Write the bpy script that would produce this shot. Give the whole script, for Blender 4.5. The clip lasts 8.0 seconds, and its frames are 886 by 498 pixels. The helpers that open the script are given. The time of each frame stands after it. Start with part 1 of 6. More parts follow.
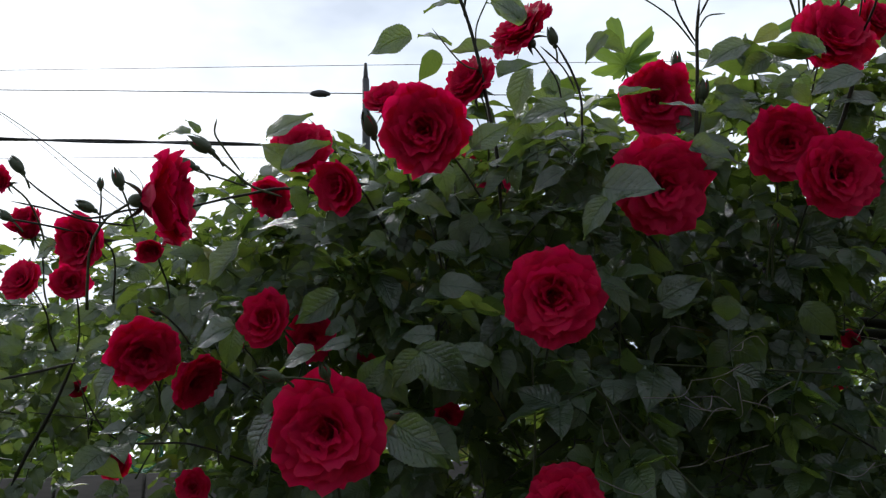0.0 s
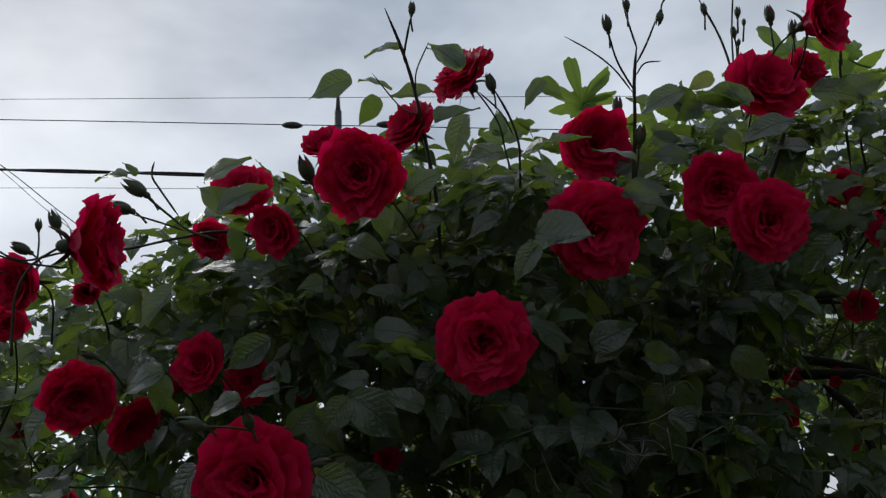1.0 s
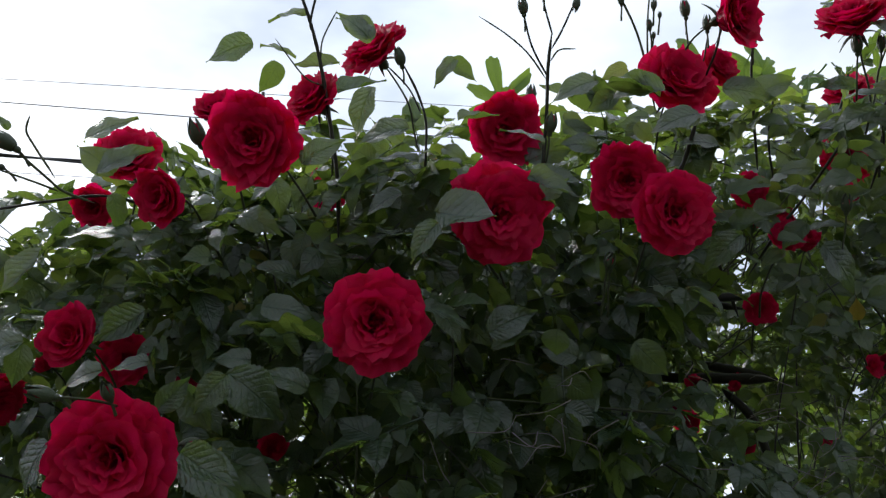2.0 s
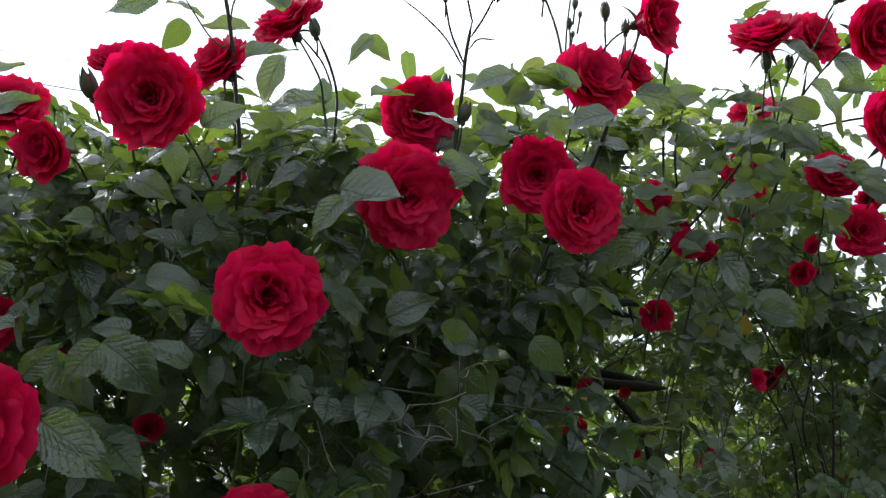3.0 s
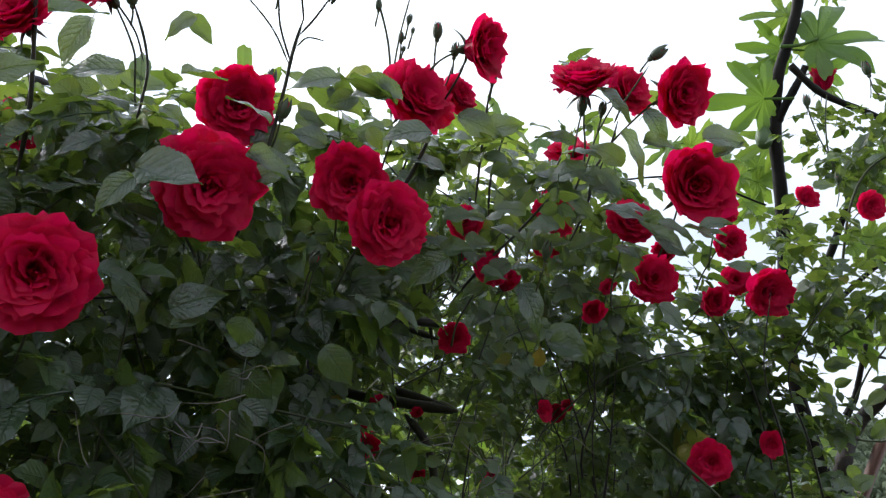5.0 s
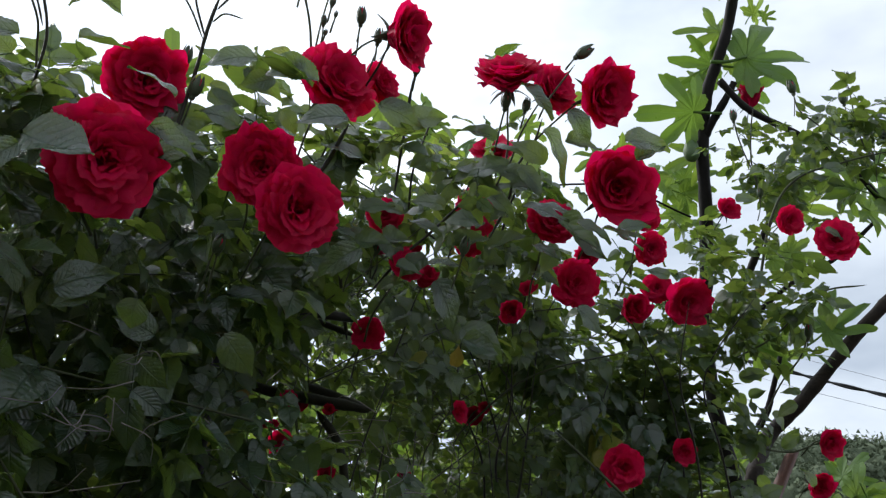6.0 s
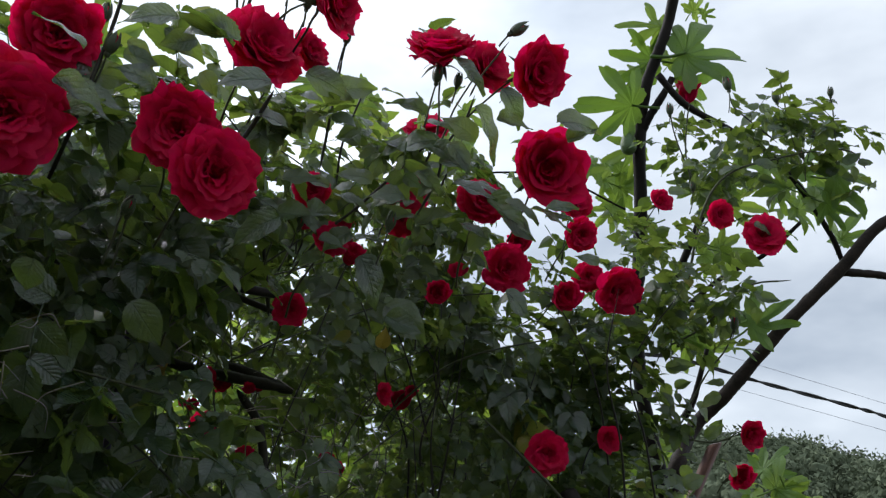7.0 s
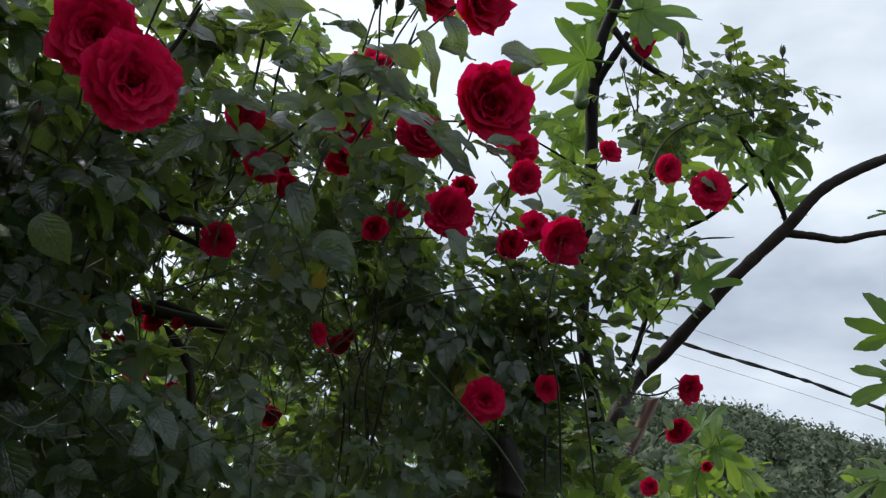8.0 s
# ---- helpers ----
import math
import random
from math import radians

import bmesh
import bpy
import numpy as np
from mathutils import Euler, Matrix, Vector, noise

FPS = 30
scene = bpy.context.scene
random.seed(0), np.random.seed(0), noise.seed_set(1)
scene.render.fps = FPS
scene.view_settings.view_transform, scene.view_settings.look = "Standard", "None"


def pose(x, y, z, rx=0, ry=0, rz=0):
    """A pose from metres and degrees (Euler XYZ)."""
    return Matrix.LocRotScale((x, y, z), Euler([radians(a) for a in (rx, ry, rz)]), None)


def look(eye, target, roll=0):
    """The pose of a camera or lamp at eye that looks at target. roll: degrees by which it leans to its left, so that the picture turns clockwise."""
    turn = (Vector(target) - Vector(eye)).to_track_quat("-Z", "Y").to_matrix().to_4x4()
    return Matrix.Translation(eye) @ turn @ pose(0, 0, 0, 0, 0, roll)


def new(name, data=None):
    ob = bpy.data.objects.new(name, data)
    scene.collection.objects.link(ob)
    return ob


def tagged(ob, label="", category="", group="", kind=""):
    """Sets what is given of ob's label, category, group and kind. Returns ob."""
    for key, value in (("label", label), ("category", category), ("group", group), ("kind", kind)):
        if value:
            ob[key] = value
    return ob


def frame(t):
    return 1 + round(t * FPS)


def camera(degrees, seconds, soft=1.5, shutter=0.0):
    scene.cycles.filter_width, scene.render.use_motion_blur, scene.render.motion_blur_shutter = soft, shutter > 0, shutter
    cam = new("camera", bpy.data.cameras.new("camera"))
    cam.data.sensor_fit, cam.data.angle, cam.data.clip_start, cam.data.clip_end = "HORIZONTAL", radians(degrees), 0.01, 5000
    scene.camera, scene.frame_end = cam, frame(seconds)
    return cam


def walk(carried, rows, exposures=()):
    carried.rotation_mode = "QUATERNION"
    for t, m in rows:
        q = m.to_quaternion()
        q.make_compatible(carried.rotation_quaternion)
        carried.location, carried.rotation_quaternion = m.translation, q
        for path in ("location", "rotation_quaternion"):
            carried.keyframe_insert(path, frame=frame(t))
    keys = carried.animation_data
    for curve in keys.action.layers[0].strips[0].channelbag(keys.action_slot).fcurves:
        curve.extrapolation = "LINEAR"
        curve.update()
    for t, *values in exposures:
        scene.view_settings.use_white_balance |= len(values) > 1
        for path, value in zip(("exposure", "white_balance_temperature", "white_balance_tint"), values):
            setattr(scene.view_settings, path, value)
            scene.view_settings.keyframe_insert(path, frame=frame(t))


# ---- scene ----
cam = camera(54.09, 8.0, soft=1.3)
METRES, EYE, TILT, LEAN, TURN = 0.28, 1.6, 18.0, 2.0, 0.0
ROWS = [
    (0.0, 0.0000, 0.0000, 0.0000, -0.00, 0.00, 0.00),
    (0.5, 0.0550, -0.0105, 0.0271, -0.73, 1.12, -0.03),
    (1.0, 0.1335, -0.0145, 0.0464, -1.75, 2.06, -0.12),
    (1.5, 0.2013, 0.0473, 0.0088, -3.97, 2.36, -1.03),
    (3.0, 0.2365, 0.2244, -0.1052, -13.85, 3.43, -6.36),
    (3.5, 0.2296, 0.2376, -0.1106, -16.74, 3.73, -7.85),
    (4.0, 0.2216, 0.2403, -0.1138, -19.46, 4.47, -9.19),
    (4.5, 0.2576, 0.2396, -0.1051, -22.73, 5.74, -10.89),
    (5.0, 0.3353, 0.2459, -0.1202, -25.97, 6.53, -12.18),
    (6.5, 0.5046, 0.3059, -0.1475, -32.59, 8.31, -14.66),
    (7.0, 0.5647, 0.3144, -0.1701, -34.75, 8.42, -15.29),
    (7.5, 0.6513, 0.3285, -0.1972, -36.51, 7.91, -16.13),
    (8.0, 0.7220, 0.3522, -0.2460, -38.03, 6.88, -16.74),
]
EXPOSURES = [(0, 0.75), (0.5, 0.38), (0.7, 0.2), (1, -0.02), (1.5, 0.35), (3, 1.7), (3.5, 1.92), (4, 1.85), (4.5, 1.75), (5, 1.6), (6.5, 1.08), (7, 1.05), (7.5, 1.03), (8, 1.03)]
walk(cam, [(t, pose(0, 0, EYE, TILT, LEAN, TURN) @ pose(METRES * x, METRES * y, METRES * z, 90 + pitch, roll, yaw)) for t, x, y, z, yaw, pitch, roll in ROWS], EXPOSURES)

# ---------------------------------------------------------------- world, sun
SUN_WAY = (-0.363, 0.730, 0.579)
world = bpy.data.worlds.new("overcast_sky")
scene.world = world
world.use_nodes = True
wn, wl = world.node_tree.nodes, world.node_tree.links
wn.clear()
w_out = wn.new("ShaderNodeOutputWorld")
w_bg = wn.new("ShaderNodeBackground")
w_sky = wn.new("ShaderNodeTexSky")
w_sky.sky_type = "NISHITA"
w_sky.sun_disc = False
w_sky.sun_elevation = math.asin(SUN_WAY[2])
w_sky.sun_rotation = math.atan2(SUN_WAY[0], SUN_WAY[1])
w_tc = wn.new("ShaderNodeTexCoord")
w_map = wn.new("ShaderNodeMapping")
w_map.inputs["Scale"].default_value = (1.0, 1.0, 2.2)
w_noise = wn.new("ShaderNodeTexNoise")
w_noise.inputs["Scale"].default_value = 2.8
w_noise.inputs["Detail"].default_value = 5.0
w_noise.inputs["Roughness"].default_value = 0.5
w_ramp = wn.new("ShaderNodeValToRGB")
w_ramp.color_ramp.elements[0].position = 0.32
w_ramp.color_ramp.elements[0].color = (2.85, 3.3, 3.95, 1)
w_ramp.color_ramp.elements[1].position = 0.68
w_ramp.color_ramp.elements[1].color = (6.4, 6.9, 7.5, 1)
w_mix = wn.new("ShaderNodeMix")
w_mix.data_type = "RGBA"
w_mix.inputs["Factor"].default_value = 0.9
wl.new(w_tc.outputs["Generated"], w_map.inputs["Vector"])
wl.new(w_map.outputs["Vector"], w_noise.inputs["Vector"])
wl.new(w_noise.outputs["Fac"], w_ramp.inputs["Fac"])
wl.new(w_sky.outputs["Color"], w_mix.inputs["A"])
wl.new(w_ramp.outputs["Color"], w_mix.inputs["B"])
w_dot = wn.new("ShaderNodeVectorMath")
w_dot.operation = "DOT_PRODUCT"
w_dot.inputs[1].default_value = SUN_WAY
w_near = wn.new("ShaderNodeMapRange")
w_near.inputs["From Min"].default_value = 0.3
w_near.inputs["From Max"].default_value = 1.0
w_near.inputs["To Min"].default_value = 0.8
w_near.inputs["To Max"].default_value = 1.3
w_near.interpolation_type = "SMOOTHSTEP"
w_lit = wn.new("ShaderNodeVectorMath")
w_lit.operation = "SCALE"
wl.new(w_tc.outputs["Generated"], w_dot.inputs[0])
wl.new(w_dot.outputs["Value"], w_near.inputs["Value"])
wl.new(w_mix.outputs["Result"], w_lit.inputs[0])
wl.new(w_near.outputs["Result"], w_lit.inputs["Scale"])
wl.new(w_lit.outputs["Vector"], w_bg.inputs["Color"])
w_bg.inputs["Strength"].default_value = 0.1
wl.new(w_bg.outputs["Background"], w_out.inputs["Surface"])

sun_data = bpy.data.lights.new("sun", "SUN")
sun_data.energy = 0.9
sun_data.angle = radians(25)
sun_data.color = (1.0, 0.97, 0.92)
sun = new("sun", sun_data)
sun.matrix_world = look(Vector((0.4, 0.9, 1.9)) + 16 * Vector(SUN_WAY), (0.4, 0.9, 1.9))


# ---------------------------------------------------------------- materials
def material(name):
    m = bpy.data.materials.new(name)
    m.use_nodes = True
    nt = m.node_tree
    nt.nodes.clear()
    out = nt.nodes.new("ShaderNodeOutputMaterial")
    bsdf = nt.nodes.new("ShaderNodeBsdfPrincipled")
    nt.links.new(bsdf.outputs[0], out.inputs["Surface"])
    return m, nt, bsdf, out


def node(nt, kind, **values):
    n = nt.nodes.new(kind)
    for key, value in values.items():
        n.inputs[key.replace("_", " ")].default_value = value
    return n


def ramp(nt, source, stops):
    r = nt.nodes.new("ShaderNodeValToRGB")
    for n, (position, colour) in enumerate(stops):
        e = r.color_ramp.elements[n] if n < 2 else r.color_ramp.elements.new(position)
        e.position = position
        e.color = (*colour, 1)
    nt.links.new(source, r.inputs["Fac"])
    return r.outputs["Color"]


def math_node(nt, op, a, b=None, clamp=False):
    n = nt.nodes.new("ShaderNodeMath")
    n.operation = op
    n.use_clamp = clamp
    for slot, value in enumerate((a, b)):
        if value is None:
            continue
        if isinstance(value, (int, float)):
            n.inputs[slot].default_value = value
        else:
            nt.links.new(value, n.inputs[slot])
    return n.outputs[0]


def mix_colour(nt, fac, a, b, blend="MIX"):
    n = nt.nodes.new("ShaderNodeMix")
    n.data_type = "RGBA"
    n.blend_type = blend
    for key, value in (("Factor", fac), ("A", a), ("B", b)):
        if isinstance(value, (int, float)):
            n.inputs[key].default_value = value
        elif isinstance(value, tuple):
            n.inputs[key].default_value = (*value, 1)
        else:
            nt.links.new(value, n.inputs[key])
    return n.outputs["Result"]


def droplets(nt, vector, scale, cover):
    """Height of raindrops lying on a surface."""
    v = node(nt, "ShaderNodeTexVoronoi", Scale=scale)
    nt.links.new(vector, v.inputs["Vector"])
    seed = nt.nodes.new("ShaderNodeSeparateColor")
    nt.links.new(v.outputs["Color"], seed.inputs[0])
    size = math_node(nt, "MULTIPLY", math_node(nt, "SUBTRACT", seed.outputs[0], 1 - cover, True), 0.4 / cover)
    inside = math_node(nt, "SUBTRACT", size, v.outputs["Distance"], True)
    return math_node(nt, "POWER", math_node(nt, "MULTIPLY", inside, 4.0, True), 0.5)


def thin_surface(nt, bsdf, out, front, through_colour, share):
    """A leaf or petal: a wet front, and light that passes through."""
    trans = nt.nodes.new("ShaderNodeBsdfTranslucent")
    nt.links.new(front, bsdf.inputs["Base Color"])
    nt.links.new(through_colour, trans.inputs["Color"])
    mix = nt.nodes.new("ShaderNodeMixShader")
    mix.inputs["Fac"].default_value = share
    nt.links.new(bsdf.outputs[0], mix.inputs[1])
    nt.links.new(trans.outputs[0], mix.inputs[2])
    nt.links.new(mix.outputs[0], out.inputs["Surface"])
    return trans


def leaf_material(name, dark, light, glow_a, glow_b, island, share, rough, veins=9.0, depth=0.0012, drop_scale=22.0, gloss=0.5):
    """A thin leaf: pillowed between its side veins, finely wrinkled, with small raindrops on it."""
    m, nt, bsdf, out = material(name)
    uv = nt.nodes.new("ShaderNodeUVMap")
    sep = nt.nodes.new("ShaderNodeSeparateXYZ")
    nt.links.new(uv.outputs["UV"], sep.inputs[0])
    across = math_node(nt, "ABSOLUTE", math_node(nt, "SUBTRACT", sep.outputs["X"], 0.5))
    phase = math_node(nt, "SUBTRACT", sep.outputs["Y"], math_node(nt, "MULTIPLY", across, 0.55))
    wave = math_node(nt, "ABSOLUTE", math_node(nt, "SINE", math_node(nt, "MULTIPLY", phase, veins * math.pi)))
    side = math_node(nt, "POWER", math_node(nt, "SUBTRACT", 1.0, wave, True), 6.0)
    rib = math_node(nt, "SUBTRACT", 1.0, math_node(nt, "MULTIPLY", across, 30.0), True)
    vein = math_node(nt, "MAXIMUM", rib, math_node(nt, "MULTIPLY", side, 0.6))
    tc = nt.nodes.new("ShaderNodeTexCoord")
    geo = nt.nodes.new("ShaderNodeNewGeometry" if island else "ShaderNodeObjectInfo")
    rnd = geo.outputs["Random Per Island" if island else "Random"]
    unit = 18.0 if island else 1.0
    blotch = node(nt, "ShaderNodeTexNoise", Scale=4.0 * unit, Detail=4.0)
    wrinkle = node(nt, "ShaderNodeTexNoise", Scale=15.0 * unit, Detail=3.0)
    for n in (blotch, wrinkle):
        nt.links.new(tc.outputs["Object"], n.inputs["Vector"])
    tone = math_node(nt, "ADD", math_node(nt, "MULTIPLY", rnd, 0.75), math_node(nt, "MULTIPLY", blotch.outputs["Fac"], 0.4))
    base = ramp(nt, tone, [(0.15, dark), (0.98, light)])
    base = mix_colour(nt, math_node(nt, "MULTIPLY", vein, 0.22), base, tuple(1.9 * c for c in light))
    sick = math_node(nt, "GREATER_THAN", rnd, 0.992)
    base = mix_colour(nt, math_node(nt, "MULTIPLY", sick, 0.6), base, (0.30, 0.22, 0.03))
    glow = ramp(nt, tone, [(0.2, glow_a), (0.95, glow_b)])
    glow = mix_colour(nt, math_node(nt, "MULTIPLY", vein, 0.35), glow, tuple(0.5 * c for c in glow_a))
    drops = droplets(nt, tc.outputs["Object"], drop_scale * unit, 0.3)
    quilt = math_node(nt, "MULTIPLY", math_node(nt, "POWER", wave, 0.6), 0.42)
    relief = math_node(nt, "SUBTRACT", quilt, math_node(nt, "MULTIPLY", rib, 0.6))
    relief = math_node(nt, "ADD", relief, math_node(nt, "MULTIPLY", wrinkle.outputs["Fac"], 1.5))
    relief = math_node(nt, "ADD", relief, math_node(nt, "MULTIPLY", blotch.outputs["Fac"], 1.2))
    relief = math_node(nt, "ADD", relief, math_node(nt, "MULTIPLY", drops, 0.7))
    bump = node(nt, "ShaderNodeBump", Strength=0.9, Distance=depth)
    nt.links.new(relief, bump.inputs["Height"])
    nt.links.new(bump.outputs[0], bsdf.inputs["Normal"])
    wet = math_node(nt, "SUBTRACT", math_node(nt, "ADD", rough - 0.08, math_node(nt, "MULTIPLY", wrinkle.outputs["Fac"], 0.16)), math_node(nt, "MULTIPLY", drops, rough * 0.75))
    nt.links.new(wet, bsdf.inputs["Roughness"])
    bsdf.inputs["Specular IOR Level"].default_value = gloss
    thin_surface(nt, bsdf, out, base, glow, share)
    return m


def petal_material():
    m, nt, bsdf, out = material("crimson_petal")
    tc = nt.nodes.new("ShaderNodeTexCoord")
    info = nt.nodes.new("ShaderNodeObjectInfo")
    uv = nt.nodes.new("ShaderNodeUVMap")
    sep = nt.nodes.new("ShaderNodeSeparateXYZ")
    nt.links.new(uv.outputs["UV"], sep.inputs[0])
    stretch = nt.nodes.new("ShaderNodeMapping")
    stretch.inputs["Scale"].default_value = (26.0, 2.0, 1.0)
    nt.links.new(uv.outputs["UV"], stretch.inputs["Vector"])
    streak = node(nt, "ShaderNodeTexNoise", Scale=1.0, Detail=4.0)
    nt.links.new(stretch.outputs[0], streak.inputs["Vector"])
    mottle = node(nt, "ShaderNodeTexNoise", Scale=3.0, Detail=4.0)
    nt.links.new(tc.outputs["Object"], mottle.inputs["Vector"])
    tone = math_node(nt, "ADD", math_node(nt, "MULTIPLY", info.outputs["Random"], 0.35),
                     math_node(nt, "MULTIPLY", math_node(nt, "ADD", streak.outputs["Fac"], mottle.outputs["Fac"]), 0.35))
    base = ramp(nt, tone, [(0.2, (0.40, 0.0015, 0.044)), (0.55, (0.58, 0.003, 0.072)), (0.9, (0.74, 0.011, 0.115))])
    rim = math_node(nt, "POWER", sep.outputs["Y"], 14.0)
    base = mix_colour(nt, math_node(nt, "MULTIPLY", rim, 0.25), base, (0.82, 0.05, 0.10))
    glow = ramp(nt, tone, [(0.2, (0.72, 0.001, 0.065)), (0.9, (0.94, 0.006, 0.12))])
    drops = droplets(nt, tc.outputs["Object"], 24.0, 0.22)
    relief = math_node(nt, "ADD", math_node(nt, "MULTIPLY", streak.outputs["Fac"], 0.45), math_node(nt, "MULTIPLY", drops, 1.2))
    relief = math_node(nt, "ADD", relief, math_node(nt, "MULTIPLY", mottle.outputs["Fac"], 1.6))
    bump = node(nt, "ShaderNodeBump", Strength=0.8, Distance=0.0018)
    nt.links.new(relief, bump.inputs["Height"])
    nt.links.new(bump.outputs[0], bsdf.inputs["Normal"])
    nt.links.new(math_node(nt, "SUBTRACT", 0.5, math_node(nt, "MULTIPLY", drops, 0.4)), bsdf.inputs["Roughness"])
    nt.links.new(math_node(nt, "ADD", 0.16, math_node(nt, "MULTIPLY", drops, 0.8)), bsdf.inputs["Specular IOR Level"])
    thin_surface(nt, bsdf, out, base, glow, 0.5)
    return m


def solid_material(name, dark, light, rough, scale, relief=0.4, depth=0.002, metal=0.0, stretch=(1, 1, 1), gloss=0.5, vary=0.0):
    m, nt, bsdf, out = material(name)
    tc = nt.nodes.new("ShaderNodeTexCoord")
    mp = nt.nodes.new("ShaderNodeMapping")
    mp.inputs["Scale"].default_value = stretch
    nt.links.new(tc.outputs["Object"], mp.inputs["Vector"])
    coarse = node(nt, "ShaderNodeTexNoise", Scale=scale, Detail=5.0)
    fine = node(nt, "ShaderNodeTexNoise", Scale=scale * 7, Detail=4.0)
    for n in (coarse, fine):
        nt.links.new(mp.outputs[0], n.inputs["Vector"])
    both = math_node(nt, "ADD", math_node(nt, "MULTIPLY", coarse.outputs["Fac"], 0.6), math_node(nt, "MULTIPLY", fine.outputs["Fac"], 0.4))
    if vary:
        geo = nt.nodes.new("ShaderNodeNewGeometry")
        both = math_node(nt, "ADD", both, math_node(nt, "MULTIPLY", math_node(nt, "SUBTRACT", geo.outputs["Random Per Island"], 0.5), vary))
    nt.links.new(ramp(nt, both, [(0.32, dark), (0.68, light)]), bsdf.inputs["Base Color"])
    bump = node(nt, "ShaderNodeBump", Strength=relief, Distance=depth)
    nt.links.new(both, bump.inputs["Height"])
    nt.links.new(bump.outputs[0], bsdf.inputs["Normal"])
    nt.links.new(math_node(nt, "ADD", math_node(nt, "MULTIPLY", fine.outputs["Fac"], 0.2), rough - 0.1), bsdf.inputs["Roughness"])
    bsdf.inputs["Metallic"].default_value = metal
    bsdf.inputs["Specular IOR Level"].default_value = gloss
    return m


M_PETAL = petal_material()
M_LEAF = leaf_material("rose_leaf", (0.009, 0.024, 0.017), (0.033, 0.060, 0.038), (0.24, 0.38, 0.05), (0.44, 0.60, 0.09), False, 0.27, 0.18, depth=0.0012, gloss=0.85)
M_LEAF_STUFF = leaf_material("rose_foliage", (0.010, 0.027, 0.017), (0.043, 0.076, 0.042), (0.24, 0.39, 0.045), (0.48, 0.64, 0.09), True, 0.26, 0.18, depth=0.0012, gloss=0.8)
M_SHRUB = leaf_material("shrub_foliage", (0.05, 0.10, 0.02), (0.12, 0.17, 0.04), (0.26, 0.44, 0.05), (0.46, 0.60, 0.08), True, 0.46, 0.5)
M_FIG_LEAF = leaf_material("fig_leaf", (0.04, 0.095, 0.022), (0.11, 0.19, 0.04), (0.22, 0.38, 0.045), (0.40, 0.56, 0.07), False, 0.38, 0.45, 7.0, 0.0015)
M_YELLOW = leaf_material("withered_leaf", (0.16, 0.10, 0.02), (0.34, 0.24, 0.04), (0.40, 0.30, 0.04), (0.55, 0.45, 0.06), False, 0.3, 0.4)
M_CALYX = solid_material("green_calyx", (0.018, 0.030, 0.014), (0.06, 0.085, 0.035), 0.45, 120.0)
M_STEM = solid_material("green_brown_stem", (0.02, 0.028, 0.012), (0.06, 0.07, 0.028), 0.45, 60.0, gloss=0.25)
M_CANE = solid_material("dark_wet_cane", (0.010, 0.010, 0.008), (0.035, 0.034, 0.02), 0.5, 70.0, 0.6, gloss=0.2)
M_TWIG = solid_material("dry_twig", (0.07, 0.06, 0.045), (0.2, 0.18, 0.14), 0.5, 90.0)
M_BARK = solid_material("wet_fig_bark", (0.005, 0.0045, 0.004), (0.017, 0.014, 0.012), 0.55, 22.0, 0.7, 0.004, 0.0, (1, 1, 0.5), 0.12)
M_LIMB = solid_material("brown_fig_bark", (0.008, 0.0055, 0.0045), (0.034, 0.024, 0.020), 0.6, 26.0, 0.9, 0.005, gloss=0.2)
M_FIG = solid_material("green_fig_skin", (0.05, 0.09, 0.03), (0.09, 0.15, 0.05), 0.45, 40.0)
M_WOOD = solid_material("red_brown_timber", (0.05, 0.015, 0.009), (0.13, 0.045, 0.024), 0.5, 14.0, 0.6, 0.003, 0.0, (6, 6, 0.6))
M_PIPE = solid_material("dark_iron", (0.012, 0.012, 0.013), (0.04, 0.038, 0.036), 0.45, 40.0, 0.4, 0.001, 0.6)
M_WALL = solid_material("grey_weathered_board", (0.05, 0.043, 0.037), (0.12, 0.105, 0.093), 0.7, 5.0, 0.5, 0.004, 0.0, (0.4, 1, 3))
M_WIRE = solid_material("green_garden_wire", (0.005, 0.10, 0.045), (0.012, 0.20, 0.09), 0.4, 60.0)
M_CABLE = solid_material("black_cable_sheath", (0.012, 0.012, 0.014), (0.03, 0.03, 0.033), 0.5, 8.0)
M_POLE = solid_material("grey_steel_pole", (0.03, 0.032, 0.035), (0.07, 0.072, 0.076), 0.5, 4.0, 0.2, 0.002, 0.3)
M_PLASTER = solid_material("grey_plaster", (0.26, 0.25, 0.24), (0.36, 0.35, 0.33), 0.85, 2.0, 0.3, 0.003)
M_SOIL = solid_material("grassy_soil", (0.03, 0.045, 0.018), (0.11, 0.10, 0.055), 0.9, 1.6, 0.8, 0.03)
M_HILL = solid_material("far_wood_foliage", (0.10, 0.125, 0.08), (0.17, 0.20, 0.13), 0.95, 1.6, 0.3, 0.1, gloss=0.05, vary=0.25)
# Haze put into the colour: paler grey than the black cable sheath.
M_FAR_WIRE = solid_material("haze_grey_wire", (0.10, 0.105, 0.11), (0.16, 0.165, 0.17), 0.6, 8.0)


# ---------------------------------------------------------------- mesh helpers
def part(name, bm, mat, parent, label=""):
    me = bpy.data.meshes.new(name)
    bm.to_mesh(me)
    bm.free()
    me.materials.append(mat)
    me.polygons.foreach_set("use_smooth", [True] * len(me.polygons))
    ob = new(name, me)
    ob.parent = parent
    return tagged(ob, label)


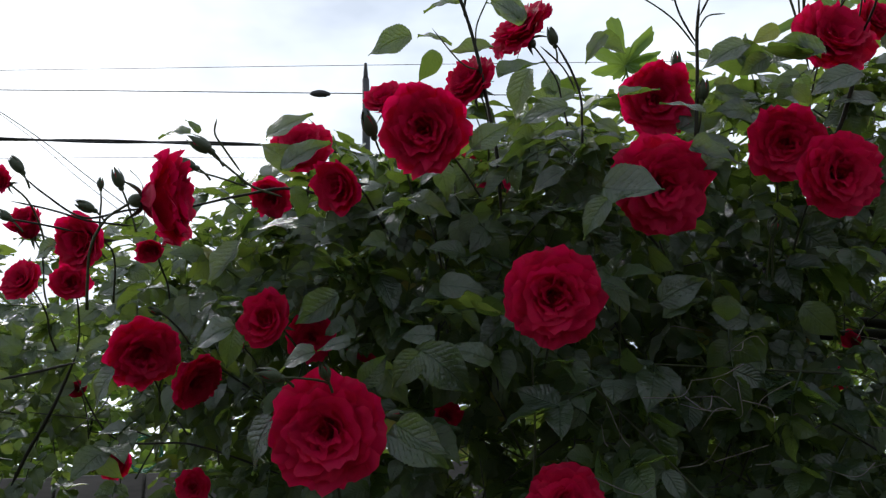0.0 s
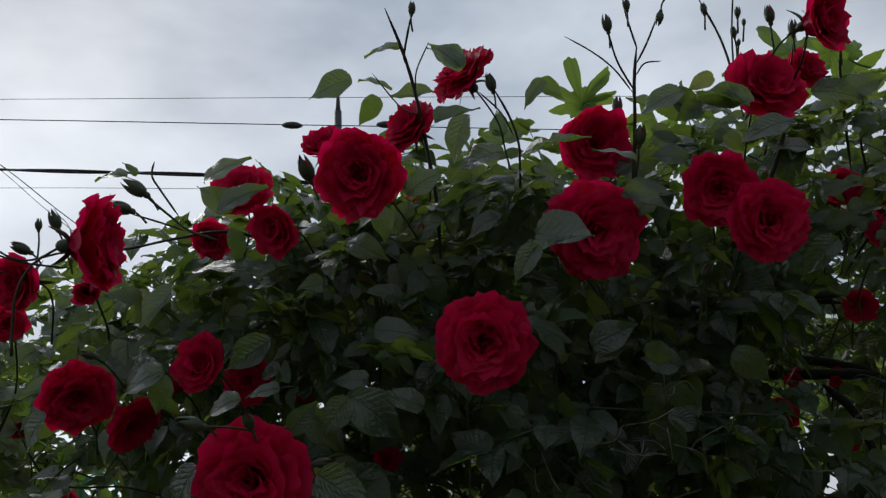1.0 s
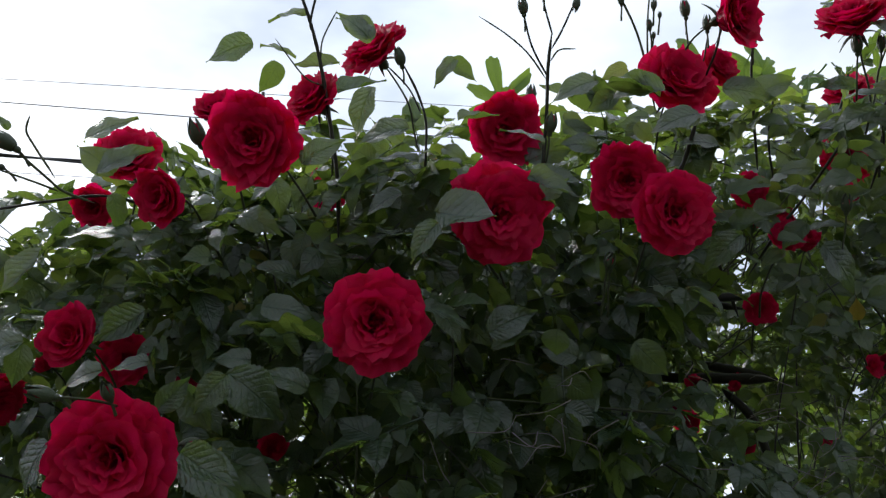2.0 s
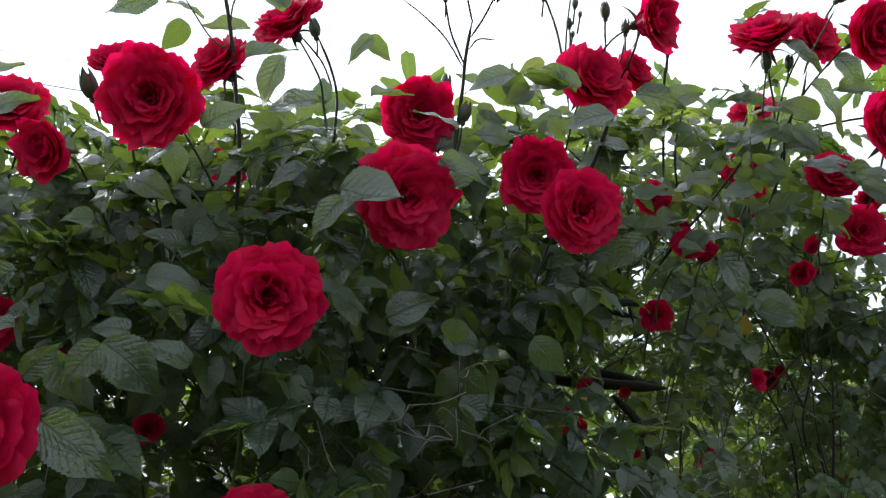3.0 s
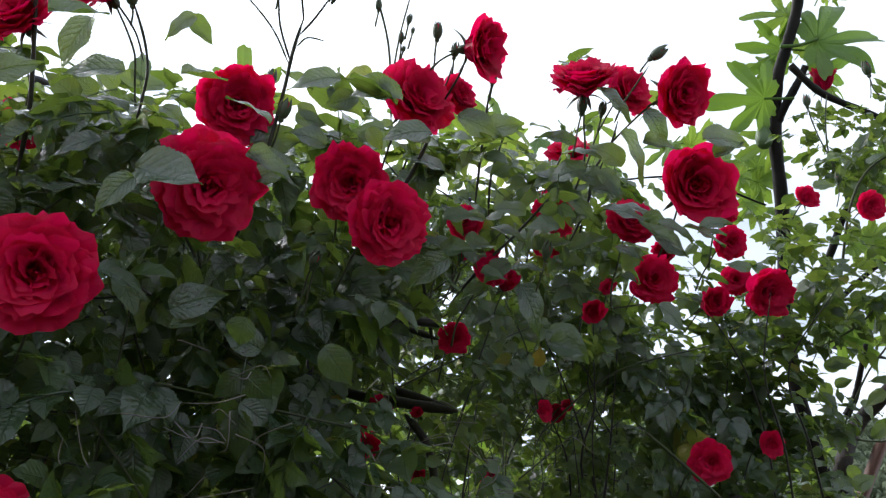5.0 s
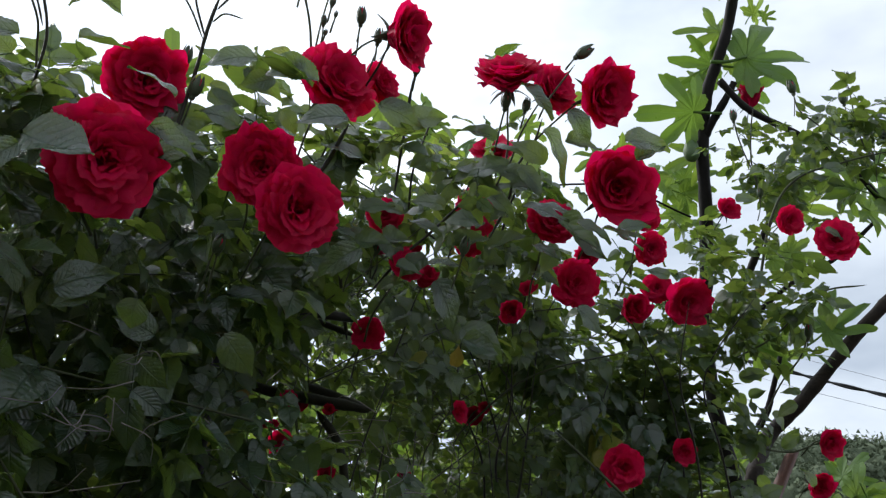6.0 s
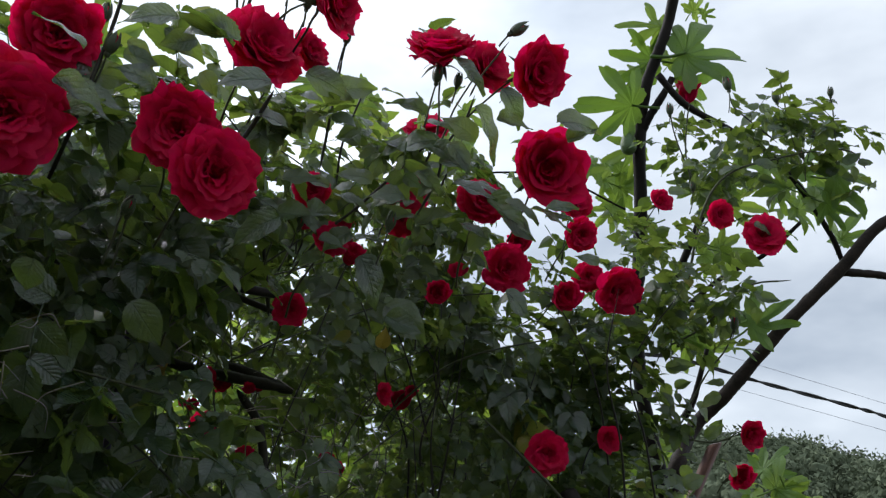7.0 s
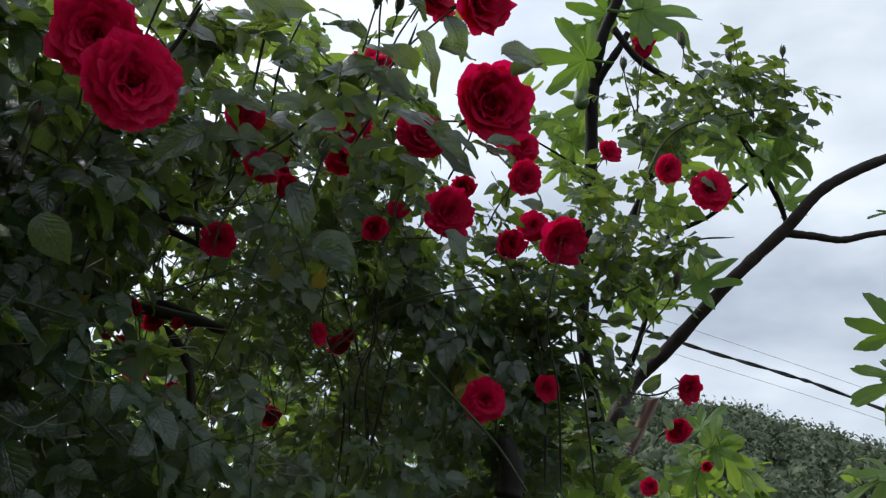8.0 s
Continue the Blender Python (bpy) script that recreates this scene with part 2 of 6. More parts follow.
def mesh_of(name, verts, faces, mat, uvs=None):
    """A mesh from computed arrays; uvs: one per vertex."""
    me = bpy.data.meshes.new(name)
    me.from_pydata([tuple(v) for v in verts], [], [tuple(f) for f in faces])
    me.materials.append(mat)
    me.polygons.foreach_set("use_smooth", np.ones(len(me.polygons), bool))
    if uvs is not None:
        layer = me.uv_layers.new(name="UVMap")
        index = np.empty(len(me.loops), np.int32)
        me.loops.foreach_get("vertex_index", index)
        layer.data.foreach_set("uv", np.asarray(uvs, np.float32)[index].ravel())
    me.update()
    return me


def smooth_path(points, steps):
    """A Catmull-Rom curve through a few control points."""
    p = [Vector(q) for q in points]
    p = [2 * p[0] - p[1]] + p + [2 * p[-1] - p[-2]]
    out = []
    for i in range(1, len(p) - 2):
        for k in range(steps):
            t = k / steps
            out.append(0.5 * (2 * p[i] + (p[i + 1] - p[i - 1]) * t + (2 * p[i - 1] - 5 * p[i] + 4 * p[i + 1] - p[i + 2]) * t * t
                              + (3 * p[i] - 3 * p[i + 1] + p[i + 2] - p[i - 1]) * t ** 3))
    out.append(p[-2])
    return out


def tube_arrays(points, r0, r1, sides=7, knobs=0.0, seed=0, tips=False):
    """Vertices and faces of a tapering tube along a path, closed at both ends."""
    rng = random.Random(seed)
    verts, faces = [], []
    n = len(points)
    ref = Vector((0.31, 0.17, 0.93)).normalized()
    for i, p in enumerate(points):
        way = (points[min(i + 1, n - 1)] - points[max(i - 1, 0)]).normalized()
        side = way.cross(ref)
        if side.length < 1e-3:
            side = way.cross(Vector((1, 0, 0)))
        side.normalize()
        up = side.cross(way)
        r = r0 + (r1 - r0) * i / (n - 1)
        swell = 1 + knobs * rng.uniform(-1, 1)
        if tips:
            swell *= min(1.0, 0.25 + 7.0 * min(i, n - 1 - i) / n)
        for k in range(sides):
            a = 2 * math.pi * k / sides
            rr = r * swell * (1 + 0.5 * knobs * rng.uniform(-1, 1))
            verts.append(p + rr * (math.cos(a) * side + math.sin(a) * up))
    for i in range(n - 1):
        for k in range(sides):
            a, b = i * sides + k, i * sides + (k + 1) % sides
            faces.append((a, b, b + sides, a + sides))
    faces.append(tuple(range(sides))[::-1])
    faces.append(tuple(range((n - 1) * sides, n * sides)))
    return verts, faces


def tube(name, parent, mat, points, r0, r1, steps=5, sides=7, knobs=0.05, label=""):
    verts, faces = tube_arrays(smooth_path(points, steps), r0, r1, sides, knobs, len(points) + int(1000 * abs(points[0][0])))
    ob = new(name, mesh_of(name, verts, faces, mat))
    ob.parent = parent
    return tagged(ob, label)


def facing(origin, axis, spin=0.0, size=1.0):
    """A pose whose z axis points along axis."""
    turn = Vector(axis).to_track_quat("Z", "Y").to_matrix().to_4x4()
    return Matrix.Translation(origin) @ turn @ Matrix.Rotation(radians(spin), 4, "Z") @ Matrix.Scale(size, 4)


# ---------------------------------------------------------------- ground, far things
def ground():
    bm = bmesh.new()
    radii = [1.0, 2.5, 5, 10, 20, 45, 100, 250, 600, 1500, 3000]
    n = 48
    verts = [[bm.verts.new((0.5 + r * math.cos(2 * math.pi * k / n), 1 + r * math.sin(2 * math.pi * k / n),
                            0.03 * noise.noise((r * math.cos(k), r * math.sin(k), 0)) if r < 30 else 0.0)) for k in range(n)] for r in radii]
    centre = bm.verts.new((0.5, 1, 0))
    for k in range(n):
        bm.faces.new((centre, verts[0][k], verts[0][(k + 1) % n]))
        for i in range(len(radii) - 1):
            bm.faces.new((verts[i][k], verts[i + 1][k], verts[i + 1][(k + 1) % n], verts[i][(k + 1) % n]))
    ob = part("ground", bm, M_SOIL, None, "wet soil and rough grass of the garden")
    return tagged(ob, category="ground", kind="structure")


ground()


def hill(centre, along, half, depth, height, count):
    """A wooded hill: a long mound covered with tree crowns of uneven size."""
    rng = random.Random(5)
    along = Vector(along).normalized()
    back = Vector((-along.y, along.x, 0))
    verts, faces = [], []

    def mound(a, b):
        rise = math.exp(-(a / half) ** 4 * 1.2) * (1 - 0.25 * math.cos(a / half * 4.0)) * 0.85
        return height * rise * max(0.0, math.cos(b / depth * math.pi / 2)) ** 0.7 + 1.2 * noise.noise((a * 0.06, b * 0.06, 3))

    bm = bmesh.new()
    bmesh.ops.create_icosphere(bm, subdivisions=1, radius=1)
    ball = [v.co.copy() for v in bm.verts]
    tri = [tuple(v.index for v in f.verts) for f in bm.faces]
    bm.free()
    na, nb = 60, 16
    for i in range(na + 1):
        for j in range(nb + 1):
            a, b = half * 1.2 * (2 * i / na - 1), depth * (2 * j / nb - 1)
            p = Vector(centre) + along * a + back * b
            verts.append((p.x, p.y, mound(a, b) - 0.4))
    for i in range(na):
        for j in range(nb):
            k = i * (nb + 1) + j
            faces.append((k, k + nb + 1, k + nb + 2, k + 1))
    for _ in range(count):
        a, b = rng.uniform(-1.1, 1.1) * half, -depth * rng.uniform(-0.25, 0.95)
        r = rng.uniform(0.6, 1.9)
        p = Vector(centre) + along * a + back * b
        base = len(verts)
        for v in ball:
            s = 0.68 * r * (1 + 0.5 * noise.noise(v * 2.6 + Vector((a, b, 0))) + rng.uniform(-0.1, 0.1))
            verts.append((p.x + v.x * s, p.y + v.y * s, mound(a, b) + r * 0.35 + v.z * s * 0.9))
        faces += [tuple(base + k for k in f) for f in tri]
        for _ in range(150):
            way = Vector((rng.gauss(0, 1), rng.gauss(0, 1), rng.gauss(0.4, 1))).normalized()
            mid = Vector((p.x, p.y, mound(a, b) + r * 0.35)) + way * r * rng.uniform(0.6, 1.15)
            base = len(verts)
            for _ in range(3):
                verts.append(tuple(mid + Vector((rng.uniform(-1, 1), rng.uniform(-1, 1), rng.uniform(-1, 1))) * 0.27))
            faces.append((base, base + 1, base + 2))
    me = mesh_of("wooded_hill", verts, faces, M_HILL)
    return tagged(new("wooded_hill", me), "low hill covered with dull green trees", "hill", kind="stuff")


hill((94.0, 32.9, 0.0), (0.757, -0.650, 0.0), 55.0, 26.0, 18.3, 1700)


def utility_pole(x, y, height, r):
    root = tagged(new("utility_pole"), "slim grey steel utility pole with crossarm and insulators", "utility pole")
    root.location = (x, y, 0)
    tube("shaft", root, M_POLE, [(0, 0, 0), (0, 0, height * 0.5), (0, 0, height)], r * 1.7, r, 4, 14, 0.0)
    tube("cap", root, M_CABLE, [(0, 0, height - 0.02), (0, 0, height + 0.35)], r * 0.75, r * 0.45, 3, 10, 0.0, "dark pole cap")
    tube("crossarm", root, M_POLE, [(-0.7, 0, height - 1.7), (0.7, 0, height - 1.7)], 0.05, 0.05, 2, 6, 0.0)
    for dx in (-0.55, 0.0, 0.55):
        tube("insulator", root, M_CABLE, [(dx, 0, height - 1.66), (dx, 0, height - 1.42)], 0.06, 0.04, 3, 10, 0.2, "dark insulator")
    return root


def cable(points, r, label, twisted=False, mat=None):
    if not twisted:
        ob = tube("overhead_cable", None, mat or M_CABLE, points, r, r, 10, 5, 0.0)
        return tagged(ob, label, "cable")
    path = smooth_path(points, 90)
    root = tagged(new("overhead_cable"), label, "cable")
    for s in range(2):
        wound = []
        for i, p in enumerate(path):
            a = i * 0.09 + 0.7 * math.sin(i * 0.021) + s * math.pi
            wound.append(p + Vector((0, math.cos(a), math.sin(a))) * r * 0.75)
        verts, faces = tube_arrays(wound, r * 0.8, r * 0.8, 5)
        strand = new("strand", mesh_of("strand", verts, faces, M_CABLE))
        strand.parent = root
    return root


def splice(p, axis, length, r):
    """A dark clamp on a cable."""
    bm = bmesh.new()
    bmesh.ops.create_icosphere(bm, subdivisions=2, radius=1)
    for v in bm.verts:
        v.co = Vector((v.co.x * r, v.co.y * r, v.co.z * length / 2 * (1 + 0.25 * v.co.x)))
    ob = part("cable_clamp", bm, M_CABLE, None, "black clamp hanging on an overhead wire")
    ob.matrix_world = facing(p, axis)
    return tagged(ob, category="cable clamp")


utility_pole(-1.22, 15.14, 10.06, 0.072)
cable([(-17.060, 16.246, 10.126), (-8.469, 15.505, 9.207), (-3.384, 15.049, 8.697), (1.401, 14.787, 8.178), (8.532, 12.917, 8.574), (11.783, 12.072, 6.564), (13.990, 10.883, 6.288), (15.644, 10.153, 6.000), (17.443, 9.308, 5.703), (18.810, 8.789, 5.465), (24.289, 6.380, 4.160)], 0.0280, "thick black twisted overhead cable", True)
cable([(-13.604, 14.504, 10.259), (-7.591, 14.758, 10.276), (-1.629, 15.009, 10.308), (6.936, 15.623, 10.485)], 0.0060, "thin dark overhead service wire")
cable([(-13.612, 14.600, 9.994), (-7.463, 14.620, 9.762), (-2.132, 14.761, 9.590), (2.112, 15.106, 9.577), (9.253, 15.834, 9.616)], 0.0100, "thin dark overhead service wire")
cable([(-13.903, 15.341, 8.843), (-7.544, 15.141, 8.603), (-4.367, 15.050, 8.458), (2.053, 15.378, 8.346)], 0.0055, "thin dark overhead service wire")
cable([(-6.716, 8.717, 7.488), (-4.803, 9.085, 6.282), (-3.914, 9.300, 5.595), (-3.152, 9.482, 5.012)], 0.0060, "thin dark overhead service wire")
cable([(-7.048, 9.108, 7.912), (-5.045, 9.553, 6.477), (-4.247, 9.767, 5.800), (-3.315, 10.001, 5.053)], 0.0040, "thin dark overhead service wire")
cable([(10.212, 9.170, 5.808), (11.981, 7.954, 5.303), (13.913, 6.640, 4.724), (16.401, 4.969, 3.929)], 0.0030, "thin grey overhead service wire", mat=M_FAR_WIRE)
cable([(10.333, 9.268, 5.380), (11.803, 8.270, 4.937), (13.873, 6.837, 4.369), (16.498, 5.048, 3.586)], 0.0030, "thin grey overhead service wire", mat=M_FAR_WIRE)
splice((-2.045, 14.673, 9.529), (0.997, -0.019, -0.070), 0.4, 0.07)
splice((-0.267, 14.794, 9.559), (0.997, -0.019, -0.070), 0.4, 0.07)


# ---------------------------------------------------------------- wall and supports
def board_wall(x0, y0, x1, y1, top, count):
    """A low weathered board wall in panels with open joints and a rail on posts."""
    root = tagged(new("garden_wall"), "weathered grey-brown board wall with upright joints", "wall", kind="structure")
    a, b = Vector((x0, y0, 0)), Vector((x1, y1, 0))
    way = (b - a).normalized()
    side = Vector((-way.y, way.x, 0))
    step = (b - a).length / count
    for i in range(count):
        bm = bmesh.new()
        bmesh.ops.create_cube(bm, size=1)
        for v in bm.verts:
            q = a + way * (step * (i + 0.5) + v.co.x * (step - 0.008)) + side * (v.co.y * 0.05)
            v.co = (q.x, q.y, top / 2 + v.co.z * top)
        bmesh.ops.bevel(bm, geom=bm.edges[:], offset=0.004, segments=1, affect="EDGES")
        ob = part("panel", bm, M_WALL, root)
    return root


board_wall(-2.17, 2.66, 0.19, 2.59, 1.79, 9)


def stake(top, foot, half):
    """A square timber stake with a split, sloping top."""
    bm = bmesh.new()
    bmesh.ops.create_cube(bm, size=2)
    top, foot = Vector(top), Vector(foot)
    for v in bm.verts:
        c = top if v.co.z > 0 else foot
        v.co = c + Vector((v.co.x * half, v.co.y * half, 0.4 * half * v.co.x if v.co.z > 0 else 0))
    bmesh.ops.bevel(bm, geom=bm.edges[:], offset=0.003, segments=2, affect="EDGES")
    return tagged(part("wooden_stake", bm, M_WOOD, None, "leaning reddish-brown timber stake beside the fig tree"), category="stake")


stake((1.854, 1.331, 1.939), (1.313, 2.056, 0.000), 0.013)


def trellis(a, b, height):
    """An iron rail on two posts, hidden in the bush."""
    root = tagged(new("trellis"), "dark iron trellis rail inside the rose bush", "trellis")
    a, b = Vector(a), Vector(b)
    tube("rail", root, M_PIPE, [a, a.lerp(b, 0.5), b], 0.006, 0.006, 3, 8, 0.02)
    low = Vector((0, 0, -0.8))
    tube("rail", root, M_PIPE, [a + low, a.lerp(b, 0.5) + low, b + low], 0.006, 0.006, 3, 8, 0.02)
    for p in (a, a.lerp(b, 0.5)):
        tube("post", root, M_PIPE, [(p.x, p.y + 0.013, 0), (p.x, p.y + 0.013, p.z / 2), (p.x, p.y + 0.013, p.z + 0.004)], 0.005, 0.005, 2, 8, 0.02)
    return root


trellis((0.301, 1.173, 1.927), (0.602, 1.061, 1.921), 1.9)


def wire_coil(place, r):
    """A loose coil of green garden wire."""
    rng = random.Random(3)
    points = []
    for k in range(90):
        a = k * 0.42
        rr = r * (1 + 0.1 * math.sin(k * 0.11) + rng.uniform(-0.03, 0.03))
        points.append(Vector(place) + Vector((rr * math.cos(a), 0.02 * math.sin(k * 0.3), rr * math.sin(a))))
    verts, faces = tube_arrays(points, 0.002, 0.002, 5)
    return tagged(new("wire_coil", mesh_of("wire_coil", verts, faces, M_WIRE)), "coil of green garden wire resting on the board wall", "wire coil")


wire_coil((-0.872, 2.625, 1.847), 0.05)


def shade_wall():
    """A plain plastered wall added unseen behind the camera, to block sky light from the rose."""
    bm = bmesh.new()
    bmesh.ops.create_cube(bm, size=1)
    for v in bm.verts:
        v.co = Vector((0.3 + v.co.x * 9.0, -3.2 + v.co.y * 0.2, 1.5 + v.co.z * 3.0))
    return tagged(part("shade_wall_south", bm, M_PLASTER, None, "plain grey plastered wall, added out of view to dim the rose"), category="wall", kind="structure")


shade_wall()


# ---------------------------------------------------------------- leaves
def leaflet_arrays(rows, cols, width, fold, curl, serration, seed):
    """A leaflet one unit long along y, its face up: serrated edge, folded along the rib, tip curling down."""
    rng = random.Random(seed)
    verts, uvs, faces = [], [], []
    wob = [rng.uniform(-1, 1) for _ in range(6)]
    for i in range(rows + 1):
        s = i / rows
        shape = math.sin(math.pi * s ** 0.74) ** (0.62 + 0.62 * s) * (1.04 - 0.1 * s) if 0 < i < rows else 0.02
        half = width * 0.5 * shape
        tooth = (1 + serration * (1 if i % 2 else -1)) if 0 < i < rows else 1
        for j in range(cols + 1):
            u = 2 * j / cols - 1
            x = u * half * (tooth if abs(u) > 0.99 else 1)
            y = s - 0.4 / rows * abs(u) * (1 if i % 2 else 0)
            z = fold * abs(x) - curl * s * s + 0.02 * math.sin(7 * s + 3 * wob[0]) * u + 0.06 * wob[1] * math.sin(4 * s + u * 2) + 0.022 * u * u * math.sin(15 * s + 4 * wob[2])
            z -= 0.25 * fold * x * x / max(width, 0.1) * 2
            verts.append((x, y, z))
            uvs.append((0.5 + 0.5 * u, s))
    for i in range(rows):
        for j in range(cols):
            k = i * (cols + 1) + j
            faces.append((k, k + 1, k + cols + 2, k + cols + 1))
    return np.array(verts), np.array(faces), np.array(uvs)


def placed(arrays, m):
    v, f, uv = arrays
    m = np.array(m)
    return v @ m[:3, :3].T + m[:3, 3], f, uv


def joined(pieces):
    vs, fs, us, base = [], [], [], 0
    for v, f, uv in pieces:
        vs.append(v), fs.append(f + base), us.append(uv)
        base += len(v)
    return np.concatenate(vs), np.concatenate(fs), np.concatenate(us)


def spray_arrays(rows, cols, pairs, seed, teeth=0.07):
    """A compound rose leaf, about one unit long: a rachis with pairs of leaflets and one at its end."""
    rng = random.Random(seed)
    pieces = []
    path = [Vector((0, 0, 0)), Vector((0.01, 0.3, 0.03)), Vector((0, 0.62, 0.0))]
    tv, tf = tube_arrays(smooth_path(path, 3), 0.012, 0.007, 3)
    tv, tf = np.array(tv), np.array([f for f in tf if len(f) == 4])
    pieces.append((tv, tf, np.full((len(tv), 2), 0.5)))
    spots = [(0.62, 0, 0.48)]
    for p in range(pairs):
        y = 0.56 - 0.27 * p
        for s in (-1, 1):
            spots.append((y + rng.uniform(-0.02, 0.02), s * rng.uniform(48, 72), 0.42 - 0.06 * p))
    for y, turn, size in spots:
        leaf = leaflet_arrays(rows, cols, rng.uniform(0.6, 0.74), rng.uniform(0.15, 0.5), rng.uniform(0.05, 0.32), teeth, rng.random())
        m = (Matrix.Translation((0, y, 0.01)) @ Matrix.Rotation(radians(-turn), 4, "Z") @ Matrix.Rotation(radians(rng.uniform(-28, 22)), 4, "X")
             @ Matrix.Rotation(radians(rng.uniform(-30, 30)), 4, "Y") @ Matrix.Scale(size * rng.uniform(0.9, 1.1), 4))
        pieces.append(placed(leaf, m))
    return joined(pieces)


LEAFLETS = [mesh_of("leaf", *(lambda a: (a[0], a[1], M_LEAF, a[2]))(leaflet_arrays(34, 6, w, fo, cu, 0.035, k)))
            for k, (w, fo, cu) in enumerate(((0.64, 0.30, 0.16), (0.70, 0.46, 0.25), (0.58, 0.58, 0.1), (0.68, 0.25, 0.34), (0.62, 0.4, 0.05)))]
SPRAYS = [mesh_of("leaf", *(lambda a: (a[0], a[1], M_LEAF, a[2]))(spray_arrays(22, 4, 2 + k % 2, 40 + k, 0.045))) for k in range(6)]
SPRAYS_LIGHT = [spray_arrays(7, 2, 2 + k % 2, 80 + k, 0.0) for k in range(10)]

rose = tagged(new("climbing_rose"), "large climbing rose with wet crimson double blooms and dark leaves", "rose bush")
rose.location = (0.5, 1.2, 0.0)
ROOT = Matrix.Translation(rose.location).inverted()


def hang(ob, m, parent=None):
    ob.parent = parent or rose
    ob.matrix_basis = (ROOT @ m) if parent is None else m
    return ob


def leaf(kind, base, tip, normal, label="", wide=1.0):
    """One leaflet from its base to its tip, its upper side along normal."""
    base, tip, normal = Vector(base), Vector(tip), Vector(normal)
    y = (tip - base).normalized()
    x = y.cross(normal).normalized()
    z = x.cross(y)
    m = Matrix((x, y, z)).transposed().to_4x4()
    size = (tip - base).length
    return tagged(hang(new("leaf", LEAFLETS[kind % len(LEAFLETS)]), Matrix.Translation(base) @ m @ Matrix.Diagonal((size * wide, size, size, 1))), label)


# ---------------------------------------------------------------- blooms and buds
def petal_arrays(length, half, th0, th1, r0, z0, ruffle, flip, rng):
    """A petal that rises from the heart at angle th0 from the axis and bends to th1 at its broad, frilled rim."""
    rows, cols = 8, 16
    steps = 32
    prof = [(r0, z0)]
    for i in range(steps):
        s = (i + 0.5) / steps
        th = radians(th0 + (th1 - th0) * s ** 1.3 + flip * max(0.0, s - 0.72) / 0.28)
        prof.append((prof[-1][0] + math.sin(th) * length / steps, prof[-1][1] + math.cos(th) * length / steps))
    ph = [rng.uniform(0, 6.28) for _ in range(4)]
    lean = rng.uniform(-0.1, 0.1)
    off = rng.uniform(0, 50)
    notch = rng.uniform(0.0, 0.07)
    verts, uvs, faces = [], [], []
    for i in range(rows + 1):
        for j in range(cols + 1):
            u = 2 * j / cols - 1
            reach = 1 - 0.13 * abs(u) ** 5 - notch * math.exp(-(u * 3.5) ** 2) + 0.02 * math.sin(7 * u + ph[3]) + 0.05 * noise.noise((3.4 * u + off, 0.0, 0.0)) + 0.022 * rng.uniform(-1, 1) * (i / rows) ** 5
            s = max(0.0, (i / rows) ** 0.85 * reach)
            k = min(int(s * steps), steps - 1)
            f = s * steps - k
            r = prof[k][0] * (1 - f) + prof[k + 1][0] * f
            z = prof[k][1] * (1 - f) + prof[k + 1][1] * f
            w = half * (0.22 + 0.78 * min(1.0, s * 1.3) ** 0.7)
            bend = max(0.5 * half, r * 1.12)
            a = u * w / bend
            wave = ruffle * s ** 2.4 * (math.sin(5.2 * u + ph[0]) + 0.7 * math.sin(9.5 * u + ph[1] + 3 * s)) + 0.45 * ruffle * s ** 7 * math.sin(17 * u + ph[2])
            crumple = s * (0.02 * math.sin(6 * s + 3 * u + ph[2]) + 0.06 * noise.noise((2.2 * u + off, 3.0 * s, 1.0)) + 0.035 * noise.noise((5.5 * u + off, 6.0 * s, 4.0)))
            th = radians(th0 + (th1 - th0) * s)
            rr = r + wave * math.cos(th) + crumple
            x = (rr - bend) + bend * math.cos(a)
            y = bend * math.sin(a) + lean * s
            verts.append((x, y, z + (wave + crumple) * math.sin(th) - 0.04 * abs(u) * s))
            uvs.append((0.5 + 0.5 * u, i / rows))
    for i in range(rows):
        for j in range(cols):
            k = i * (cols + 1) + j
            faces.append((k, k + 1, k + cols + 2, k + cols + 1))
    return np.array(verts), np.array(faces), np.array(uvs)


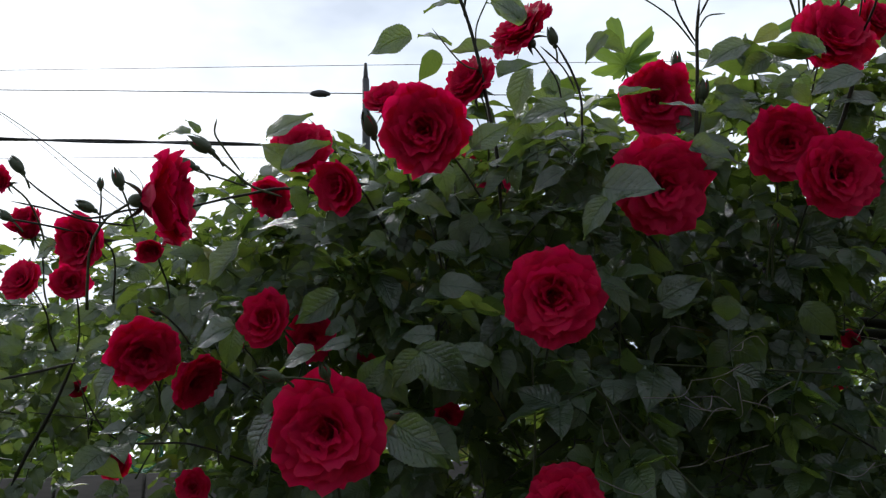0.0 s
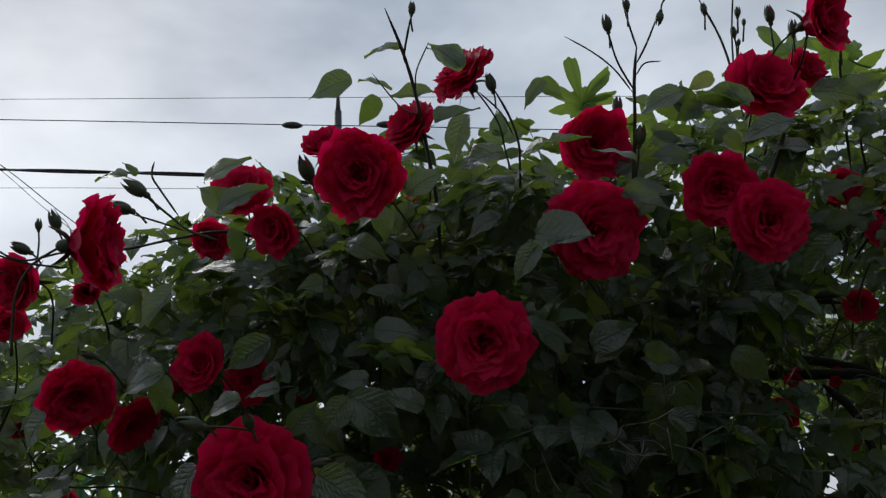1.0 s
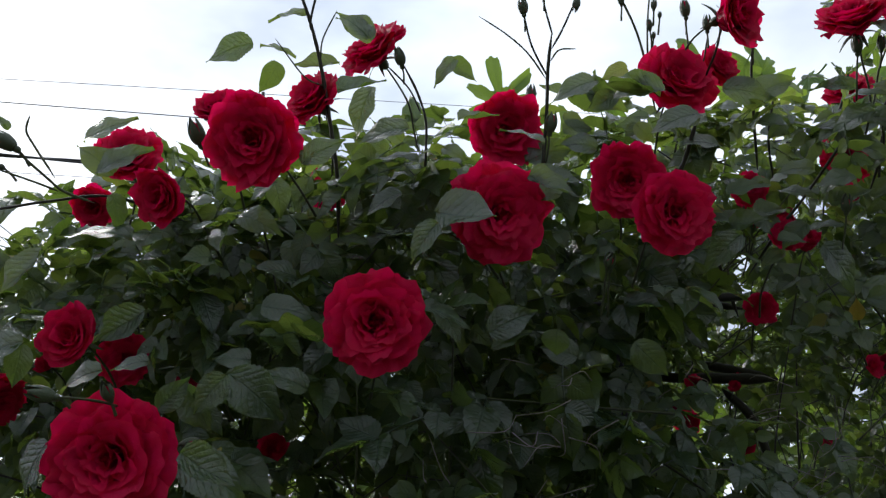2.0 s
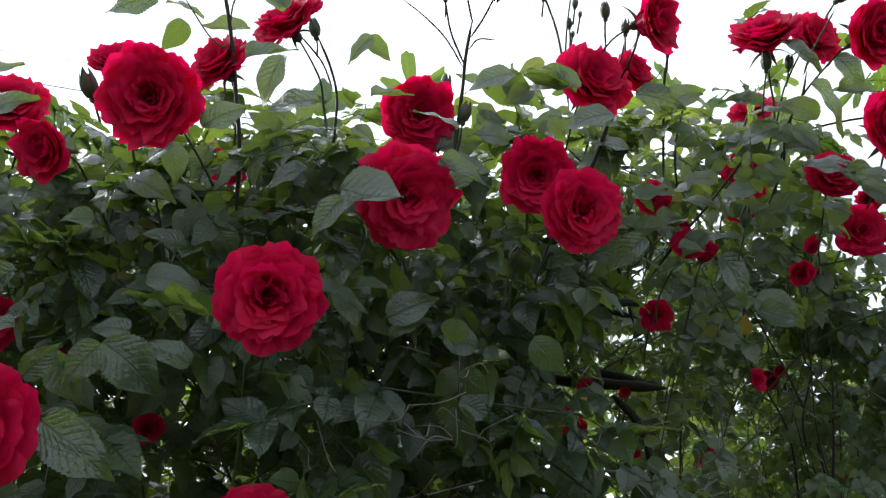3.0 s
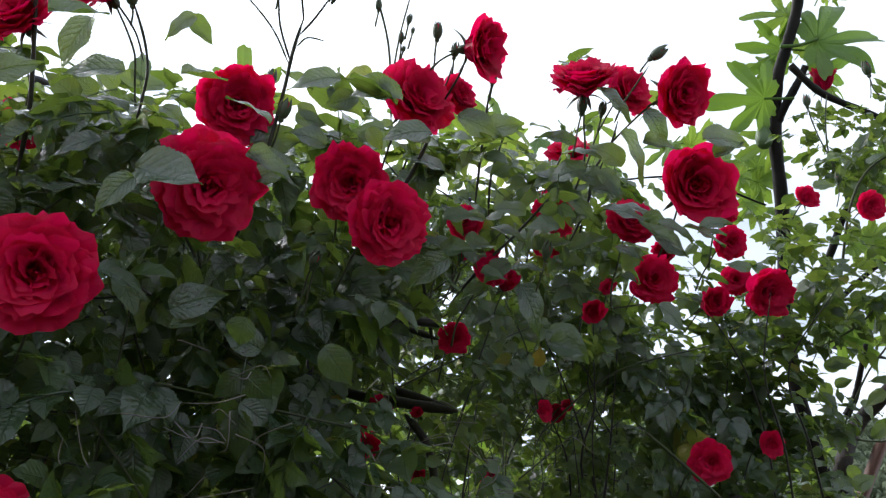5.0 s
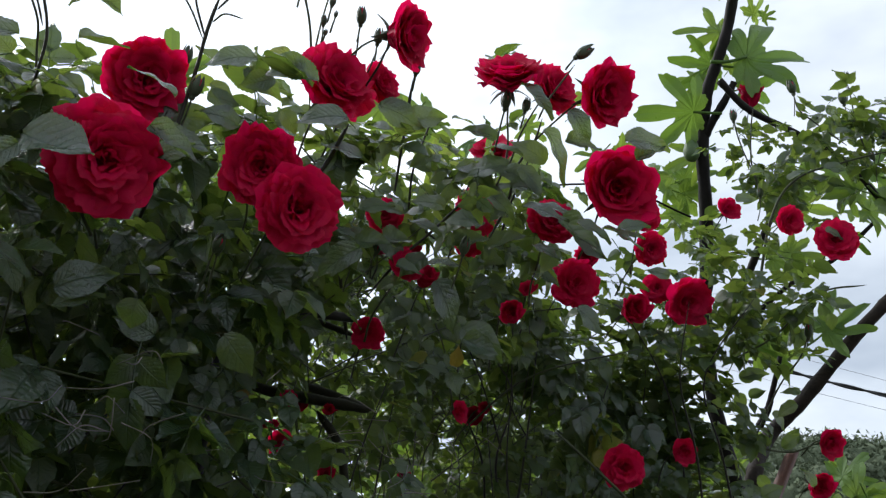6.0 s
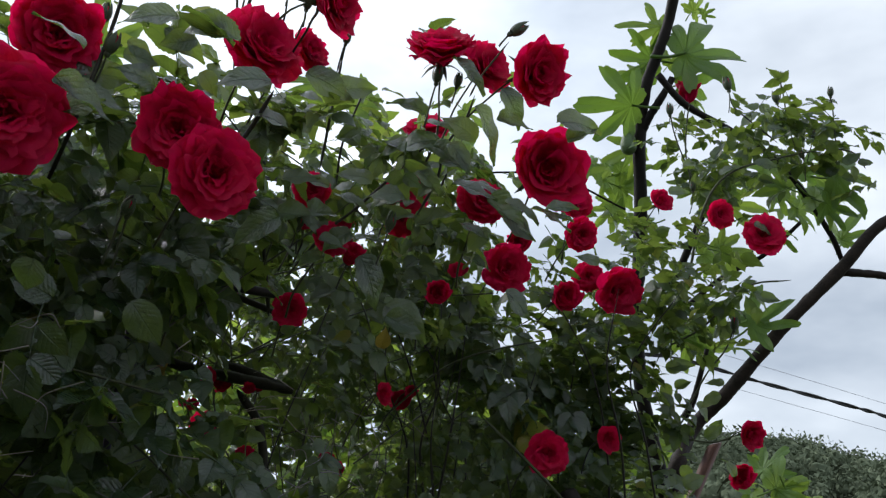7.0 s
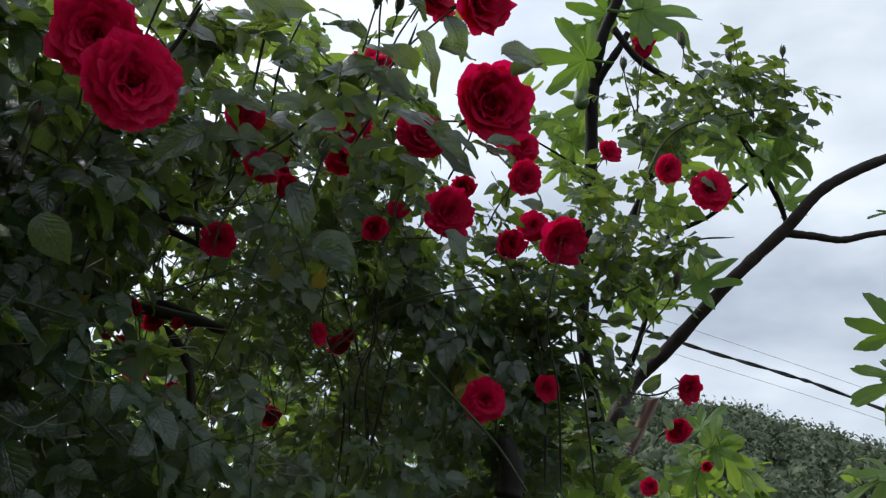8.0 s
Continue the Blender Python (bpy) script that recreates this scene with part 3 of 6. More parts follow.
def bloom_petals(opening, seed, count=1.0):
    """The petals of one kind of bloom of radius one, from the guard petals to the crowded heart."""
    rng = random.Random(seed)
    layers = [(8, 1.0, 0.72, 52, 88, 0.10, 0.00, 0.075, 30), (8, 0.98, 0.70, 42, 70, 0.09, 0.03, 0.075, 36), (7, 0.92, 0.66, 30, 52, 0.09, 0.05, 0.065, 44),
              (6, 0.84, 0.60, 20, 36, 0.09, 0.04, 0.05, 46), (6, 0.76, 0.48, 12, 24, 0.09, 0.03, 0.05, 44), (5, 0.69, 0.36, 6, 14, 0.09, 0.02, 0.05, 40),
              (4, 0.63, 0.26, 0, 6, 0.07, 0.02, 0.045, 34), (3, 0.58, 0.18, -4, 0, 0.04, 0.02, 0.04, 20)]
    out = []
    for n, (many, length, half, th0, th1, r0, z0, ruffle, flip) in enumerate(layers):
        many = max(3, round(many * count))
        start = rng.uniform(0, 360)
        for k in range(many):
            shape = petal_arrays(length * rng.uniform(0.88, 1.05), half * rng.uniform(0.85, 1.15), th0 * opening + rng.uniform(-6, 6), th1 * opening + rng.uniform(-9, 9),
                                 r0, z0, ruffle * rng.uniform(0.6, 1.5), flip * opening * rng.uniform(0.3, 1.2), rng)
            turn = Matrix.Rotation(radians(start + 360 / many * k + rng.uniform(-10, 10)), 4, "Z") @ Matrix.Rotation(radians(rng.uniform(-5, 5)), 4, "X")
            v, f, uv = placed(shape, turn)
            out.append(mesh_of("petal", v, f, M_PETAL, uv))
    return out


def calyx_mesh(sepal):
    """The green hip under a bloom with five pointed sepals."""
    bm = bmesh.new()
    bmesh.ops.create_uvsphere(bm, u_segments=12, v_segments=8, radius=0.13)
    for v in bm.verts:
        v.co.z = v.co.z * 1.25 - 0.1
    for k in range(5):
        ring = []
        for i in range(6):
            s = i / 5
            half = 0.09 * (1 - s) ** 0.7 + 0.004
            r, z = 0.1 + sepal * 0.5 * s, 0.0 + (0.12 * s - sepal * 0.35 * s * s)
            row = [Matrix.Rotation(k * 2 * math.pi / 5, 4, "Z") @ Vector((r - 0.02 * abs(u), u * half, z)) for u in (-1, 0, 1)]
            ring.append([bm.verts.new(q) for q in row])
        for i in range(5):
            for j in range(2):
                bm.faces.new((ring[i][j], ring[i][j + 1], ring[i + 1][j + 1], ring[i + 1][j]))
    me = bpy.data.meshes.new("bloom")
    bm.to_mesh(me)
    bm.free()
    me.materials.append(M_CALYX)
    me.polygons.foreach_set("use_smooth", [True] * len(me.polygons))
    return me


CALYX = calyx_mesh(1.0)
BLOOMS = [bloom_petals(0.86, 11), bloom_petals(0.78, 12), bloom_petals(0.96, 13), bloom_petals(0.66, 14, 0.9), bloom_petals(0.33, 15, 0.75)]
KEPT_CLEAR = []


def stalk(parent, m, length, r, droop, mat=None):
    """A stem from under a bloom back into the bush."""
    start = m @ Vector((0, 0, -0.15))
    axis = (m.to_3x3() @ Vector((0, 0, 1))).normalized()
    way = -axis
    rng = random.Random(int(1e4 * abs(start.x)))
    points = [start]
    for k in range(4):
        way = (way + Vector((rng.uniform(-0.3, 0.3), 0.22 + rng.uniform(-0.2, 0.2), -0.45)) * droop).normalized()
        points.append(points[-1] + way * length / 4)
    verts, faces = tube_arrays(smooth_path(points, 3), r * 0.8, r, 6, 0.06, int(length * 1e4))
    inv = m.inverted()
    me = mesh_of("stem", [inv @ v for v in verts], faces, mat or M_STEM)
    ob = new("stem", me)
    ob.parent = parent
    return ob


def bloom(kind, place, diameter, axis, spin=0.0, label="", stem=0.11, open_front=True):
    """A rose on its stem, its middle at place, opening along axis."""
    axis = Vector(axis).normalized()
    r = diameter / 2
    lift = (0.30, 0.34, 0.26, 0.45, 0.55)[kind]
    wide = (1.03, 0.99, 1.07, 0.89, 0.56)[kind]
    m = facing(Vector(place) - axis * r * lift, axis, spin, r / wide)
    core = hang(new("bloom", CALYX), m)
    tagged(core, label or ("half-open crimson rose bloom" if kind == 4 else "full double crimson rose bloom, wet with rain"))
    for me in BLOOMS[kind]:
        new("petal", me).parent = core
    stalk(core, m, stem, 0.0014, 1.0)
    if open_front:
        KEPT_CLEAR.append((Vector(place), axis, r))
    return core


def bud_meshes():
    """A pointed bud of unit length: the red core, and the green hip with sepals clasping it."""
    bm = bmesh.new()
    bmesh.ops.create_uvsphere(bm, u_segments=14, v_segments=12, radius=1)
    for v in bm.verts:
        z = v.co.z
        w = 0.245 * (1 - 0.5 * max(0, z) ** 1.5) * (1 + 0.07 * math.cos(3 * math.atan2(v.co.y, v.co.x) + 4 * z))
        v.co = Vector((v.co.x * w, v.co.y * w, 0.46 + 0.44 * z))
    bm2 = bmesh.new()
    bmesh.ops.create_uvsphere(bm2, u_segments=12, v_segments=9, radius=0.155)
    for v in bm2.verts:
        v.co.z = v.co.z * 1.15 - 0.12
    for k in range(5):
        rows = []
        for i in range(10):
            s = i / 9
            half = 0.2 * math.sin(math.pi * (0.3 + 0.7 * s)) ** 0.9 + 0.003
            z = -0.02 + s * (1.02 + 0.06 * (k % 3))
            r = 0.30 * math.sin(math.pi * min(1, 0.16 + 0.8 * s)) ** 0.7 + 0.012 + 0.16 * max(0, s - 0.75) * (1 + k % 2)
            row = []
            for u in (-1, -0.5, 0, 0.5, 1):
                a = k * 2 * math.pi / 5 + u * half / max(r, 0.16)
                rr = r * (1.0 + 0.09 * (1 - abs(u)))
                row.append(bm2.verts.new((rr * math.cos(a), rr * math.sin(a), z)))
            rows.append(row)
        for i in range(9):
            for j in range(4):
                bm2.faces.new((rows[i][j], rows[i][j + 1], rows[i + 1][j + 1], rows[i + 1][j]))
    made = []
    for name, b, mat in (("petal", bm, M_PETAL), ("bud", bm2, M_CALYX)):
        me = bpy.data.meshes.new(name)
        b.to_mesh(me)
        b.free()
        me.materials.append(mat)
        me.polygons.foreach_set("use_smooth", [True] * len(me.polygons))
        made.append(me)
    return made


BUD_RED, BUD_GREEN = bud_meshes()


def bud(place, length, axis, stem=0.08, label="tight green rosebud with red showing between the sepals", swell=1.0):
    axis = Vector(axis).normalized()
    m = facing(Vector(place) - axis * length * 0.4, axis, 40 * place[0], length * 0.95)
    ob = hang(new("bud", BUD_GREEN), m)
    tagged(ob, label)
    red = new("petal", BUD_RED)
    red.parent = ob
    red.scale = (0.9 * swell, 0.9 * swell, 0.86 if swell <= 1 else 1.0)
    stalk(ob, m, stem, 0.0012, 0.6)
    return ob


def cane(points, r0, r1, mat=None, name="cane", label=""):
    """A shoot of the rose through a few points."""
    verts, faces = tube_arrays(smooth_path(points, 6), r0, r1, 7, 0.07, int(1e4 * abs(points[0][0])), True)
    ob = new(name, mesh_of(name, verts, faces, mat or M_CANE))
    hang(ob, Matrix.Identity(4))
    return tagged(ob, label)


bloom(1, (-0.233, 0.700, 1.881), 0.095, (0.950, 0.090, 0.060), 20)
bloom(3, (-0.391, 0.923, 1.922), 0.075, (-0.386, -0.838, -0.386), 60)
bloom(0, (-0.324, 0.942, 1.799), 0.087, (0.450, -0.680, -0.500), 10)
bloom(2, (-0.281, 1.002, 1.776), 0.075, (0.720, -0.330, -0.600), 80)
bloom(3, (-0.170, 0.861, 1.809), 0.064, (-0.273, -0.961, -0.050), 120)
bloom(0, (-0.138, 0.935, 1.807), 0.059, (0.193, -0.925, -0.327), 30)
bloom(0, (-0.092, 0.723, 1.682), 0.105, (-0.020, -0.977, -0.212), 0)
bloom(1, (-0.005, 0.763, 1.971), 0.097, (-0.146, -0.878, -0.456), 40)
bloom(3, (-0.045, 0.805, 2.022), 0.052, (-0.224, -0.873, 0.434), 0)
bud((-0.060, 0.789, 1.989), 0.025, (-0.294, -0.665, 0.686), 0.02, swell=1.1)
bloom(0, (-0.142, 0.886, 2.009), 0.075, (-0.001, -0.959, 0.283), 70)
bloom(3, (-0.189, 0.950, 1.980), 0.053, (-0.031, -0.851, -0.524), 15)
bloom(3, (-0.093, 0.830, 1.942), 0.063, (-0.488, -0.769, -0.413), 200)
bloom(2, (0.115, 0.905, 2.162), 0.094, (-0.619, -0.593, 0.515), 0)
bloom(0, (0.048, 0.860, 2.069), 0.076, (-0.625, -0.708, 0.330), 50)
bloom(0, (0.106, 0.752, 1.797), 0.096, (-0.10, -0.95, -0.30), 170)
bloom(1, (0.265, 0.912, 2.071), 0.097, (0.022, -0.899, -0.438), 100)
bloom(2, (0.228, 0.799, 1.919), 0.108, (0.074, -0.924, -0.376), 220)
bloom(1, (0.379, 0.844, 1.980), 0.090, (-0.370, -0.846, -0.385), 260)
bloom(0, (0.400, 0.792, 1.921), 0.090, (-0.004, -0.951, -0.309), 300)
bloom(0, (0.444, 0.837, 2.096), 0.099, (0.097, -0.984, 0.148), 20)
bloom(0, (0.508, 0.858, 2.134), 0.055, (0.289, -0.957, -0.023), 140)
bloom(3, (0.484, 0.763, 2.136), 0.075, (0.531, -0.822, -0.208), 0)
bloom(0, (0.107, 0.785, 1.618), 0.076, (0.000, -1.000, 0.008), 90)
bloom(0, (-0.498, 1.011, 1.905), 0.056, (-0.213, -0.965, 0.153), 10)
bloom(3, (-0.440, 1.011, 1.900), 0.053, (0.229, -0.973, 0.035), 40)
bloom(3, (-0.495, 0.927, 2.000), 0.039, (-0.438, -0.898, -0.047), 0)
bloom(4, (-0.558, 1.133, 2.017), 0.043, (0.016, -0.891, 0.454), 0)
bloom(0, (-0.636, 1.747, 1.746), 0.069, (0.004, -0.995, 0.104), 0, stem=0.06)
bloom(3, (-0.285, 1.036, 1.658), 0.047, (-0.111, -0.990, -0.091), 0)
bloom(0, (0.062, 1.061, 2.055), 0.060, (0.104, -0.990, -0.098), 0, open_front=False)
bloom(3, (0.189, 1.190, 2.140), 0.038, (0.126, -0.947, 0.295), 0, open_front=False)
bloom(2, (-0.093, 1.062, 1.831), 0.060, (0.209, -0.956, -0.205), 0, open_front=False)
bloom(4, (0.008, 0.991, 1.722), 0.031, (0.206, -0.978, 0.000), 0)
bloom(4, (-0.319, 0.932, 1.915), 0.029, (0.195, -0.842, -0.504), 0)
bloom(4, (-0.579, 1.402, 1.837), 0.027, (0.206, -0.978, 0.000), 0)
bloom(4, (0.090, 1.451, 1.985), 0.025, (0.206, -0.978, 0.000), 0, open_front=False)
bloom(4, (-0.227, 0.985, 1.811), 0.017, (-0.388, -0.921, 0.021), 0)
bloom(1, (0.631, 0.775, 2.147), 0.087, (-0.480, -0.617, 0.623), 0)
bloom(0, (0.716, 0.800, 2.176), 0.074, (0.079, -0.994, 0.075), 0)
bloom(3, (0.719, 0.714, 2.128), 0.081, (-0.013, -0.905, -0.425), 150)
bloom(3, (0.811, 0.793, 2.068), 0.109, (-0.348, -0.907, -0.240), 10)
bloom(0, (1.014, 0.934, 2.087), 0.056, (-0.297, -0.869, -0.396), 0)
bloom(0, (1.077, 1.004, 2.182), 0.058, (-0.465, -0.879, -0.108), 0)
bloom(0, (0.772, 0.869, 2.037), 0.070, (-0.358, -0.913, 0.196), 60)
bloom(0, (0.783, 1.014, 2.205), 0.075, (-0.506, -0.606, 0.614), 0, open_front=False)
bloom(2, (0.778, 1.050, 2.121), 0.079, (-0.138, -0.961, -0.238), 30, open_front=False)
bloom(0, (0.834, 1.143, 2.121), 0.063, (-0.546, -0.826, -0.143), 0, open_front=False)
bloom(0, (0.596, 0.924, 1.952), 0.047, (-0.103, -0.983, 0.150), 0, open_front=False)
bloom(0, (0.610, 1.016, 2.052), 0.054, (-0.261, -0.964, -0.038), 45, open_front=False)
bloom(1, (0.605, 1.025, 1.894), 0.047, (-0.308, -0.817, -0.488), 0, "small dark crimson rose bloom in shade")
bloom(4, (0.782, 0.970, 1.947), 0.033, (-0.252, -0.933, -0.256), 0)
bloom(1, (1.040, 1.136, 2.094), 0.094, (-0.304, -0.929, -0.210), 0)
bloom(4, (1.230, 1.194, 2.102), 0.057, (-0.270, -0.961, -0.068), 0, stem=0.06)
bloom(1, (1.319, 1.138, 2.127), 0.101, (-0.270, -0.851, -0.450), 0, stem=0.06)
bloom(0, (1.307, 1.200, 2.166), 0.065, (-0.711, -0.684, -0.164), 0, stem=0.06)
bloom(0, (1.140, 1.135, 1.802), 0.077, (-0.453, -0.862, -0.229), 0)
bloom(3, (1.284, 1.137, 1.847), 0.050, (-0.401, -0.874, -0.274), 0)
bloom(3, (1.384, 1.082, 2.312), 0.054, (-0.376, -0.909, 0.181), 0, stem=0.06)
bloom(0, (1.556, 1.069, 2.334), 0.065, (-0.356, -0.894, -0.271), 0, stem=0.06)
bloom(2, (1.601, 1.002, 2.283), 0.092, (-0.632, -0.774, 0.044), 0, stem=0.06)
bloom(3, (1.627, 1.087, 1.901), 0.063, (-0.267, -0.869, -0.417), 0, stem=0.06)
bloom(4, (1.768, 1.220, 1.848), 0.055, (-0.438, -0.889, -0.132), 0, stem=0.06)
bloom(4, (1.834, 1.336, 2.855), 0.066, (-0.360, -0.501, 0.787), 0, stem=0.06)
bloom(3, (0.821, 1.795, 1.874), 0.064, (-0.555, -0.824, -0.117), 0, stem=0.06)
bloom(4, (1.094, 1.164, 2.161), 0.043, (-0.555, -0.824, -0.117), 0)
bloom(4, (1.058, 1.444, 1.917), 0.038, (-0.555, -0.824, -0.117), 0, stem=0.06)
bloom(4, (1.147, 1.823, 1.830), 0.047, (-0.555, -0.824, -0.117), 0, stem=0.06)
bloom(4, (1.380, 1.660, 1.768), 0.030, (-0.555, -0.824, -0.117), 0, stem=0.06)
bloom(0, (1.984, 1.446, 1.757), 0.049, (-0.555, -0.824, -0.117), 0, stem=0.06)
bloom(4, (2.342, 1.522, 1.849), 0.031, (-0.555, -0.824, -0.117), 0, stem=0.06)
bloom(3, (0.843, 1.174, 1.853), 0.037, (0.280, -0.958, -0.058), 0)
bloom(4, (0.945, 1.498, 1.799), 0.023, (-0.205, -0.969, -0.134), 0, stem=0.06)
bloom(4, (0.734, 1.526, 1.903), 0.033, (-0.205, -0.969, -0.134), 0, stem=0.06)
bloom(4, (0.996, 1.327, 1.906), 0.023, (-0.205, -0.969, -0.134), 0)
bloom(4, (0.675, 1.012, 1.976), 0.030, (-0.175, -0.893, 0.416), 0)
bloom(4, (0.935, 1.121, 2.055), 0.022, (-0.175, -0.893, 0.416), 0)
bloom(4, (0.756, 1.415, 1.882), 0.020, (-0.175, -0.893, 0.416), 0)
bloom(4, (0.665, 1.461, 1.842), 0.020, (-0.175, -0.893, 0.416), 0)
bloom(3, (0.118, 1.155, 2.078), 0.045, (-0.640, -0.767, 0.043), 0, open_front=False)
bloom(4, (0.004, 1.247, 2.080), 0.027, (-0.640, -0.767, 0.043), 0, open_front=False)
bloom(3, (0.039, 1.168, 2.109), 0.060, (-0.552, -0.830, -0.076), 0, open_front=False)
bloom(4, (0.002, 1.297, 2.100), 0.019, (-0.419, -0.908, -0.016), 154, stem=0.06, open_front=False)
bloom(4, (0.118, 1.233, 2.128), 0.027, (-0.201, -0.980, -0.009), 228, stem=0.06, open_front=False)
bloom(4, (0.132, 1.247, 2.081), 0.028, (-0.615, -0.788, -0.023), 265, stem=0.06, open_front=False)
bloom(4, (0.589, 1.208, 1.835), 0.024, (-0.522, -0.853, -0.020), 302, stem=0.06, open_front=False)
bloom(4, (0.660, 1.234, 1.836), 0.017, (-0.419, -0.908, -0.016), 339, stem=0.06, open_front=False)
bloom(4, (0.678, 1.263, 1.750), 0.025, (-0.311, -0.950, -0.013), 16, stem=0.06, open_front=False)
bloom(4, (0.803, 1.262, 1.760), 0.021, (-0.201, -0.980, -0.009), 53, stem=0.06, open_front=False)
bloom(4, (0.585, 1.279, 1.810), 0.012, (-0.615, -0.788, -0.023), 90, stem=0.06, open_front=False)
bloom(3, (0.849, 1.017, 2.007), 0.024, (-0.522, -0.853, -0.020), 127, stem=0.06, open_front=False)
bloom(4, (0.604, 1.011, 2.003), 0.025, (-0.419, -0.908, -0.016), 164, stem=0.06, open_front=False)
bloom(4, (0.636, 1.284, 1.972), 0.020, (-0.560, -0.828, 0.022), 201, stem=0.06, open_front=False)
bloom(3, (0.728, 1.151, 2.095), 0.054, (-0.462, -0.886, 0.029), 238, stem=0.06, open_front=False)
bloom(4, (0.769, 1.192, 2.083), 0.025, (-0.808, -0.590, -0.001), 275, stem=0.06, open_front=False)
bloom(4, (0.960, 1.152, 2.127), 0.031, (-0.736, -0.677, 0.007), 312, stem=0.06, open_front=False)
bloom(4, (0.664, 1.144, 2.076), 0.023, (-0.652, -0.758, 0.015), 349, stem=0.06, open_front=False)
bloom(4, (0.593, 1.175, 2.134), 0.027, (-0.560, -0.828, 0.022), 26, stem=0.06, open_front=False)
bud((-0.453, 0.875, 1.997), 0.020, (-0.571, -0.341, 0.747), 0.018)
bud((-0.225, 0.777, 1.968), 0.024, (-0.814, -0.357, 0.458), 0.018)
bud((-0.249, 0.811, 1.962), 0.022, (-0.935, -0.280, 0.217), 0.018)
bud((-0.343, 0.880, 1.979), 0.021, (-0.284, -0.391, 0.875), 0.05)
bud((-0.379, 0.889, 1.951), 0.020, (-0.837, -0.433, 0.334), 0.018)
bud((-0.381, 0.928, 1.994), 0.013, (0.033, -0.309, 0.950), 0.05)
bud((-0.468, 0.892, 1.945), 0.017, (-0.830, -0.164, 0.533), 0.018)
bud((0.135, 0.816, 2.100), 0.019, (-0.284, -0.495, 0.821), 0.018)
bud((0.315, 0.972, 2.156), 0.022, (0.032, -0.402, 0.915), 0.05)
bud((0.310, 0.877, 2.063), 0.023, (0.131, -0.400, 0.907), 0.05, swell=1.15)
bud((-0.128, 0.657, 1.717), 0.019, (-0.870, -0.471, 0.148), 0.012)
bud((-0.087, 0.666, 1.720), 0.015, (-0.185, -0.749, 0.636), 0.012)
bud((-0.291, 0.876, 1.827), 0.014, (-0.593, -0.793, 0.140), 0.05)
bud((0.339, 0.811, 1.875), 0.017, (0.119, -0.814, 0.569), 0.05)
bud((-0.037, 0.727, 1.693), 0.014, (0.931, -0.358, 0.068), 0.015)
bud((0.052, 0.812, 2.195), 0.014, (0.129, -0.344, 0.930), 0.018)
bud((0.276, 0.836, 2.187), 0.019, (-0.167, -0.330, 0.929), 0.018)
bud((0.299, 0.828, 2.207), 0.014, (-0.167, -0.330, 0.929), 0.018)
bud((0.337, 0.832, 2.191), 0.015, (-0.225, 0.342, -0.912), 0.018)
bud((0.427, 0.827, 2.193), 0.012, (0.030, -0.343, 0.939), 0.018)
bud((0.434, 0.831, 2.182), 0.008, (0.030, -0.343, 0.939), 0.018)
bud((0.458, 0.816, 2.181), 0.019, (-0.206, -0.489, 0.848), 0.018, swell=1.15)
bud((0.477, 0.807, 2.157), 0.017, (-0.114, -0.522, 0.845), 0.018)
bud((0.532, 0.815, 2.142), 0.015, (-0.114, -0.522, 0.845), 0.018)
bud((0.425, 0.842, 2.176), 0.012, (-0.144, -0.324, 0.935), 0.05)
bud((0.430, 0.845, 2.164), 0.008, (0.042, -0.388, 0.921), 0.05)
bud((0.394, 0.841, 2.208), 0.013, (-0.144, -0.324, 0.935), 0.018)
bud((0.694, 0.716, 2.177), 0.022, (0.600, -0.573, 0.558), 0.018)
bud((0.630, 0.850, 1.962), 0.020, (-0.143, -0.593, 0.792), 0.05)
bud((0.559, 0.933, 1.966), 0.020, (-0.054, -0.619, 0.783), 0.05, swell=1.2)
bud((0.538, 0.940, 1.969), 0.017, (-0.054, -0.619, 0.783), 0.05, swell=1.2)
bud((0.345, 0.831, 1.882), 0.018, (-0.171, -0.684, 0.709), 0.05)
bud((1.681, 1.110, 2.721), 0.033, (-0.410, -0.084, 0.908), 0.05, swell=1.2)
bud((1.787, 1.038, 2.751), 0.024, (-0.266, -0.216, 0.939), 0.05)
bud((1.723, 0.892, 2.614), 0.021, (-0.266, -0.216, 0.939), 0.018)
bud((1.774, 1.047, 2.694), 0.028, (-0.410, -0.084, 0.908), 0.05)
bud((1.778, 0.966, 2.564), 0.024, (0.016, -0.430, 0.902), 0.05, swell=1.2)
bud((1.594, 1.209, 2.661), 0.028, (-0.266, -0.216, 0.939), 0.018, swell=1.2)
bud((1.618, 1.096, 2.121), 0.027, (-0.190, -0.280, 0.941), 0.018, swell=1.2)
bud((1.766, 0.996, 2.522), 0.020, (-0.515, 0.026, 0.857), 0.05)
bud((1.602, 1.164, 2.448), 0.022, (-0.266, -0.216, 0.939), 0.05)
cane([(0.022, 0.799, 2.187), (0.041, 0.815, 2.139), (0.054, 0.831, 2.092), (0.065, 0.851, 2.033), (0.073, 0.869, 1.980), (0.075, 0.890, 1.921)], 0.0018, 0.0025)
cane([(0.051, 0.801, 2.180), (0.042, 0.815, 2.139), (0.044, 0.819, 2.127)], 0.0013, 0.0013)
cane([(0.006, 0.823, 2.120), (0.036, 0.835, 2.084), (0.057, 0.837, 2.074)], 0.0008, 0.0010, M_STEM)
cane([(0.069, 0.811, 2.150), (0.055, 0.821, 2.121), (0.053, 0.829, 2.098)], 0.0008, 0.0010, M_STEM)
cane([(0.312, 0.852, 2.166), (0.308, 0.866, 2.126), (0.307, 0.883, 2.077), (0.300, 0.913, 1.991), (0.303, 1.040, 1.929)], 0.0019, 0.0024)
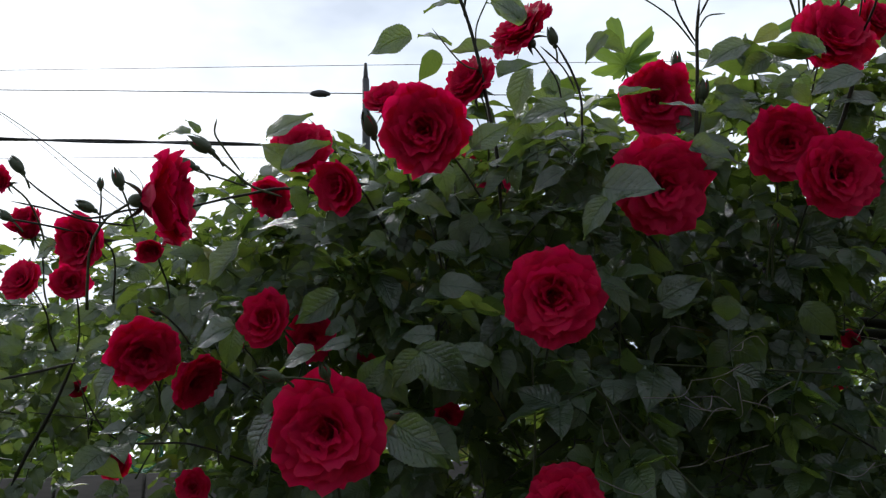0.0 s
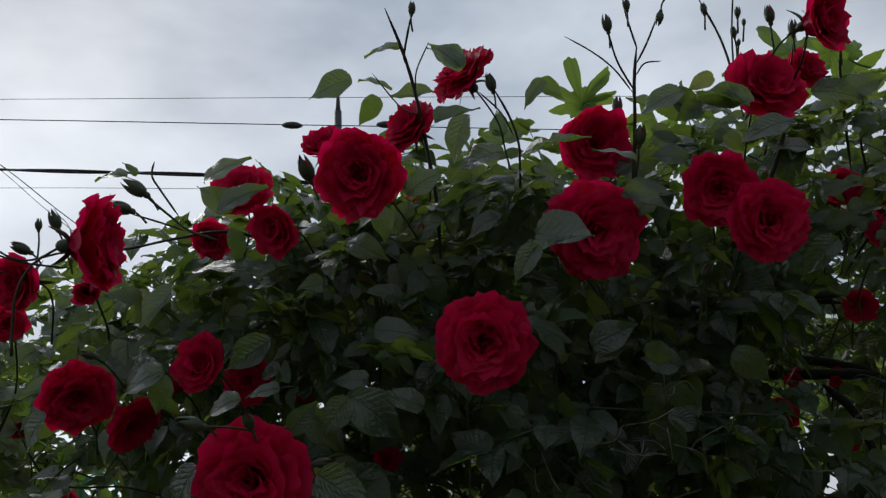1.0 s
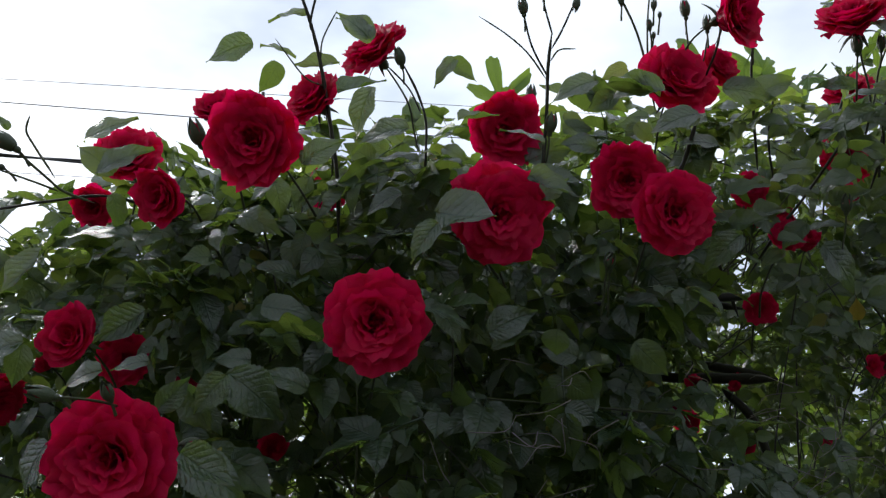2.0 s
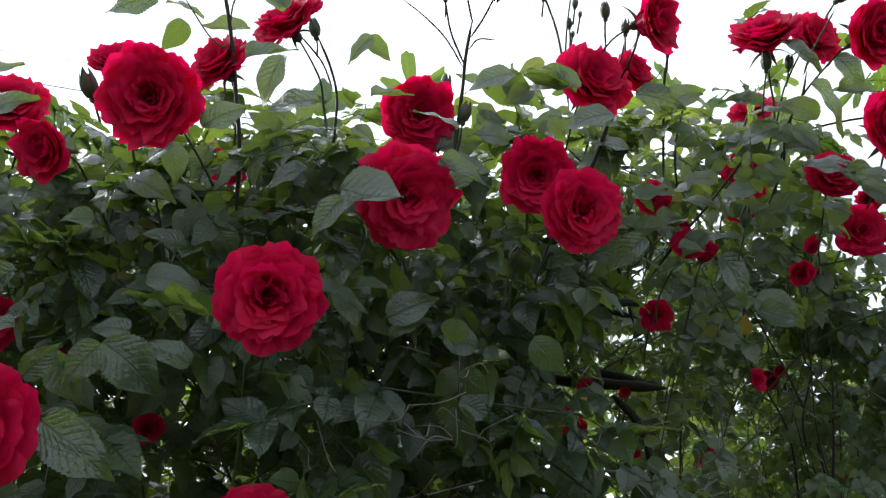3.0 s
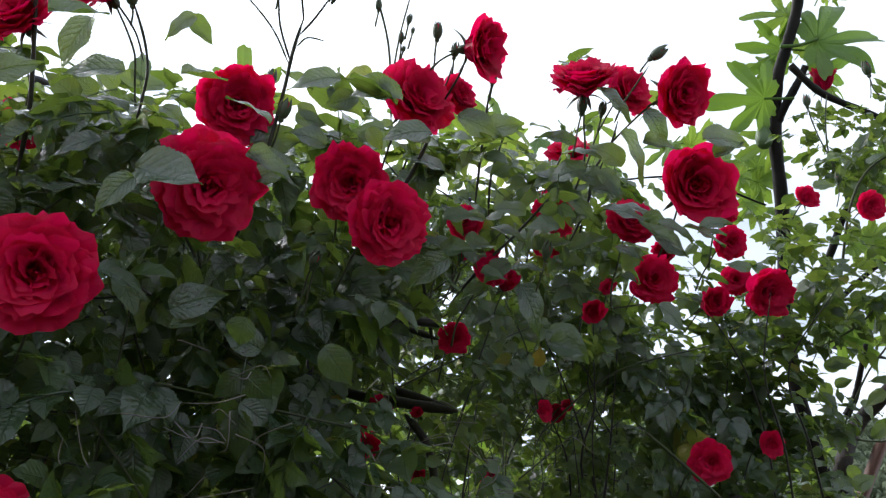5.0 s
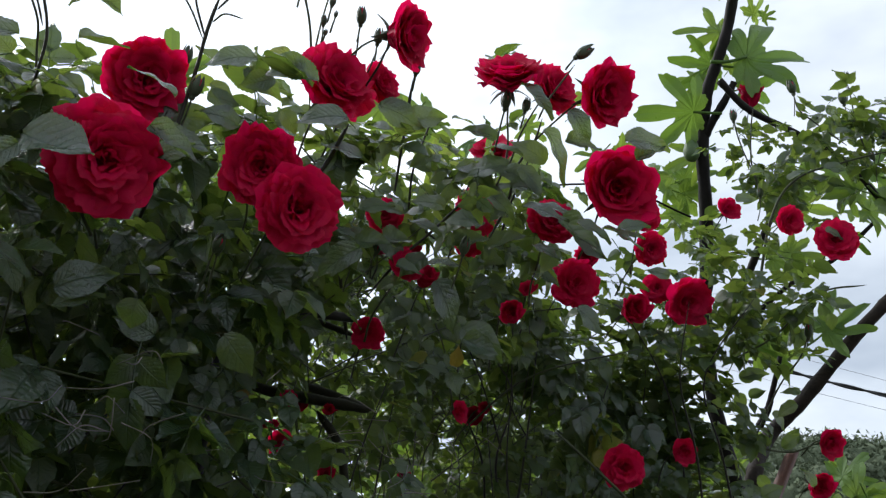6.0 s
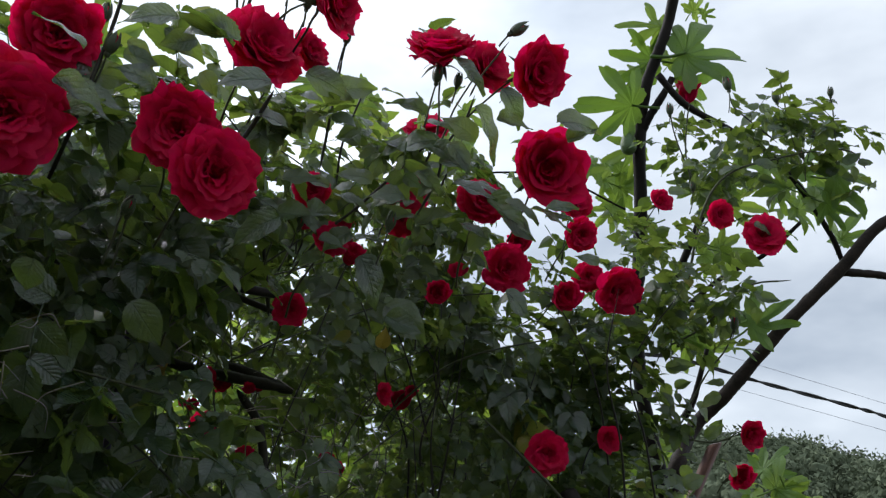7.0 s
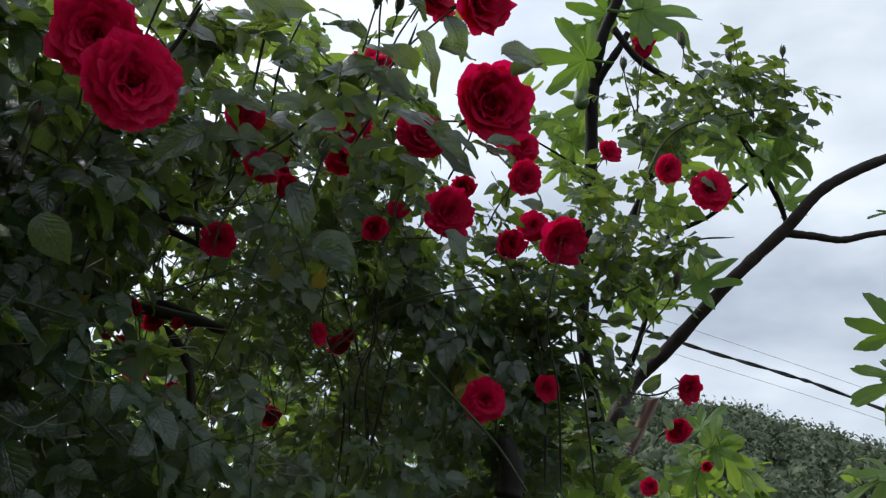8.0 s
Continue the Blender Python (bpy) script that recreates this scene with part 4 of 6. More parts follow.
cane([(0.298, 0.836, 2.213), (0.306, 0.846, 2.185), (0.313, 0.853, 2.163)], 0.0011, 0.0013)
cane([(0.338, 0.840, 2.199), (0.324, 0.851, 2.169), (0.312, 0.858, 2.148)], 0.0011, 0.0013)
cane([(0.279, 0.846, 2.186), (0.289, 0.858, 2.151), (0.308, 0.869, 2.117)], 0.0011, 0.0013)
cane([(0.228, 0.849, 2.180), (0.260, 0.855, 2.162), (0.285, 0.861, 2.142), (0.307, 0.870, 2.114)], 0.0008, 0.0011, M_STEM)
cane([(0.341, 0.857, 2.149), (0.321, 0.858, 2.147), (0.311, 0.863, 2.135)], 0.0008, 0.0011, M_STEM)
cane([(0.137, 0.817, 2.096), (0.154, 0.827, 2.065), (0.163, 0.836, 2.039), (0.164, 0.845, 2.013), (0.163, 0.859, 1.972)], 0.0013, 0.0015)
cane([(0.122, 0.819, 2.091), (0.145, 0.826, 2.069), (0.158, 0.834, 2.045)], 0.0010, 0.0010)
cane([(0.701, 0.800, 2.132), (0.698, 0.813, 2.102), (0.685, 0.831, 2.070), (0.686, 0.846, 2.032), (0.675, 0.869, 1.987)], 0.0014, 0.0019)
cane([(0.685, 0.844, 2.095), (0.662, 0.868, 2.059), (0.620, 0.909, 1.997), (0.594, 0.932, 1.964), (0.604, 1.040, 1.942)], 0.0014, 0.0020)
cane([(0.699, 0.738, 2.174), (0.680, 0.763, 2.131), (0.674, 0.775, 2.107)], 0.0011, 0.0013, M_STEM)
cane([(0.553, 0.861, 2.149), (0.558, 0.883, 2.091), (0.564, 0.906, 2.027)], 0.0017, 0.0017)
cane([(0.462, 0.828, 2.176), (0.466, 0.839, 2.145), (0.461, 0.855, 2.109)], 0.0011, 0.0011)
cane([(0.486, 0.827, 2.155), (0.482, 0.840, 2.127), (0.472, 0.856, 2.097)], 0.0011, 0.0011)
cane([(0.531, 0.818, 2.134), (0.532, 0.830, 2.104)], 0.0008, 0.0011)
cane([(0.469, 0.769, 2.116), (0.472, 0.795, 2.106), (0.478, 0.854, 2.097)], 0.0013, 0.0013)
cane([(0.387, 0.837, 2.223), (0.410, 0.848, 2.175), (0.423, 0.860, 2.132), (0.434, 0.876, 2.084)], 0.0013, 0.0016, M_STEM)
cane([(0.425, 0.822, 2.224), (0.423, 0.843, 2.175), (0.425, 0.862, 2.126)], 0.0011, 0.0011, M_STEM)
cane([(0.470, 0.847, 2.063), (0.459, 0.869, 2.021), (0.448, 0.883, 1.996)], 0.0024, 0.0026)
cane([(-0.440, 0.849, 1.980), (-0.410, 0.857, 1.954), (-0.369, 0.865, 1.929), (-0.320, 0.862, 1.935), (-0.260, 0.861, 1.936), (-0.206, 0.858, 1.945), (-0.146, 0.855, 1.950), (-0.075, 0.862, 1.928)], 0.0010, 0.0017)
cane([(-0.462, 0.887, 1.960), (-0.417, 0.890, 1.949), (-0.375, 0.894, 1.936), (-0.325, 0.896, 1.929)], 0.0010, 0.0013)
cane([(-0.226, 0.796, 1.973), (-0.194, 0.804, 1.946), (-0.178, 0.808, 1.934), (-0.150, 0.811, 1.924)], 0.0012, 0.0014, M_STEM)
cane([(-0.242, 0.812, 1.957), (-0.208, 0.815, 1.946), (-0.185, 0.818, 1.938)], 0.0009, 0.0012, M_STEM)
cane([(-0.220, 0.814, 2.015), (-0.223, 0.819, 2.001), (-0.215, 0.823, 1.987), (-0.195, 0.832, 1.958)], 0.0010, 0.0012, M_STEM)
cane([(-0.473, 0.893, 1.943), (-0.436, 0.895, 1.936), (-0.393, 0.898, 1.926)], 0.0010, 0.0013)
cane([(-0.478, 1.137, 1.838), (-0.510, 1.158, 1.775), (-0.546, 1.177, 1.719), (-0.570, 1.191, 1.677)], 0.0020, 0.0028)
cane([(-0.483, 1.144, 1.816), (-0.433, 1.171, 1.733), (-0.336, 1.173, 1.722), (-0.269, 1.180, 1.701), (-0.195, 1.188, 1.671)], 0.0013, 0.0016)
cane([(-0.555, 1.097, 1.802), (-0.512, 1.095, 1.809), (-0.454, 1.090, 1.820)], 0.0018, 0.0018)
cane([(-0.122, 0.658, 1.715), (-0.107, 0.668, 1.716), (-0.090, 0.689, 1.716), (-0.088, 0.771, 1.722)], 0.0009, 0.0011, M_STEM)
cane([(0.075, 0.889, 1.823), (0.063, 0.912, 1.779), (0.064, 0.927, 1.740)], 0.0013, 0.0013)
cane([(0.383, 1.405, 1.968), (0.474, 1.359, 1.927), (0.569, 1.318, 1.872), (0.653, 1.265, 1.855), (0.722, 1.221, 1.844)], 0.0067, 0.0087)
cane([(0.657, 1.270, 1.840), (0.698, 1.265, 1.789), (0.731, 1.287, 1.697)], 0.0060, 0.0073)
cane([(0.516, 1.421, 2.034), (0.594, 1.366, 2.016), (0.659, 1.323, 1.994), (0.718, 1.285, 1.970)], 0.0049, 0.0056)
cane([(0.703, 1.457, 1.922), (0.759, 1.422, 1.901), (0.807, 1.392, 1.879)], 0.0075, 0.0090)
cane([(0.622, 1.118, 1.909), (0.598, 1.104, 1.982), (0.580, 1.094, 2.036)], 0.0029, 0.0023)
cane([(0.808, 1.044, 2.036), (0.807, 1.011, 2.111), (0.809, 0.995, 2.141), (0.814, 0.969, 2.187)], 0.0019, 0.0016)
cane([(0.626, 0.980, 2.053), (0.619, 0.961, 2.105), (0.624, 0.926, 2.171)], 0.0017, 0.0014)
cane([(0.702, 0.966, 2.095), (0.714, 0.931, 2.151), (0.717, 0.915, 2.179)], 0.0018, 0.0015)
cane([(0.930, 1.307, 1.845), (1.002, 1.204, 1.939), (1.130, 1.078, 1.986)], 0.0019, 0.0015, M_STEM)
cane([(1.024, 1.161, 1.846), (1.078, 1.139, 1.799), (1.152, 1.110, 1.730), (1.213, 1.093, 1.657)], 0.0022, 0.0025, M_STEM)
cane([(1.331, 1.138, 1.683), (1.286, 1.107, 1.831), (1.236, 1.090, 1.955), (1.220, 1.045, 2.082)], 0.0023, 0.0010)
cane([(1.056, 1.401, 1.655), (1.022, 1.357, 1.811), (0.959, 1.351, 1.935), (0.940, 1.308, 2.063)], 0.0022, 0.0010)
cane([(1.486, 1.191, 1.688), (1.420, 1.166, 1.859), (1.366, 1.148, 1.994), (1.407, 1.048, 2.138)], 0.0024, 0.0011)
cane([(1.001, 1.231, 1.663), (0.962, 1.207, 1.787), (0.941, 1.171, 1.901), (0.917, 1.138, 2.015)], 0.0014, 0.0009)
cane([(1.075, 1.340, 1.697), (1.039, 1.317, 1.810), (0.983, 1.306, 1.933), (0.916, 1.305, 2.055)], 0.0025, 0.0010)
cane([(1.389, 1.370, 1.693), (1.353, 1.321, 1.862), (1.337, 1.268, 2.007), (1.296, 1.236, 2.150)], 0.0018, 0.0011)
cane([(1.390, 1.230, 1.687), (1.343, 1.193, 1.849), (1.288, 1.178, 1.981), (1.199, 1.191, 2.111)], 0.0022, 0.0010)
cane([(1.102, 1.298, 1.696), (1.075, 1.267, 1.811), (1.004, 1.270, 1.932), (1.004, 1.211, 2.059)], 0.0016, 0.0010)
cane([(1.047, 1.301, 1.647), (0.991, 1.277, 1.798), (0.984, 1.227, 1.920), (0.884, 1.255, 2.034)], 0.0024, 0.0009)
cane([(1.594, 1.278, 2.068), (1.608, 1.212, 2.185), (1.593, 1.139, 2.369), (1.616, 1.082, 2.452), (1.690, 1.005, 2.488), (1.768, 0.931, 2.512)], 0.0035, 0.0020, M_STEM)
cane([(1.768, 0.931, 2.512), (1.807, 0.902, 2.503), (1.835, 0.894, 2.471)], 0.0020, 0.0015, M_STEM)
cane([(1.649, 1.087, 2.680), (1.667, 1.089, 2.645), (1.699, 1.075, 2.617), (1.762, 1.046, 2.568)], 0.0016, 0.0021, M_STEM)
cane([(1.743, 0.903, 2.614), (1.756, 0.909, 2.580), (1.777, 0.923, 2.512)], 0.0015, 0.0015, M_STEM)
cane([(1.735, 1.008, 2.697), (1.749, 1.013, 2.664), (1.771, 1.022, 2.605), (1.795, 1.024, 2.558)], 0.0016, 0.0016, M_STEM)
cane([(1.513, 1.210, 2.062), (1.570, 1.141, 2.110), (1.618, 1.064, 2.191), (1.684, 1.002, 2.208)], 0.0023, 0.0019, M_STEM)
cane([(1.579, 1.234, 1.892), (1.597, 1.163, 2.014), (1.617, 1.121, 2.071), (1.620, 1.098, 2.115)], 0.0019, 0.0019, M_STEM)
cane([(1.545, 1.193, 1.893), (1.598, 1.152, 1.887), (1.629, 1.121, 1.901)], 0.0018, 0.0018, M_STEM)
leaf(0, (-0.170, 0.821, 1.992), (-0.125, 0.811, 2.022), (-0.495, -0.765, 0.411))
leaf(1, (-0.142, 0.830, 1.962), (-0.175, 0.820, 1.994), (0.206, -0.957, 0.204))
leaf(2, (-0.152, 0.812, 1.954), (-0.104, 0.802, 1.983), (-0.264, -0.874, 0.407))
leaf(3, (-0.143, 0.836, 1.945), (-0.128, 0.846, 1.912), (0.621, -0.734, 0.276))
leaf(4, (-0.187, 0.806, 1.878), (-0.218, 0.799, 1.834), (-0.470, -0.804, 0.365))
leaf(0, (-0.118, 0.830, 1.899), (-0.187, 0.828, 1.906), (0.028, -0.609, 0.793))
leaf(1, (-0.248, 0.819, 2.001), (-0.282, 0.818, 2.005), (0.025, -0.707, 0.706))
leaf(2, (-0.239, 0.819, 2.001), (-0.252, 0.814, 2.016), (0.523, -0.765, 0.376))
leaf(3, (-0.421, 0.920, 1.921), (-0.453, 0.925, 1.909), (0.010, -0.955, 0.296))
leaf(4, (-0.525, 1.081, 1.850), (-0.537, 1.075, 1.871), (0.015, -0.904, 0.427))
leaf(0, (-0.529, 1.087, 1.833), (-0.557, 1.079, 1.858), (0.206, -0.957, 0.204))
leaf(1, (-0.186, 0.783, 1.786), (-0.232, 0.788, 1.771), (-0.257, -0.819, 0.514))
leaf(2, (-0.188, 0.784, 1.784), (-0.194, 0.795, 1.748), (0.409, -0.884, 0.226))
leaf(3, (-0.335, 0.895, 1.771), (-0.371, 0.907, 1.735), (-0.500, -0.817, 0.288))
leaf(4, (-0.089, 0.774, 1.811), (-0.131, 0.782, 1.786), (-0.216, -0.976, 0.032))
leaf(0, (-0.073, 0.728, 1.756), (-0.103, 0.730, 1.753), (0.022, -0.782, 0.623))
leaf(1, (-0.098, 0.691, 1.741), (-0.131, 0.695, 1.732), (-0.353, -0.757, 0.550))
leaf(2, (-0.067, 0.750, 1.722), (-0.043, 0.741, 1.747), (0.308, -0.945, 0.109))
leaf(3, (-0.135, 0.708, 1.692), (-0.165, 0.721, 1.653), (-0.600, -0.734, 0.318))
leaf(4, (-0.032, 0.649, 1.676), (0.007, 0.656, 1.653), (0.194, -0.867, 0.460))
leaf(0, (-0.015, 0.741, 1.748), (-0.042, 0.751, 1.718), (0.108, -0.971, 0.211))
leaf(1, (-0.014, 0.750, 1.751), (0.032, 0.761, 1.717), (-0.093, -0.971, 0.218))
leaf(2, (0.049, 0.773, 1.743), (0.009, 0.768, 1.759), (0.015, -0.904, 0.427))
leaf(3, (0.106, 0.798, 2.053), (0.078, 0.814, 2.006), (-0.634, -0.738, 0.233))
leaf(4, (0.070, 0.782, 2.038), (0.118, 0.778, 2.050), (0.114, -0.779, 0.617))
leaf(0, (0.039, 0.751, 1.942), (0.076, 0.742, 1.968), (0.391, -0.757, 0.524))
leaf(1, (0.141, 0.792, 2.005), (0.082, 0.797, 1.992), (0.022, -0.782, 0.623))
leaf(2, (0.151, 0.802, 1.974), (0.094, 0.803, 1.972), (0.028, -0.609, 0.793))
leaf(3, (0.133, 0.794, 1.936), (0.093, 0.799, 1.922), (0.022, -0.782, 0.623))
leaf(4, (0.180, 0.735, 1.986), (0.219, 0.733, 1.991), (0.027, -0.631, 0.775))
leaf(0, (0.267, 0.758, 1.975), (0.226, 0.753, 1.992), (0.118, -0.654, 0.748))
leaf(4, (0.161, 0.760, 1.902), (0.209, 0.724, 1.886), (0.00, -0.94, 0.34), "", 1.45)
leaf(2, (0.158, 0.728, 1.879), (0.133, 0.739, 1.846), (-0.283, -0.897, 0.339))
leaf(3, (0.149, 0.790, 1.821), (0.198, 0.792, 1.815), (0.110, -0.691, 0.714))
leaf(4, (0.195, 0.857, 2.126), (0.225, 0.864, 2.105), (-0.204, -0.970, 0.130))
leaf(0, (0.198, 0.839, 2.117), (0.172, 0.849, 2.089), (-0.500, -0.817, 0.288))
leaf(3, (-0.016, 0.822, 2.112), (-0.067, 0.826, 2.102), (0.004, -0.992, 0.125))
leaf(2, (-0.010, 0.832, 2.115), (0.028, 0.833, 2.110), (0.026, -0.656, 0.754))
leaf(3, (0.010, 0.828, 2.095), (-0.005, 0.838, 2.063), (0.611, -0.777, 0.151))
leaf(4, (0.073, 0.844, 2.107), (0.025, 0.845, 2.105), (0.018, -0.851, 0.524))
leaf(0, (0.106, 0.827, 2.125), (0.071, 0.817, 2.158), (0.308, -0.945, 0.109))
leaf(1, (0.107, 0.835, 2.137), (0.070, 0.828, 2.161), (-0.008, -0.994, 0.106))
leaf(2, (0.038, 0.822, 2.151), (-0.003, 0.824, 2.146), (0.014, -0.794, 0.607))
leaf(3, (0.363, 0.860, 2.111), (0.307, 0.865, 2.098), (0.018, -0.851, 0.524))
leaf(4, (0.386, 0.865, 2.097), (0.351, 0.871, 2.078), (0.212, -0.970, 0.115))
leaf(0, (0.398, 0.855, 2.127), (0.367, 0.860, 2.113), (0.110, -0.987, 0.121))
leaf(1, (0.322, 0.874, 2.070), (0.357, 0.878, 2.056), (0.008, -0.976, 0.216))
leaf(2, (0.333, 0.747, 2.039), (0.387, 0.748, 2.035), (0.029, -0.557, 0.830))
leaf(3, (0.435, 0.773, 2.023), (0.382, 0.776, 2.014), (0.111, -0.832, 0.544))
leaf(4, (0.252, 0.768, 1.946), (0.306, 0.774, 1.927), (0.113, -0.848, 0.519))
leaf(0, (0.267, 0.794, 1.932), (0.296, 0.786, 1.955), (0.015, -0.904, 0.427))
leaf(1, (0.353, 0.857, 2.023), (0.310, 0.855, 2.032), (0.010, -0.955, 0.296))
leaf(2, (0.286, 0.909, 2.030), (0.346, 0.901, 2.053), (0.108, -0.971, 0.211))
leaf(3, (0.495, 0.854, 2.030), (0.446, 0.850, 2.044), (0.022, -0.782, 0.623))
leaf(4, (0.726, 0.796, 2.007), (0.784, 0.787, 1.973), (-0.251, -0.894, 0.371))
leaf(0, (0.763, 0.765, 1.992), (0.815, 0.749, 1.982), (-0.174, -0.645, 0.744))
leaf(1, (0.777, 0.739, 2.099), (0.833, 0.714, 2.108), (-0.342, -0.863, 0.371))
leaf(2, (0.624, 0.743, 2.121), (0.670, 0.736, 2.093), (-0.046, -0.910, 0.411))
leaf(3, (0.684, 0.774, 2.100), (0.736, 0.774, 2.052), (0.148, -0.936, 0.318))
leaf(4, (0.710, 0.767, 2.092), (0.753, 0.753, 2.087), (-0.342, -0.863, 0.371))
leaf(0, (0.648, 0.833, 2.045), (0.605, 0.843, 2.059), (-0.303, -0.752, 0.585))
leaf(1, (0.666, 0.817, 2.066), (0.619, 0.842, 2.050), (-0.254, -0.617, 0.745))
leaf(2, (0.710, 0.818, 2.024), (0.768, 0.800, 2.013), (-0.254, -0.617, 0.745))
leaf(3, (0.374, 0.753, 2.048), (0.340, 0.769, 2.040), (-0.049, -0.976, 0.211))
leaf(4, (0.388, 0.743, 2.030), (0.334, 0.758, 2.045), (-0.156, -0.942, 0.296))
leaf(0, (0.440, 0.784, 2.021), (0.395, 0.797, 2.031), (-0.251, -0.894, 0.371))
leaf(1, (0.379, 0.806, 2.026), (0.398, 0.806, 2.007), (-0.610, -0.741, 0.280))
leaf(2, (0.360, 0.892, 2.113), (0.406, 0.884, 2.089), (-0.360, -0.918, 0.169))
leaf(3, (0.321, 0.873, 2.054), (0.353, 0.861, 2.055), (-0.362, -0.929, 0.078))
leaf(4, (0.345, 0.899, 2.110), (0.308, 0.905, 2.130), (-0.262, -0.640, 0.722))
leaf(0, (0.502, 0.844, 2.097), (0.559, 0.828, 2.083), (-0.360, -0.918, 0.169))
leaf(1, (0.544, 0.853, 2.092), (0.584, 0.829, 2.115), (-0.264, -0.931, 0.251))
leaf(2, (0.580, 0.851, 2.065), (0.558, 0.867, 2.046), (-0.360, -0.918, 0.169))
leaf(3, (0.582, 0.815, 2.096), (0.614, 0.801, 2.099), (-0.229, -0.550, 0.803))
leaf(4, (0.274, 0.832, 1.975), (0.323, 0.817, 1.965), (-0.235, -0.843, 0.483))
leaf(1, (0.211, 0.791, 1.797), (0.248, 0.769, 1.816), (-0.167, -0.971, 0.170))
leaf(1, (0.295, 0.801, 1.778), (0.260, 0.808, 1.792), (-0.360, -0.918, 0.169))
leaf(2, (0.213, 0.795, 1.783), (0.245, 0.777, 1.798), (-0.303, -0.752, 0.585))
leaf(3, (0.004, 0.822, 1.829), (0.048, 0.807, 1.825), (-0.251, -0.894, 0.371))
leaf(4, (-0.023, 0.794, 1.756), (0.030, 0.786, 1.725), (-0.172, -0.953, 0.249))
leaf(0, (-0.001, 0.801, 1.774), (-0.037, 0.811, 1.781), (-0.325, -0.813, 0.484))
leaf(1, (-0.043, 0.727, 1.678), (0.008, 0.723, 1.654), (0.037, -0.932, 0.361))
leaf(2, (-0.043, 0.770, 1.739), (-0.015, 0.765, 1.731), (-0.239, -0.890, 0.389))
leaf(3, (-0.017, 0.758, 1.751), (0.032, 0.757, 1.719), (-0.158, -0.954, 0.255))
leaf(4, (-0.052, 0.769, 1.747), (-0.029, 0.779, 1.707), (-0.526, -0.834, 0.168))
leaf(0, (0.366, 0.842, 1.802), (0.402, 0.850, 1.768), (-0.262, -0.880, -0.390))
leaf(1, (0.272, 0.781, 1.799), (0.271, 0.797, 1.775), (-0.300, -0.900, 0.300), "", 1.3)
leaf(2, (0.473, 0.797, 1.902), (0.437, 0.824, 1.869), (-0.531, -0.796, 0.289))
leaf(3, (0.608, 0.875, 1.922), (0.652, 0.877, 1.874), (-0.049, -0.976, 0.211))
leaf(4, (0.653, 0.881, 1.865), (0.698, 0.869, 1.851), (-0.264, -0.949, 0.170))
leaf(0, (0.902, 0.969, 1.978), (0.950, 0.962, 1.949), (-0.156, -0.942, 0.296))
leaf(1, (0.659, 0.894, 1.881), (0.707, 0.870, 1.849), (-0.486, -0.852, 0.195))
leaf(2, (0.805, 0.787, 2.002), (0.832, 0.766, 2.002), (-0.463, -0.464, 0.755))
leaf(3, (0.779, 0.832, 2.011), (0.815, 0.812, 1.992), (-0.566, -0.779, 0.272))
leaf(4, (0.803, 0.749, 2.090), (0.829, 0.720, 2.105), (-0.620, -0.683, 0.386))
leaf(0, (1.073, 0.952, 2.062), (1.043, 0.971, 2.075), (-0.617, -0.678, 0.399))
leaf(1, (0.729, 0.783, 2.146), (0.761, 0.776, 2.105), (-0.298, -0.901, 0.316))
leaf(2, (0.610, 0.966, 2.110), (0.649, 0.938, 2.101), (-0.589, -0.636, 0.498))
leaf(3, (0.698, 0.954, 2.129), (0.739, 0.915, 2.139), (-0.551, -0.582, 0.598))
leaf(4, (0.412, 0.847, 1.975), (0.371, 0.880, 1.977), (-0.620, -0.683, 0.386))
leaf(0, (1.718, 0.906, 2.534), (1.701, 0.928, 2.515), (-0.792, -0.185, 0.582))
leaf(1, (1.804, 0.908, 2.472), (1.820, 0.910, 2.439), (-0.503, -0.642, 0.578))
leaf(2, (1.840, 0.980, 2.486), (1.849, 0.955, 2.523), (-0.466, -0.619, 0.632))
leaf(3, (1.767, 0.904, 2.461), (1.782, 0.876, 2.493), (-0.940, -0.304, 0.156))
leaf(4, (1.848, 0.949, 2.596), (1.822, 0.975, 2.588), (-0.306, -0.927, 0.219))
leaf(0, (1.851, 0.977, 2.493), (1.808, 1.005, 2.507), (-0.832, -0.355, 0.427))
leaf(1, (1.848, 0.944, 2.554), (1.873, 0.936, 2.528), (-0.497, -0.695, 0.519))
leaf(2, (1.784, 0.908, 2.536), (1.750, 0.934, 2.540), (-0.387, -0.777, 0.496))
leaf(3, (1.770, 0.918, 2.545), (1.743, 0.930, 2.566), (-0.651, -0.722, 0.235))
leaf(4, (1.787, 0.922, 2.450), (1.813, 0.907, 2.436), (-0.595, -0.803, 0.012))
leaf(0, (1.723, 0.911, 2.504), (1.746, 0.905, 2.476), (-0.836, -0.428, -0.342))
leaf(1, (1.814, 0.899, 2.477), (1.837, 0.876, 2.486), (-0.059, -0.927, 0.370))
leaf(2, (1.739, 1.020, 2.500), (1.704, 1.038, 2.524), (-0.437, -0.616, 0.656))
leaf(3, (1.659, 1.005, 2.547), (1.687, 0.978, 2.557), (-0.408, -0.741, 0.534))
leaf(4, (1.837, 1.020, 2.633), (1.838, 1.032, 2.604), (-0.712, -0.458, 0.532))
leaf(0, (1.657, 1.012, 2.599), (1.684, 1.004, 2.569), (-0.253, -0.803, 0.540))
leaf(1, (1.784, 1.069, 2.528), (1.816, 1.053, 2.506), (-0.822, -0.084, 0.563))
leaf(2, (1.735, 1.003, 2.601), (1.717, 1.026, 2.585), (-0.471, -0.481, 0.739))
